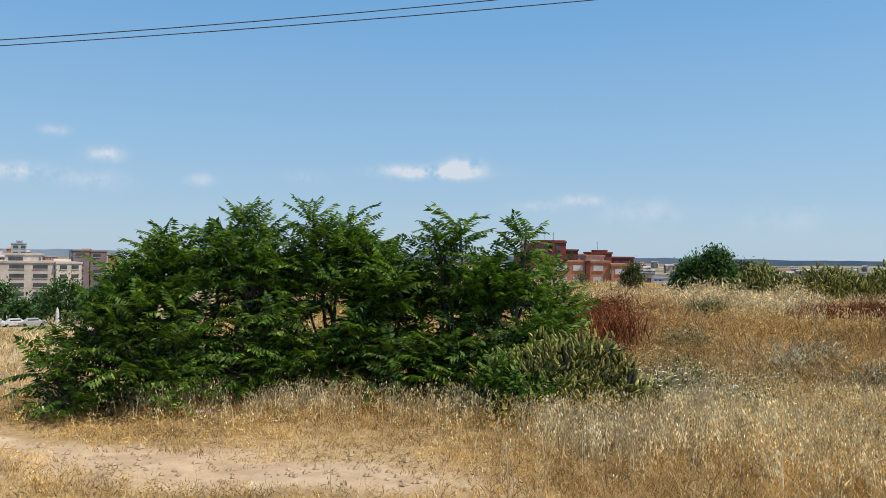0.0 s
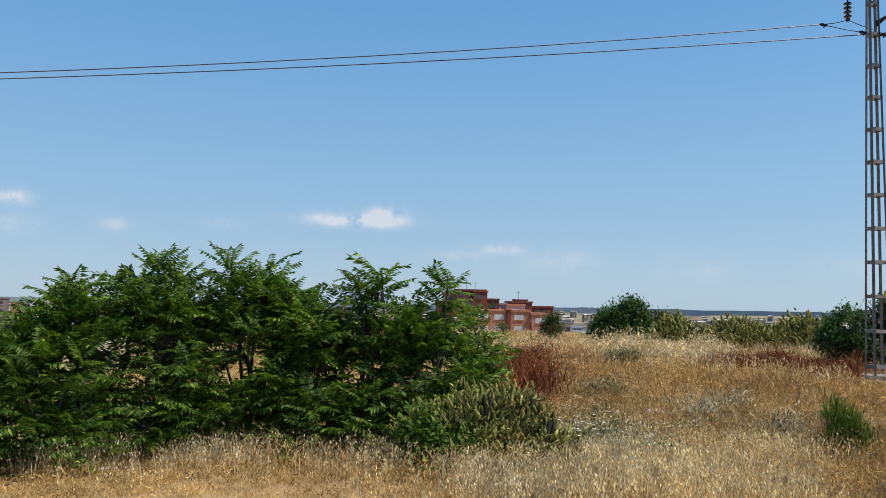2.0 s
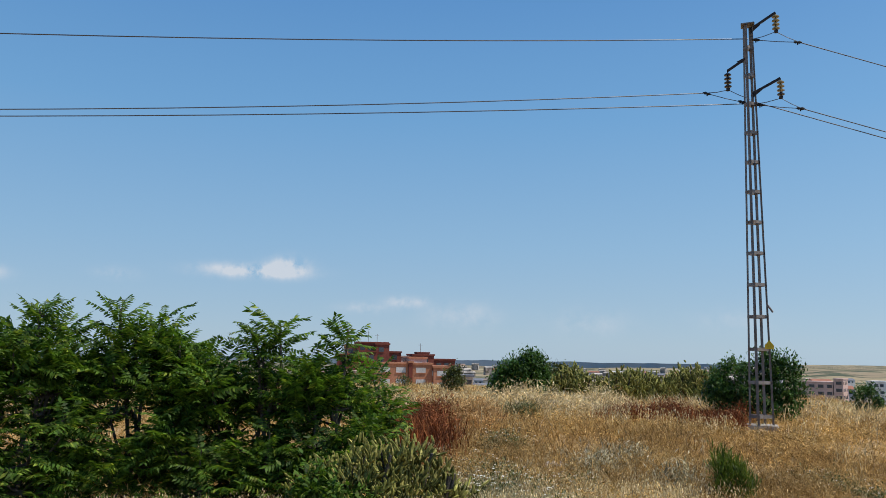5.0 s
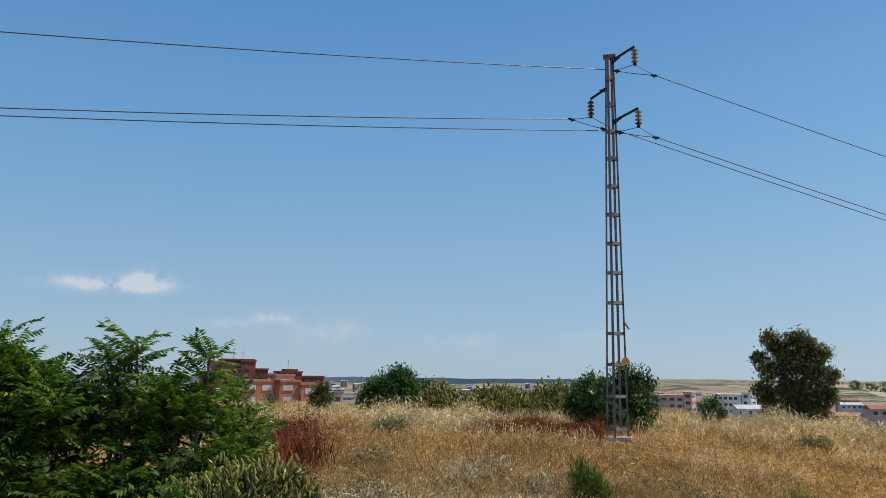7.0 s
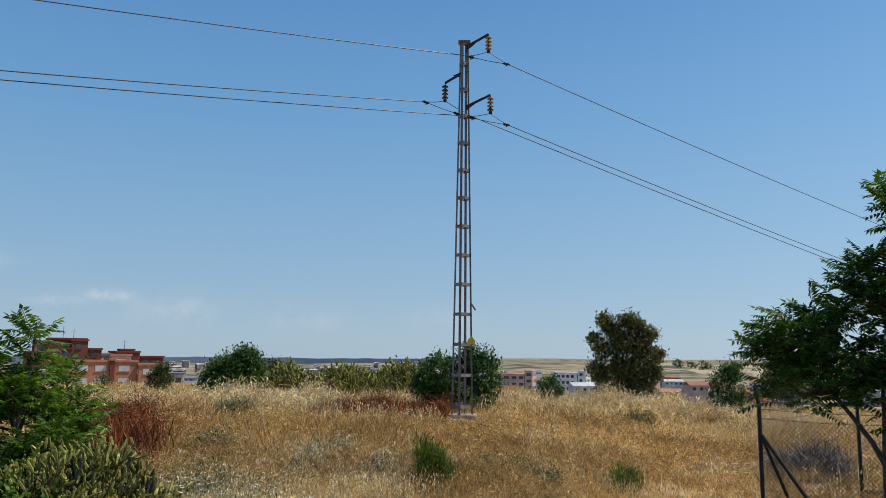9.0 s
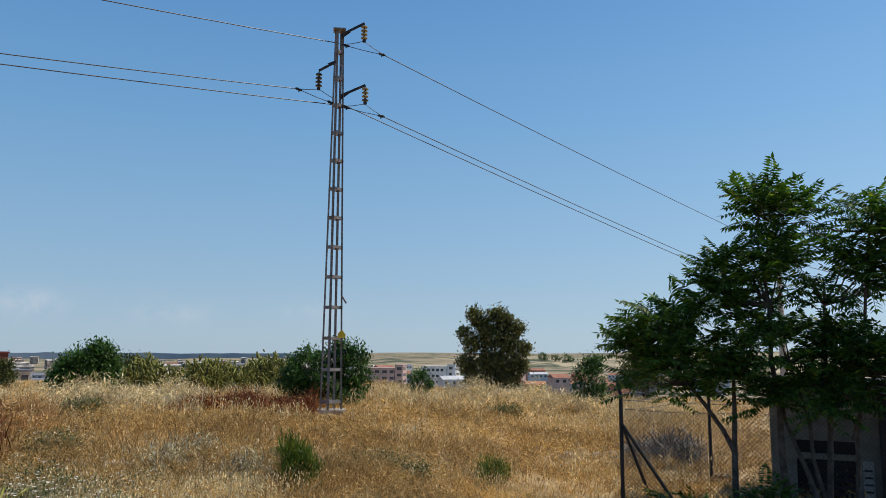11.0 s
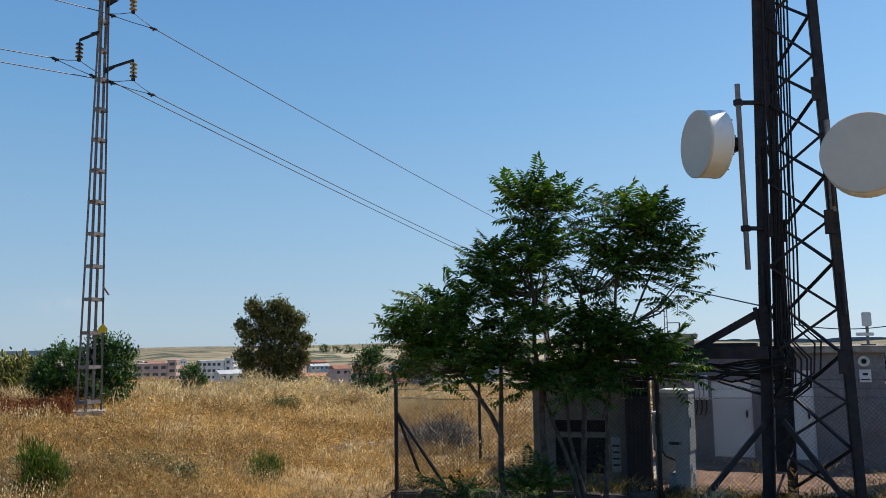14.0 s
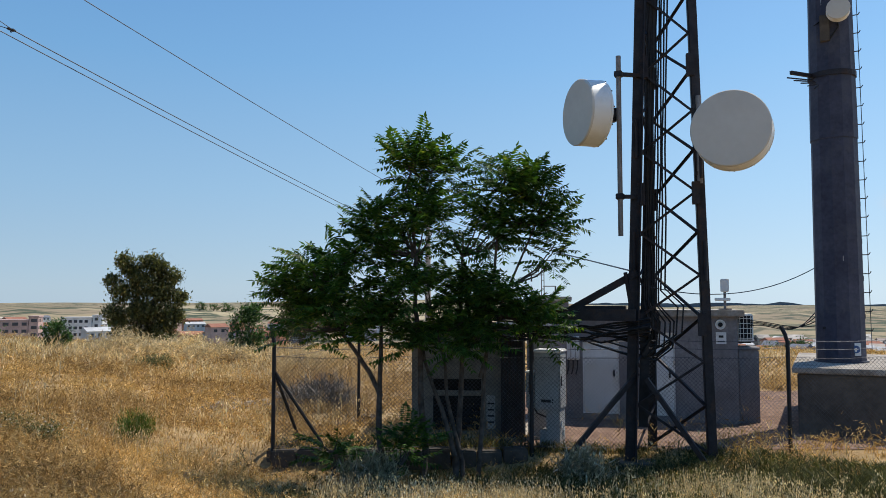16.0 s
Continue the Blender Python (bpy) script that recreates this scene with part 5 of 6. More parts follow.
# ---------------------------------------------------------------- chain-link fence
def fence():
    t = thing("chain_link_fence", pose(0, 0, 0), "rusty chain-link fence with barbed wire on dark posts", "fence")
    back = Vector((CORNER.x + 7.5, CORNER.y + 0.75, 0))
    runs = [(CORNER, GATE, 2), (CORNER, back, 2), (GATE, GATE + Vector((2.5, -6.0, 0)), 2)]
    posts = []
    for a, b, n in runs:
        for k in range(n + 1):
            p = a.lerp(b, k / n)
            if all((p - q).length > 0.2 for q in posts):
                posts.append(p)
    for p in posts:
        part("post", Build().tube([(p.x, p.y, YARD_Z - 0.5), (p.x, p.y, YARD_Z + 1.95), (p.x, p.y + 0.04, YARD_Z + 2.1), (p.x + 0.05, p.y + 0.1, YARD_Z + 2.24)], 0.036, 8), M_BLACK, t, smooth=True)
    c = CORNER
    for q in (YARD_U * 0.95, (back - CORNER).normalized() * 1.0):
        part("strut", Build().tube([(c.x, c.y, YARD_Z + 1.45), (c.x + q.x, c.y + q.y, YARD_Z + 0.05)], 0.03, 8), M_BLACK, t, smooth=True)
    for a, b, n in runs:
        L = (b - a).length
        u = (b - a) / L
        H, cell = 1.62, 0.075
        mesh = Build()
        z0 = YARD_Z + 0.08
        for s in (1, -1):
            k = -int(H / cell)
            while k * cell < L:
                p0, p1 = k * cell, k * cell + H
                q0, q1 = max(p0, 0), min(p1, L)
                za, zb = (q0 - p0), (q1 - p0)
                if s < 0:
                    za, zb = H - za, H - zb
                w = 0.0036
                A, B = a + u * q0, a + u * q1
                off = Vector((0, 0, w))
                pa, pb = Vector((A.x, A.y, z0 + za)), Vector((B.x, B.y, z0 + zb))
                mesh.add([pa - off, pb - off, pb + off, pa + off], [(0, 1, 2, 3)])
                k += 1
        part("wire_mesh", mesh, M_WIRE, t)
        for zz in (0.1, 1.7, 1.86, 2.0):
            pts = [a.lerp(b, k / 12) + Vector((0, 0, YARD_Z + zz - (0.03 if k % 3 else 0))) for k in range(13)]
            wire = Build().tube(pts, 0.004, 4)
            if zz > 1.8:
                for k in range(int(L / 0.16)):
                    p = a + u * (k * 0.16) + Vector((0, 0, YARD_Z + zz - 0.015))
                    wire.bar(p - Vector((0.02, 0, 0.02)), p + Vector((0.02, 0, 0.02)), 0.004, 0.004)
            part("strand", wire, M_WIRE, t)
    return t, back


FENCE, FBACK = fence()
kerb = thing("fence_kerb", pose(0, 0, 0), "low rough stone kerb under the fence corner", "kerb")
for a, b in ((CORNER, CORNER + YARD_U * 4.6), (CORNER, CORNER.lerp(FBACK, 0.6))):
    L = (b - a).length
    n = int(L / 0.45)
    for k in range(n):
        p, q = a.lerp(b, k / n), a.lerp(b, (k + 0.94) / n)
        h = 0.05 + 0.03 * math.sin(k * 2.3)
        m = pose((p.x + q.x) / 2, (p.y + q.y) / 2, YARD_Z, 0, 2 * math.sin(k * 1.7), math.degrees(math.atan2((b - a).y, (b - a).x)) + 2 * math.sin(k))
        part("stone", Build().box(-L / n * 0.47, -0.14, -0.65, L / n * 0.47, 0.14, h, m, bev=0.025), M_WEATHERED_SHADED, kerb)

M_TWIG = foliage("dead_twigs", (0.14, 0.125, 0.11), (0.26, 0.235, 0.21), (0.40, 0.36, 0.32), 0.0, 0.9, patch=3)
leafy("brush_heap", spot(57.2, 20.2, -57), [(0, 0, 0.22, 1.0, 0.7, 0.3), (0.3, 0, 0.42, 0.5, 0.4, 0.2)], "grey heap of dead brushwood in the dry grass", "brushwood", M_TWIG, 75, 4200, 0.3, 0.02, 0.12, elong=14)
leafy("dry_thistle", spot(60.6, 13.4, -60), [(0, 0, 0.2, 0.45, 0.3, 0.22), (0.3, 0, 0.3, 0.35, 0.3, 0.2)], "pale dry thistle sprawling over the kerb", "weed", M_GREY, 76, 3000, 0.22, 0.012, 0.08, elong=12)
leafy("dry_thistle", spot(76.5, 13.2, -76), [(0, 0, 0.2, 0.4, 0.3, 0.25)], "pale dry thistle by the fence", "weed", M_GREY, 77, 1600, 0.2, 0.012, 0.08, elong=10)

# gravelled yard
yv = []
NU, NN = 30, 26
for i in range(NU + 1):
    for j in range(NN + 1):
        p = CORNER + YARD_U * (3.9 + 10.3 * i / NU) + YARD_N * (0.15 + 9.5 * j / NN)
        yv.append((p.x, p.y, max(float(ground(p.x, p.y)) + 0.015, YARD_Z + 0.01) + 0.012 * math.sin(i * 1.7) * math.sin(j * 2.1)))
ym = bpy.data.meshes.new("yard_gravel")
ym.from_pydata(yv, [], [(i * (NN + 1) + j, (i + 1) * (NN + 1) + j, (i + 1) * (NN + 1) + j + 1, i * (NN + 1) + j + 1) for i in range(NU) for j in range(NN)])
M_GRAVEL = surface("red_gravel", (0.17, 0.10, 0.07), (0.30, 0.20, 0.145), 6, 0.95, fine=40, bumps=0.9)
ym.materials.append(M_GRAVEL)
tagged(new("yard_gravel", ym), "reddish brown gravel of the fenced yard", "gravel", kind="structure")

# trees in front of the shelter: local x runs to the right as seen from the track, y away from it
TA = 64.05
tree_d = 13.6
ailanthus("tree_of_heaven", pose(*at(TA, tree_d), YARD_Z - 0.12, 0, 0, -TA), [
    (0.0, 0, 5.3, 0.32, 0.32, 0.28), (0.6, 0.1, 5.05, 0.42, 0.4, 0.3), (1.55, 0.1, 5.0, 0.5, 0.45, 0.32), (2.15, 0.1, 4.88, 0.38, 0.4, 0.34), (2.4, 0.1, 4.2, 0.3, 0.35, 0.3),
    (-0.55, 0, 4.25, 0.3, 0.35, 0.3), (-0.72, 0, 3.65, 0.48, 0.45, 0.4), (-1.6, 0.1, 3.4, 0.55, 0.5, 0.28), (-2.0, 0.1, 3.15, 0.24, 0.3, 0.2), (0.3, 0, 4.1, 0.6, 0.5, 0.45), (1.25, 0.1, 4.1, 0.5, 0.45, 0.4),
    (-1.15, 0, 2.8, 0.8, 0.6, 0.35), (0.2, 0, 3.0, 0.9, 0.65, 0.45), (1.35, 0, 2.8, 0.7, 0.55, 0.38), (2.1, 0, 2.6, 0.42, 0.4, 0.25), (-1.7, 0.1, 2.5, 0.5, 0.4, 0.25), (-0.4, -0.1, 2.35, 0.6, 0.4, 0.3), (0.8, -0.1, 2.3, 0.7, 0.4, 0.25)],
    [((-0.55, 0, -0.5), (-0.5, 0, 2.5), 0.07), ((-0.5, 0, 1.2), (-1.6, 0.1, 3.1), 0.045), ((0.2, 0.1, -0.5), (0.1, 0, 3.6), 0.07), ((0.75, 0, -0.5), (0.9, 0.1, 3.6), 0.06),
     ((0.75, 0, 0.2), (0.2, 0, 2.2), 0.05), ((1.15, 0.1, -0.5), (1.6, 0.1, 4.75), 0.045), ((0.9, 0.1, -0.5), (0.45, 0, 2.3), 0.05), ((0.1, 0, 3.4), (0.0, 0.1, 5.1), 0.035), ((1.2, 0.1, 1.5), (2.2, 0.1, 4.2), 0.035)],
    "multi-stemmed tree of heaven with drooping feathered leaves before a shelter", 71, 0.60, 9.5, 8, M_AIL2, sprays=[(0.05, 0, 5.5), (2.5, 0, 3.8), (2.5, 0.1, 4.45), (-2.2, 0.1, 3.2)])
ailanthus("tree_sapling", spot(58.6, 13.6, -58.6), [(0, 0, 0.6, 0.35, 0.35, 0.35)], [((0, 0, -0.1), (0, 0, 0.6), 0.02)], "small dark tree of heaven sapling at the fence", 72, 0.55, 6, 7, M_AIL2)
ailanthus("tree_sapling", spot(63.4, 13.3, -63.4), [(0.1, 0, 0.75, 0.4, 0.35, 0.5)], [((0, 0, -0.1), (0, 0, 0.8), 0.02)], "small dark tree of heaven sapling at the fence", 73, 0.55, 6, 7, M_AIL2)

# ---------------------------------------------------------------- town below the field
def tint(name, col, scale=0.3):
    return surface(name, tuple(c * 0.85 for c in col), tuple(min(1, c * 1.1) for c in col), scale, 0.9, bumps=0, stain=tuple(c * 0.75 for c in col))


M_BEIGE = tint("beige_wall", (0.50, 0.43, 0.36))
M_BRICK = tint("red_brick", (0.20, 0.058, 0.042))
M_BRICKL = tint("orange_brick", (0.43, 0.195, 0.115))
M_TWHITE = tint("town_white", (0.52, 0.52, 0.52))
M_LIME = tint("lime_white", (0.74, 0.73, 0.70))
M_TPINK = tint("town_pink", (0.55, 0.38, 0.33))
M_TGREY = tint("town_grey", (0.36, 0.36, 0.37))
M_ROOF = tint("clay_roof", (0.33, 0.15, 0.10))
M_GREYROOF = tint("slate_roof", (0.17, 0.18, 0.21))


def block_house(name, m, boxes, label, floors=None, wall=M_BEIGE, win=M_GLASS, bay=3.2, storey=3.0, base=0.0, band=None, roof=None):
    """A building of boxes (x0, y0, x1, y1, height): walls, storeys of recessed-looking windows on the faces seen, flat roofs."""
    t = thing(name, m, label, "building")
    for i, (x0, y0, x1, y1, h, *w) in enumerate(boxes):
        wm = w[0] if w else wall
        part("wall", Build().box(x0, y0, base, x1, y1, h), wm, t)
        part("roof", Build().box(x0 - 0.25, y0 - 0.25, h + 0.01, x1 + 0.25, y1 + 0.25, h + 0.5), roof or wm, t)
        n = int((h - base) / storey)
        for k in range(max(0, n - 5), n):
            z = h - (n - k) * storey + 0.9
            xs = np.arange(x0 + 0.9, x1 - 1.6, bay)
            for x in xs:
                p = part("window", Build().box(x, y0 - 0.06, z, min(x + bay * 0.62, x1 - 0.4), y0 + 0.1, z + min(1.35, storey * 0.44)), win, t)
                part("sill", Build().box(x - 0.1, y0 - 0.2, z - 0.15, min(x + bay * 0.62, x1 - 0.4) + 0.1, y0 - 0.065, z), band or wm, p)
            for y in np.arange(y0 + 0.9, y1 - 1.6, bay):
                part("window", Build().box(x1 - 0.1, y, z, x1 + 0.06, min(y + bay * 0.5, y1 - 0.4), z + min(1.35, storey * 0.44)), win, t)
                part("window", Build().box(x0 - 0.06, y, z, x0 + 0.1, min(y + bay * 0.5, y1 - 0.4), z + min(1.35, storey * 0.44)), win, t)
    return t


def far_pose(az, d, turn=0.0, z=None):
    x, y = at(az, d)
    return pose(x, y, float(ground(x, y)) if z is None else z, 0, 0, -az + turn)


# office block and flats past the pale field
block_house("office_block", far_pose(-26.21, 232, -10), [(-34, 0, 0, 12, 13.2), (-13, 5, -5, 11, 15.2)], "beige four-storey office block with ribbon windows", wall=M_BEIGE, bay=5.6, storey=2.4)
block_house("office_block", far_pose(-26.1, 231, 22), [(0, 0, 6.6, 12, 13.1)], "narrow beige end wing with balconies", wall=M_BEIGE, bay=3.0, storey=2.4)
block_house("apartment_block", far_pose(-24.1, 330, 4), [(-5.9, 0, -0.2, 14, 16.9), (0.2, 1, 5.9, 14, 16.7)], "dark brick apartment block with glazed balconies", wall=tint("brown_brick", (0.20, 0.15, 0.14)), bay=4.4, band=M_TGREY)
block_house("tower_block", far_pose(-28.28, 420, 0), [(-3.2, 0, 3.2, 10, 21.2), (-1, 2, 1.5, 8, 22.3)], "tall grey tower block over the town", wall=M_TGREY)
# stepped red brick hospital-like block
bm_ = far_pose(9.0, 225, 6)
block_house("brick_building", bm_, [(-8.5, 17, 0.8, 30, 21.3, M_BRICK), (-3.2, 13, 0.8, 17, 20.9, M_BRICK), (-12, 19, -8.5, 30, 20.4, M_BRICKL), (-8.5, 12.5, -3.2, 16.9, 18.6, M_BRICK), (-14.5, 11, -8.6, 18.9, 17.6, M_BRICK), (1.0, 15, 4.6, 28, 18.6, M_BRICK), (4.6, 16, 8, 28, 17.3, M_TPINK), (7.8, 12, 14.2, 26, 17.9, M_BRICK), (9.5, 14, 13, 20, 18.5, M_BRICK), (14.4, 14, 21, 24, 16.6, M_BRICK)], "stepped dark red brick block with flat roofs", bay=2.3)
block_house("brick_building", far_pose(9.6, 205, 6), [(-5.7, 0, 2.3, 9, 15.5, M_BRICKL), (2.4, -0.6, 3.4, 9, 15.9, M_BRICK), (3.5, 0, 8.6, 9, 15.5, M_BRICKL), (3.0, 3, 7.5, 8, 17.0, M_TPINK), (8.7, -2, 13.2, 8, 14.8, M_BRICKL)], "orange brick flats with white-banded balconies", bay=4.0, win=M_TWHITE, band=M_BRICKL, roof=M_BRICKL)
for ax, ay, az_, ah in ((-2.5, 18, 21.8, 2.4), (-5.0, 20, 21.8, 3.4), (10.6, 16, 19.0, 2.6)):
    q = bm_ @ Vector((ax, ay, az_))
    tagged(part("roof_aerial", Build().tube([q, q + Vector((0, 0, ah))], 0.07, 6).bar(q + Vector((-0.6, 0, ah * 0.8)), q + Vector((0.6, 0, ah * 0.8)), 0.06, 0.06), M_GALV), "thin grey aerial on the brick roof", "aerial", "roof aerials")
block_house("house", far_pose(5.5, 215, 0), [(-7, 0, 6, 8, 13.0, M_BRICKL)], "orange brick house with pale roof", roof=M_TPINK)
block_house("house", far_pose(13.6, 215, 0), [(-1, 0, 5, 8, 12.4, M_BEIGE)], "low house with a grey slate roof", roof=M_GREYROOF)
# slabs before the hills
block_house("apartment_block", far_pose(41.9, 400, -14), [(-9, 0, 4, 12, 12.5, M_LIME), (4.3, 1, 8.5, 12, 13.5, M_LIME)], "white apartment block with rows of windows", wall=M_LIME, bay=2.3)
block_house("apartment_block", far_pose(38.3, 380, -10), [(-11, 0, 3, 12, 11.5, M_TPINK), (3.3, 0, 7, 12, 13.0, M_TPINK)], "pink apartment block with rows of windows", wall=M_TPINK, bay=3.6)
# small houses spread over the plain
rng = np.random.default_rng(21)
walls = [M_TWHITE, M_TPINK, M_BEIGE, M_TGREY, M_BRICKL, M_TWHITE]
far_town = Build()
for k in range(430):
    if k < 60:
        az, d = rng.uniform(-31, -12), rng.uniform(520, 1250)
    elif k < 150:
        az, d = rng.uniform(4, 31), rng.uniform(300, 1500)
    elif k < 210:
        az, d = rng.uniform(34, 62), rng.uniform(360, 800)
    elif k < 370:
        az, d = rng.uniform(10, 36), rng.uniform(280, 1700)
    else:
        az, d = rng.uniform(86, 98), rng.uniform(230, 420)
    w, h = rng.uniform(6, 16), rng.uniform(4, 9) * (1 + (d > 700) * 0.4) + (4 + (d - 450) / 90 if k < 60 and 450 < d < 1300 else 0)
    if az > 80:
        w, h = w * 0.55, h * 0.5
    wm = walls[int(rng.integers(0, 6))]
    if k >= 210 and d > 330:
        m = far_pose(az, d, rng.uniform(-40, 40))
        far_town.box(-w / 2, -4, -3, w / 2, 4, h, m)
        far_town.add([m @ Vector(p) for p in ((-w / 2 - .4, -4.4, h + .01), (w / 2 + .4, -4.4, h + .01), (w / 2 + .4, 4.4, h + .01), (-w / 2 - .4, 4.4, h + .01), (-w / 2 - .4, 0, h + 1.6), (w / 2 + .4, 0, h + 1.6))], [(0, 1, 5, 4), (2, 3, 4, 5), (1, 2, 5), (3, 0, 4), (3, 2, 1, 0)])
        continue
    t = thing("house", far_pose(az, d, rng.uniform(-40, 40)), "small far house of the town with a low roof", "building", "houses of the town")
    part("wall", Build().box(-w / 2, -4, -3, w / 2, 4, h), wm, t)
    rm = M_ROOF if rng.random() < (0.12 if k < 60 else 0.55) else M_GREYROOF if rng.random() < 0.3 else wm
    part("roof", Build().add([(-w / 2 - .4, -4.4, h + .01), (w / 2 + .4, -4.4, h + .01), (w / 2 + .4, 4.4, h + .01), (-w / 2 - .4, 4.4, h + .01), (-w / 2 - .4, 0, h + 1.6), (w / 2 + .4, 0, h + 1.6)], [(0, 1, 5, 4), (2, 3, 4, 5), (1, 2, 5), (3, 0, 4), (3, 2, 1, 0)]), rm, t)
    for j in range(int(w // 3.4)):
        part("window", Build().box(-w / 2 + 1 + 3.4 * j, -4.06, h - 2.2, -w / 2 + 2.5 + 3.4 * j, -3.9, h - 0.9), M_GLASS, t)


M_FARTOWN = foliage("far_town_walls", (0.20, 0.13, 0.11), (0.40, 0.36, 0.33), (0.58, 0.57, 0.56), 0.0, 0.9, patch=0.02)
tagged(part("far_houses", far_town, M_FARTOWN), "many tiny far houses scattered over the plain", "buildings", kind="stuff")

# parked cars by the office block
def car(m, body, label):
    t = thing("car", m, label, "car", "parked cars")
    prof = [(-2.1, 0.35), (-2.15, 0.75), (-1.5, 0.92), (-0.95, 1.4), (0.75, 1.42), (1.4, 0.95), (2.1, 0.82), (2.15, 0.35)]
    v = [(x, s * (0.85 if z < 1 else 0.68), z) for s in (-1, 1) for x, z in prof]
    n = len(prof)
    part("body", Build().add(v, [tuple(range(n)), tuple(reversed(range(n, 2 * n)))] + [(i, i + n, (i + 1) % n + n, (i + 1) % n) for i in range(n)]), body, t)
    for s in (-1, 1):
        part("side_window", Build().box(-0.85, s * 0.77 - 0.03, 0.98, 0.8, s * 0.77 + 0.03, 1.3), M_GLASS, t)
    for x in (-1.3, 1.3):
        for s in (-1, 1):
            part("wheel", Build().lathe([(0.32, -0.1), (0.32, 0.1)], 12, pose(x, s * 0.8, 0.32, 90)), M_BLACK, t)
    return t


for k, (az, bodym) in enumerate(((-29.5, M_TWHITE), (-28.4, M_TWHITE), (-27.4, M_TGREY))):
    car(far_pose(az, 150, 5), bodym, "parked white car beyond the field" if bodym is M_TWHITE else "parked grey car beyond the field")
tagged(part("white_post", Build().lathe([(0.3, 0), (0.3, 2.2), (0.2, 2.8), (0.06, 3.2)], 12, far_pose(-26.0, 150)), M_TWHITE, smooth=True), "white pillar beside the parked cars", "pillar")
for k, (az, d, h) in enumerate(((-29.4, 190, 9), (-27.0, 195, 7), (-25.6, 175, 9.5), (-24.0, 180, 8), (-22.6, 178, 10), (-28.3, 160, 4))):
    leafy("tree", far_pose(az, d), [(0, 0, h * 0.55, h * 0.38, h * 0.34, h * 0.42), (h * 0.15, 0, h * 0.75, h * 0.22, h * 0.22, h * 0.2), (-h * 0.25, 0, h * 0.35, h * 0.25, h * 0.25, h * 0.28)], "dark green street tree before the office block", "tree", M_BUSH, 80 + k, 2600, 0.75, 0.2, 0.7, group="street trees")
for k, (az, d, h) in enumerate(((56.5, 900, 13), (49.3, 1250, 14), (50.2, 1250, 12), (51.0, 1250, 15), (53.0, 1250, 13), (31.5, 1400, 13), (32.6, 1400, 11), (36.6, 1300, 10), (40.5, 420, 9), (43.4, 430, 10), (90.5, 300, 7), (92.5, 320, 8), (97, 320, 8), (88.8, 260, 6))):
    leafy("tree", far_pose(az, d), [(0, 0, h * 0.5, h * 0.5, h * 0.4, h * 0.45), (h * 0.5, 0, h * 0.4, h * 0.4, h * 0.3, h * 0.35)], "dark round tree on the far hills", "tree", M_BUSH, 100 + k, 1300, h * 0.11, 0.3, h * 0.07, group="trees on the hills")

# cars parked below the tower
rng = np.random.default_rng(33)
for k in range(16):
    bodym = (M_TWHITE, M_TGREY, M_GLASS, M_TWHITE, M_BRICK)[int(rng.integers(0, 5))]
    az = 88.4 + 0.32 * k if k < 9 else 95.2 + 0.34 * (k - 9)
    car(far_pose(az, 98 + 5 * (k % 3), 60 + rng.uniform(-6, 6)), bodym, {M_TWHITE: "white car in the far car park", M_TGREY: "silver car in the far car park", M_GLASS: "dark car in the far car park", M_BRICK: "red car in the far car park"}[bodym])
# far pylon over the yard
fp = thing("pylon", pose(*at(73.6, 120), float(ground(*at(73.6, 120))) - 1.0, 0, 0, -70), "distant steel pylon with three arms", "pylon")
part("shaft", Build().bar((-0.3, 0, 0), (-0.16, 0, 17.3), 0.12, 0.12).bar((0.3, 0, 0), (0.16, 0, 17.3), 0.12, 0.12), M_GALV, fp)
for k in range(14):
    part("batten", Build().bar((-0.28 + 0.01 * k, 0, 1 + 1.2 * k), (0.28 - 0.01 * k, 0, 1 + 1.2 * k), 0.08, 0.1), M_GALV, fp)
for s, z, r in ((1, 17.2, 1.9), (-1, 15.0, 1.7), (1, 13.3, 1.9)):
    a = part("arm", Build().bar((0, 0, z), (s * r, 0, z), 0.12, 0.14), M_GALV, fp)
    part("insulator", Build().tube([(s * r, 0, z), (s * r, 0, z - 1.0)], 0.13, 8), M_GLASSY, a)

# ---------------------------------------------------------------- litter and rubble
def litter(m, size, seed, label, name="litter", material=None):
    rng = np.random.default_rng(seed)
    n = 9
    v = [(size * x / (n - 1) + rng.normal(0, size * 0.03), size * 0.6 * y / (n - 1) + rng.normal(0, size * 0.03), size * 0.28 * abs(math.sin(x * 1.1 + seed) * math.cos(y * 0.9)) + 0.03 + rng.uniform(0, size * 0.06)) for y in range(n) for x in range(n)]
    b = Build().add(v, [(y * n + x, y * n + x + 1, (y + 1) * n + x + 1, (y + 1) * n + x) for y in range(n - 1) for x in range(n - 1)])
    ob = part(name, b, material or M_PLASTIC)
    ob.matrix_world = m
    return tagged(ob, label, "litter")


for az, d, r, sd in ((23.6, 13.6, 0.55, 91), (25.8, 14.4, 0.45, 92), (28.6, 12.6, 0.4, 93)):
    leafy("dry_bush", spot(az, d, -az), [(0, 0, 0.22, r, r * 0.7, 0.26), (r * 0.4, 0, 0.34, r * 0.5, r * 0.5, 0.18)], "low greyish half-dead bush on the mound", "bush", M_GREY, sd, 1300, 0.1, 0.012, 0.09, elong=6, group="half-dead bushes")
litter(spot(-17.5, 9.7), 0.22, 1, "crumpled white plastic bag lying in dry grass")
litter(spot(-13.7, 10.2), 0.26, 2, "crumpled pale plastic sheet lying in dry grass")
litter(spot(20.3, 14.2, 0, 0.05), 0.34, 3, "pale crumpled rubbish on the grassy mound")
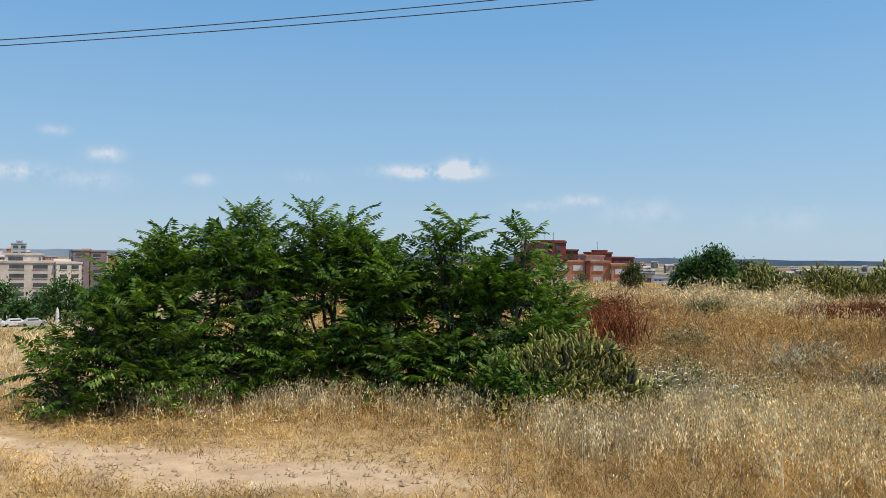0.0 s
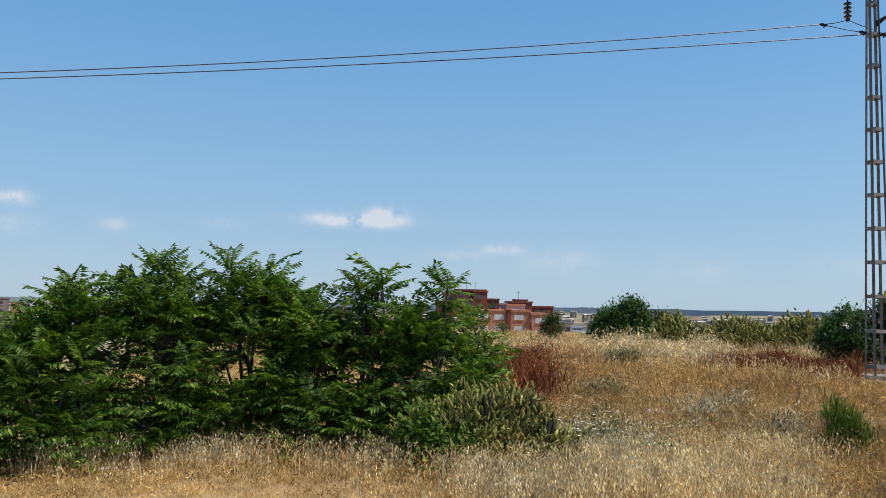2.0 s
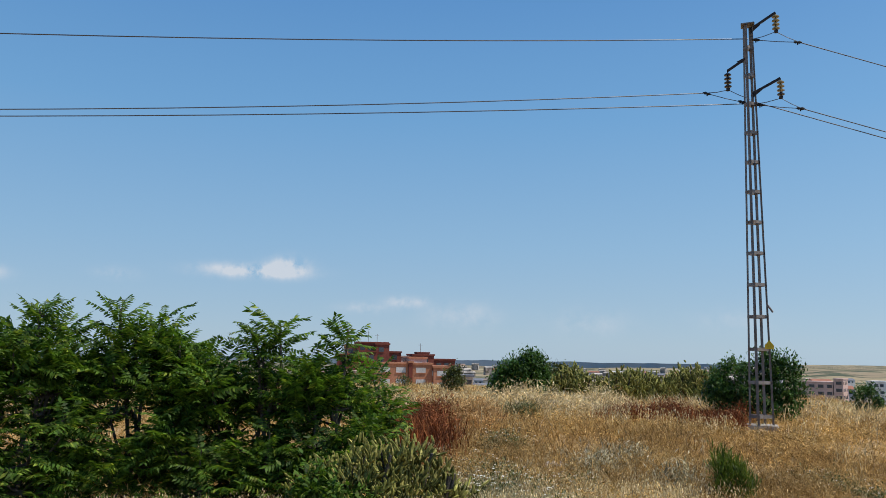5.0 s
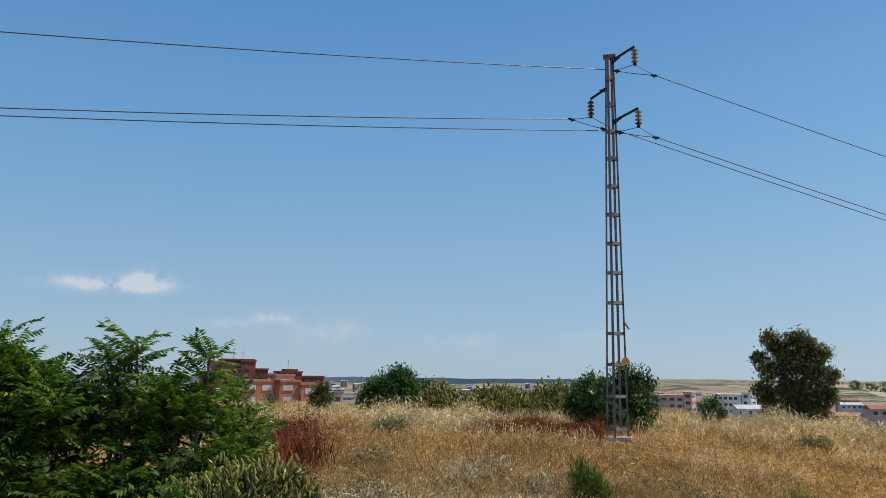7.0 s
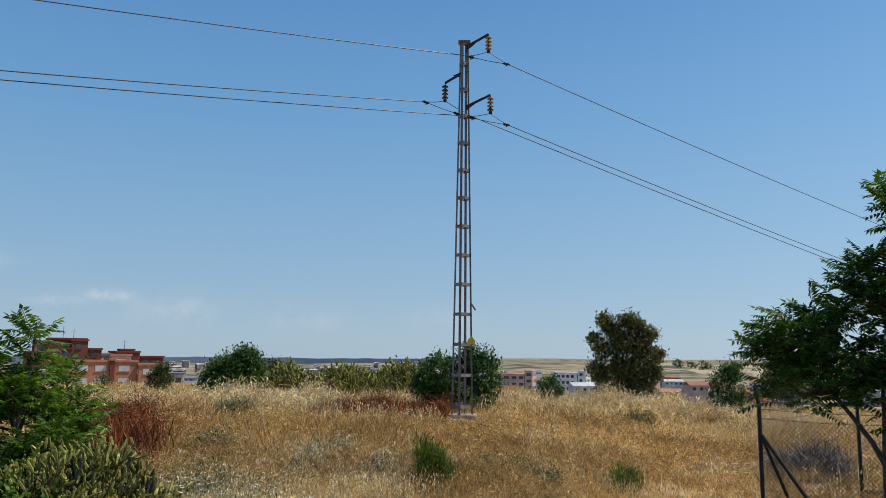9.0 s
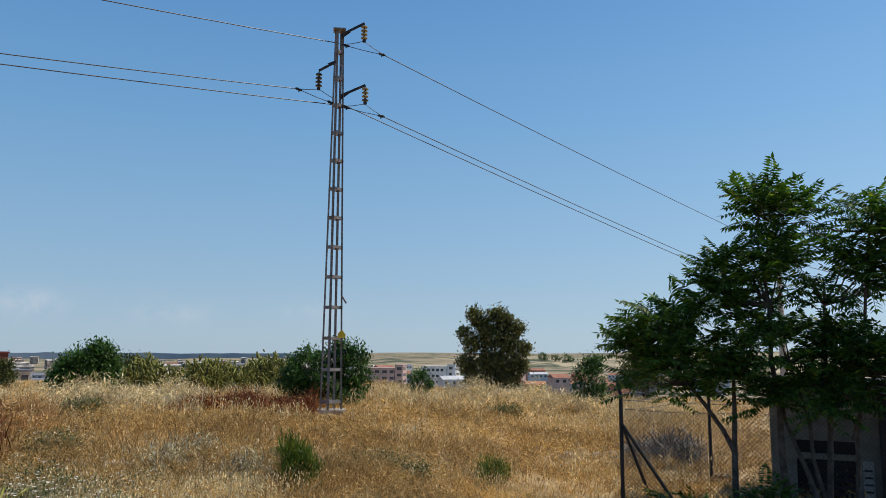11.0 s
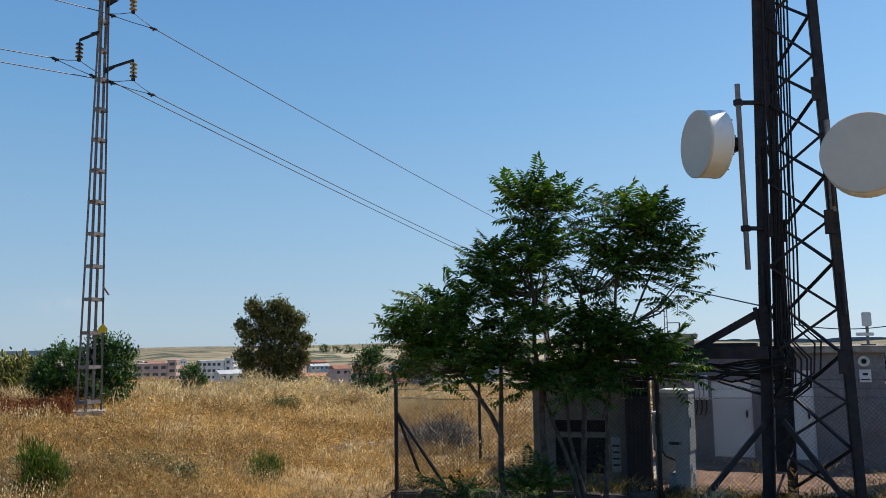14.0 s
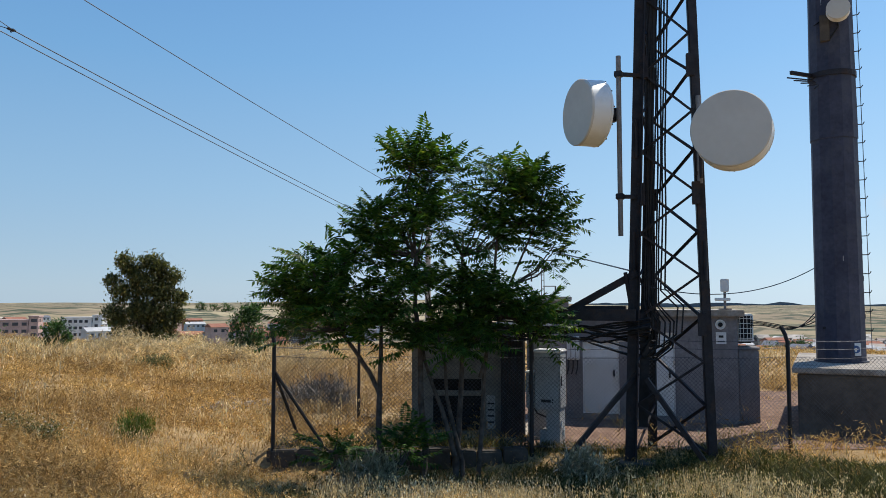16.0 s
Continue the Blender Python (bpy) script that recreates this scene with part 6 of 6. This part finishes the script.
litter(spot(55.1, 19.5), 0.3, 4, "white scrap lying in the dry grass")
rng = np.random.default_rng(5)
for k in range(40):
    az, d = 51.5 + rng.normal(0, 1.3), 21.5 + rng.normal(0, 0.8)
    s = rng.uniform(0.06, 0.2)
    ob = part("stone", Build().box(-s, -s * 0.7, -s * 0.5, s, s * 0.7, s * 0.5, bev=s * 0.3), M_CONC)
    ob.matrix_world = spot(az, d, rng.uniform(0, 180), s * 0.3) @ pose(0, 0, 0, rng.uniform(-20, 20), rng.uniform(-20, 20))
    tagged(ob, "broken pale stone in the rubble heap", "stone", "rubble")

# ---------------------------------------------------------------- dry grass
def field_points(n, d0, d1, a0, a1, rng, power=1.0):
    a = np.radians(rng.uniform(a0, a1, n))
    d = np.sqrt(rng.uniform(d0 * d0, d1 * d1, n)) if power == 1 else d0 + (d1 - d0) * rng.random(n) ** power
    return d * np.sin(a), d * np.cos(a), d


def blades(x, y, h, w, lean, rng):
    """One bent blade per place: two joined pieces narrowing to a tip, as a four-cornered strip."""
    n = len(x)
    z = ground(x, y) - 0.02
    a = rng.uniform(0, 2 * np.pi, n)
    t = rng.uniform(0, 2 * np.pi, n)
    b = np.stack([x, y, z], -1)
    s = np.stack([np.cos(a), np.sin(a), 0 * a], -1) * w[:, None]
    bend = np.stack([np.cos(t), np.sin(t), 0 * t], -1) * (lean * h)[:, None]
    m = b + bend * 0.3 + np.stack([0 * a, 0 * a, h * 0.6], -1)
    e = b + bend + np.stack([0 * a, 0 * a, h], -1)
    return np.stack([b - s * 0.6, m - s, e, m + s * 0.7], 1)


def clumpy(x, y, s=1.0):
    return 0.5 + 0.25 * np.sin(x * 1.9 * s + 1.3 * np.sin(y * 1.1 * s)) + 0.25 * np.sin(y * 2.3 * s + 1.7 * np.sin(x * 0.8 * s + 2))


def keep_clear(x, y):
    """Where grass may stand: off the track, out of the yard's gravel and from under the thicket."""
    return (1 - track_mask(x, y)) * (1 - 0.97 * yard_mask(x, y)) * smooth_np(0.55, 1.0, np.hypot(x - PX, y - PY))


def grass(name, label, material, counts, height, width, seed, where=None, lean=(0.12, 0.85), a0=-36, a1=104, tall=None):
    rng = np.random.default_rng(seed)
    out = []
    for d0, d1, n, wf in counts:
        # tufts of a dozen blades fanning from one root
        tx, ty, td = field_points(n // 12, d0, d1, a0, a1, rng)
        p = keep_clear(tx, ty)
        if where is not None:
            p = p * where(tx, ty, td)
        k = rng.random(len(tx)) < p
        tx, ty, td = tx[k], ty[k], td[k]
        th = height * rng.uniform(0.45, 1.5, len(tx)) * (0.6 + 0.7 * clumpy(tx, ty, 0.6))
        if tall is not None:
            th = th * tall(tx, ty, td)
        spread = np.repeat(0.035 + 0.16 * th * rng.uniform(0.6, 1.2, len(tx)) * (1 + td / 40), 12)
        x = np.repeat(tx, 12) + rng.normal(0, 1, len(tx) * 12) * spread
        y = np.repeat(ty, 12) + rng.normal(0, 1, len(tx) * 12) * spread
        h = np.repeat(th, 12) * rng.uniform(0.5, 1.2, len(x))
        out.append(blades(x, y, h, width * wf * rng.uniform(0.6, 1.3, len(x)), rng.uniform(*lean, len(x)), rng))
    ob = part(name, quads_mesh(name, np.concatenate(out), 4), material)
    return tagged(ob, label, "grass", kind="stuff")


def oats(name, label, material, n, d0, d1, height, seed, where=None, size=1.0, a0=-36, a1=104):
    """Wild oats: a thin stalk and drooping pale husks."""
    rng = np.random.default_rng(seed)
    x, y, d = field_points(n, d0, d1, a0, a1, rng)
    p = keep_clear(x, y)
    if where is not None:
        p = p * where(x, y, d)
    k = rng.random(n) < p
    x, y, d = x[k], y[k], d[k]
    n = len(x)
    h = height * rng.uniform(0.6, 1.2, n)
    out = [blades(x, y, h, np.full(n, 0.0028) * (1 + d / 14) * size, rng.uniform(0.05, 0.3, n), rng)]
    tip = out[0][:, 2]
    for k in range(12):
        a = rng.uniform(0, 6.28, n)
        r = rng.uniform(0.02, 0.10, n) * size
        drop = rng.uniform(0.0, 0.22, n) * size
        c = tip + np.stack([np.cos(a) * r, np.sin(a) * r, -drop], -1)
        L = rng.uniform(0.016, 0.036, n)[:, None] * size * (1 + d[:, None] / 60)
        s = np.stack([-np.sin(a), np.cos(a), 0 * a], -1) * L * 0.22
        dn = np.stack([np.cos(a) * 0.3, np.sin(a) * 0.3, -1 + 0 * a], -1) * L
        out.append(np.stack([c, c + dn * 0.5 + s, c + dn, c + dn * 0.5 - s], 1))
    ob = part(name, quads_mesh(name, np.concatenate(out), 4), material)
    return tagged(ob, label, "grass", kind="stuff")


def blob(cx, cy, rx, ry, soft=1.0):
    return lambda x, y, d: np.clip(1.6 * np.exp(-(((x - cx) / rx) ** 2 + ((y - cy) / ry) ** 2) ** 1.5) , 0, 1)


def tame(x, y, d):
    """Low beside the dirt track, knee-high elsewhere."""
    low = np.exp(-((y + 0.33 * x - 6.0) / 2.3) ** 4) * (1 - smooth_np(-1.0, 3.0, x))
    foot = np.exp(-((np.degrees(np.arctan2(x, y)) - 34.4) / 1.7) ** 4) * smooth_np(20.5, 22, d) * (1 - smooth_np(28, 29, d))
    return (1 - 0.72 * low) * (1 - 0.5 * smooth_np(34, 44, d)) * (1 - 0.65 * foot) * (1 - 0.6 * smooth_np(52, 55, np.degrees(np.arctan2(x, y))) * smooth_np(9.5, 10.5, d) * (1 - smooth_np(14.8, 15.4, d)))


def heads(name, label, material, counts, height, seed, where=None, a0=-36, a1=104, tall=None, per=10):
    """Fine brome heads: sprays of thin slivers held loosely over the stalks."""
    rng = np.random.default_rng(seed)
    out = []
    for d0, d1, n, size in counts:
        x, y, d = field_points(n, d0, d1, a0, a1, rng)
        p = keep_clear(x, y)
        if where is not None:
            p = p * where(x, y, d)
        k = rng.random(n) < p
        x, y, d = x[k], y[k], d[k]
        n = len(x)
        h = height * rng.uniform(0.3, 1.2, n) * (0.35 + 1.1 * clumpy(x, y, 1.1))
        if tall is not None:
            h = h * tall(x, y, d)
        z = ground(x, y)
        c = np.repeat(np.stack([x, y, z + h], -1), per, 0)
        hh = np.repeat(h, per)
        m = n * per
        c = c + rng.normal(0, 1, (m, 3)) * np.stack([0.05 * size + 0.10 * hh, 0.05 * size + 0.10 * hh, 0.20 * hh], -1)
        c[:, 2] = np.maximum(c[:, 2], np.repeat(z, per) + 0.01)
        v = rng.normal(0, 1, (m, 3)) + [0, 0, 0.5]
        v /= np.linalg.norm(v, axis=1, keepdims=True)
        q = np.cross(v, rng.normal(0, 1, (m, 3)))
        q /= np.linalg.norm(q, axis=1, keepdims=True) + 1e-6
        L = (rng.uniform(0.03, 0.10, m) * size)[:, None]
        out.append(np.stack([c - q * L * 0.075, c + v * L, c + q * L * 0.075], 1))
    ob = part(name, quads_mesh(name, np.concatenate(out), 3), material)
    return tagged(ob, label, "grass", kind="stuff")


def bearing(x, y):
    return np.degrees(np.arctan2(x, y))


def shade_side(x, y, d):
    """Little dry grass grows under the trees along the fence."""
    return 1 - 0.72 * smooth_np(53, 58, bearing(x, y)) * smooth_np(9.0, 10.2, d) * (1 - smooth_np(14.0, 15.2, d)) - 0.35 * smooth_np(62, 74, bearing(x, y)) * smooth_np(5.5, 8, d) * (1 - smooth_np(9.0, 10.2, d))


def fence_near(x, y, d):
    """1 in the strip just outside the fence and its kerb."""
    n = (x - CORNER.x) * YARD_N.x + (y - CORNER.y) * YARD_N.y
    u = (x - CORNER.x) * YARD_U.x + (y - CORNER.y) * YARD_U.y
    return smooth_np(-1.9, -1.2, n) * (1 - smooth_np(0.0, 0.3, n)) * smooth_np(-1.5, -0.5, u) * (1 - smooth_np(4.2, 5.0, u))


def sector(a0, a1, d0, d1, soft=1.0, edge=1.0):
    """A patch between two bearings and two distances with soft, wavering edges."""
    def inside(x, y, d):
        b = bearing(x, y) + 0.5 * soft * np.sin(d * 1.7 + x)
        e = d + 0.5 * edge * np.sin(b * 1.9 + 1)
        return smooth_np(a0 - soft, a0 + soft, b) * (1 - smooth_np(a1 - soft, a1 + soft, b)) * smooth_np(d0 - edge, d0 + edge, e) * (1 - smooth_np(d1 - edge, d1 + edge, e))
    return inside


docks, red_band, tan_patch = sector(9.0, 13.2, 15.4, 20.6, 0.4), sector(24.0, 33.5, 26.0, 28.6, 0.8, 0.8), sector(12.8, 16.2, 18.5, 23.5, 0.5)
bleached = sector(-40, -21, 11, 70, 1.0, 1.5)
dull = lambda x, y, d: np.clip(1 - 0.85 * bleached(x, y, d) - docks(x, y, d) - red_band(x, y, d) - 0.8 * tan_patch(x, y, d), 0, 1)
open_field = lambda x, y, d: shade_side(x, y, d) * dull(x, y, d)
grass("dry_grass", "short dry golden grass covering the field", M_STRAW, [(3.0, 8, 62000, 0.9), (8, 15, 110000, 1.1), (15, 30, 100000, 2.2), (30, 62, 70000, 4.5)], 0.22, 0.0042, 201, open_field, lean=(0.25, 1.25), tall=tame)
heads("brome_heads", "loose golden seed heads over the dry grass", M_STRAW, [(3.5, 8, 12000, 0.5), (8, 15, 24000, 0.8), (15, 30, 18000, 1.5), (30, 60, 10000, 3.0)], 0.30, 221, open_field, tall=tame)
grass("brown_grass", "taller brown dry grass on the low mound", M_BROWN, [(10, 16, 50000, 1.2), (16, 24, 40000, 1.8)], 0.34, 0.0045, 211, lambda x, y, d: blob(*at(24, 15), 4.4, 3.8)(x, y, d) * (0.2 + 0.8 * clumpy(x, y)), lean=(0.2, 1.1), a0=8, a1=46)
heads("brome_heads", "brown seed heads over the low mound", M_BROWN, [(10, 17, 11000, 0.9), (17, 25, 7000, 1.5)], 0.34, 222, lambda x, y, d: blob(*at(24, 15), 4.6, 4.0)(x, y, d) * (0.15 + 0.85 * clumpy(x, y)), a0=8, a1=46)
heads("brome_heads", "brown seed heads among the dry grass by the yard", M_BROWN, [(9, 20, 12000, 1.0), (20, 30, 6000, 1.9)], 0.30, 223, lambda x, y, d: np.clip(1.7 * clumpy(x * 0.45 + 2, y * 0.45) - 0.55, 0, 1) * open_field(x, y, d), a0=30, a1=60, tall=tame)
fx, fy = at(12, 47)
grass("pale_grass", "pale bleached oat field behind the thicket", M_OATS, [(23, 60, 70000, 4.5)], 0.36, 0.0045, 212, lambda x, y, d: blob(fx, fy, 13, 18)(x, y, d) * dull(x, y, d), lean=(0.2, 0.9), a0=-4, a1=24, tall=lambda x, y, d: 1 - 0.5 * smooth_np(34, 46, d))
grass("pale_grass", "bleached field falling away beside the dirt track", M_OATS, [(10, 30, 16000, 2.4), (30, 120, 30000, 8.0)], 0.16, 0.0045, 217, sector(-38, -20, 12, 115, 1.0, 1.5), lean=(0.2, 0.9), a0=-38, a1=-17)
grass("pale_grass", "bright pale grass along the far edge of the field", M_OATS, [(31, 42, 30000, 4.0)], 0.46, 0.0045, 213, lambda x, y, d: np.clip(2.4 * clumpy(x * 0.3, y * 0.3) - 0.9, 0, 1), a0=16, a1=62)
grass("pale_grass", "short bleached straw along a faint path to the fence", M_OATS, [(9, 14.5, 15000, 1.4)], 0.15, 0.0045, 219, lambda x, y, d: np.exp(-((bearing(x, y) - 46.5 - 2.3 * (d - 10.0)) / 2.4) ** 4) * (0.3 + 0.7 * clumpy(x, y, 1.3)), lean=(0.4, 1.5), a0=42, a1=57)
heads("oat_heads", "bright pale oat heads in a band before the bushes", M_OATS, [(24, 34, 6500, 2.6)], 0.62, 224, lambda x, y, d: sector(15.5, 25, 27, 32, 1.0)(x, y, d) * (0.3 + 0.7 * clumpy(x, y, 0.5)), a0=14, a1=27)
heads("oat_heads", "bright pale oat heads along the far edge of the field", M_OATS, [(33, 41, 6500, 3.0)], 0.60, 225, lambda x, y, d: sector(43.5, 54, 35, 39.5, 1.0)(x, y, d), a0=42, a1=56)
pale = lambda x, y, d: (0.04 + 0.96 * np.clip(2.2 * clumpy(x * 0.35, y * 0.35) - 1.0, 0, 1)) * np.clip(tame(x, y, d) * 1.3 - 0.35, 0, 1) * open_field(x, y, d)
oats("wild_oats", "tall pale wild oats standing over the dry grass", M_OATS, 15000, 4.5, 16, 0.46, 202, pale, 1.0)
oats("wild_oats", "tall pale wild oats standing over the dry grass", M_OATS, 12000, 16, 46, 0.66, 203, pale, 1.7)
oats("wild_oats", "pale wild oats along the foot of the thicket", M_OATS, 2200, 8.2, 10.3, 0.42, 218, lambda x, y, d: np.clip(2.4 * clumpy(x, y, 1.6) - 1.1, 0.04, 1), 0.9, a0=-22, a1=6)
oats("wild_oats", "dense silvery wild oats beside the thicket", M_OATS, 13000, 5.6, 13, 0.46, 214, lambda x, y, d: sector(8, 31, 6.4, 10.8, 2.0)(x, y, d) * np.clip(1.9 * clumpy(x, y, 1.4) - 0.45, 0.10, 1), 1.0, a0=6, a1=32)
grass("red_dock", "patch of tall dark red-brown dock stalks", M_DOCK, [(14.4, 22, 30000, 2.0)], 0.50, 0.008, 204, docks, lean=(0.05, 0.4), a0=8.0, a1=14.6)
heads("dock_heads", "dark red seed heads of the dock patch", M_DOCK, [(14.4, 22, 4600, 1.6)], 0.52, 226, docks, a0=8.0, a1=14.6)
grass("red_dock", "long low patch of red-brown dock stalks", M_DOCK, [(24.5, 30, 22000, 2.6)], 0.42, 0.008, 205, red_band, lean=(0.05, 0.5), a0=22.5, a1=35)
heads("dock_heads", "red-brown seed heads of the long dock patch", M_DOCK, [(24.5, 30, 4600, 1.8)], 0.44, 227, red_band, a0=22.5, a1=35)
grass("tan_grass", "orange-tan tall grass beside the dock patch", M_TAN, [(17, 25, 20000, 1.9)], 0.48, 0.006, 228, tan_patch, lean=(0.1, 0.7), a0=11.5, a1=17.5)
heads("tan_heads", "orange-tan seed heads beside the dock patch", M_TAN, [(17, 25, 3000, 2.0)], 0.50, 229, tan_patch, a0=11.5, a1=17.5)
M_WEED = foliage("green_weed", (0.040, 0.045, 0.015), (0.105, 0.105, 0.038), (0.34, 0.29, 0.15), 0.25, 0.8, patch=1.5)
fence_side = lambda x, y, d: np.clip(smooth_np(52, 58, bearing(x, y)) * smooth_np(8.6, 10.0, d) + smooth_np(62, 76, bearing(x, y)) * smooth_np(5.5, 8, d) * (0.3 + 0.6 * clumpy(x, y)), 0, 1) * (1 - 0.8 * fence_near(x, y, d))
grass("green_weeds", "dull green weeds along the fence", M_WEED, [(5, 15.5, 110000, 1.5)], 0.20, 0.007, 215, fence_side, lean=(0.3, 1.3), a0=52, a1=104)
gx1, gy1 = at(17, 10.5)
grass("grey_weeds", "grey-green thistles among the dry grass", M_GREY, [(7, 20, 36000, 1.4)], 0.34, 0.0055, 206, lambda x, y, d: np.clip(blob(gx1, gy1, 1.6, 2.6)(x, y, d) * 0.6 + 0.35 * np.clip(clumpy(x * 0.6 + 4, y * 0.6) - 0.66, 0, 1) * 3, 0, 1), a0=8, a1=60)
oats("wild_oats", "pale wild oats in front of the fence", M_OATS, 7500, 5.2, 12.5, 0.46, 216, lambda x, y, d: 0.08 + 0.92 * np.clip(1.8 * clumpy(x * 0.8, y * 0.8) - 0.5, 0, 1), 1.0, a0=58, a1=104)


def flower_weed(m, r, h, seed):
    """A sprawling weed: small dull leaves and many tiny white umbels."""
    t = leafy("white_flowered_weed", m, [(0, 0, h * 0.45, r, r * 0.8, h * 0.45), (r * 0.5, 0.1, h * 0.4, r * 0.6, r * 0.5, h * 0.4)], "sprawling grey-green weed dotted with tiny white flowers", "weed", M_WEEDLEAF, seed, 2400, 0.06, 0.01, 0.07, elong=3.5, group="flowering weeds")
    rng = np.random.default_rng(seed)
    n = 110
    c = np.stack([rng.normal(0, r * 0.65, n), rng.normal(0, r * 0.5, n), h * rng.uniform(0.6, 1.15, n)], -1)
    a = np.arange(6) * math.pi / 3
    ring = np.stack([np.cos(a), np.sin(a), 0 * a], -1)
    v = c[:, None, :] + ring[None] * rng.uniform(0.008, 0.02, n)[:, None, None] + rng.normal(0, 0.002, (n, 6, 3))
    tagged(part("flower", quads_mesh("flower", v, 6), M_FLOWER, t, "tiny white flower heads"), kind="stuff")
    return t


M_FLOWER = surface("white_petal", (0.60, 0.58, 0.48), (0.74, 0.72, 0.62), 30, 0.7, bumps=0)
for k, (az, d, r, h) in enumerate(((13.4, 9.6, 0.5, 0.5), (15.6, 10.4, 0.55, 0.5), (18.0, 11.2, 0.5, 0.45), (16.0, 12.6, 0.5, 0.5), (20.5, 9.4, 0.4, 0.42), (17.0, 15.6, 0.5, 0.5), (37.6, 14.4, 0.6, 0.35), (39.6, 14.0, 0.5, 0.32), (22.0, 12.0, 0.4, 0.4))):
    flower_weed(spot(az, d, -az), r, h, 300 + k)
leafy("grey_shrub", spot(18.1, 25.5, -18), [(0, 0, 0.3, 0.75, 0.5, 0.32), (0.3, 0, 0.45, 0.4, 0.4, 0.22)], "low grey-green shrub in pale grass", "shrub", M_WEEDLEAF, 320, 4200, 0.09, 0.015, 0.09, elong=4)
leafy("grey_shrub", spot(46.6, 29.5, -46), [(0, 0, 0.25, 0.7, 0.5, 0.28)], "low grey-green shrub in pale grass", "shrub", M_WEEDLEAF, 321, 2600, 0.1, 0.015, 0.09, elong=4)


# clods and pebbles on the bare track
def pebbles():
    rng = np.random.default_rng(61)
    b = Build()
    for k in range(420):
        x = rng.uniform(-6.5, 0.6)
        y = 6.0 - 0.33 * x + rng.normal(0, 0.45)
        s = rng.uniform(0.008, 0.03) * (1 + (rng.random() < 0.06))
        z = float(ground(x, y)) + s * 0.2
        p = [Vector((x, y, z)) + Vector(v) * s * rng.uniform(0.7, 1.3) for v in ((1, 0, 0), (0, 1, 0), (-1, 0, 0), (0, -1, 0), (0, 0, 0.8), (0, 0, -0.5))]
        b.add(p, [(0, 1, 4), (1, 2, 4), (2, 3, 4), (3, 0, 4), (1, 0, 5), (2, 1, 5), (3, 2, 5), (0, 3, 5)])
    return tagged(part("pebble", b, M_CLOD), "small clods and pebbles on the dirt track", "pebbles", kind="stuff")


M_CLOD = surface("clod", (0.34, 0.24, 0.145), (0.50, 0.37, 0.24), 20, 0.95)
pebbles()
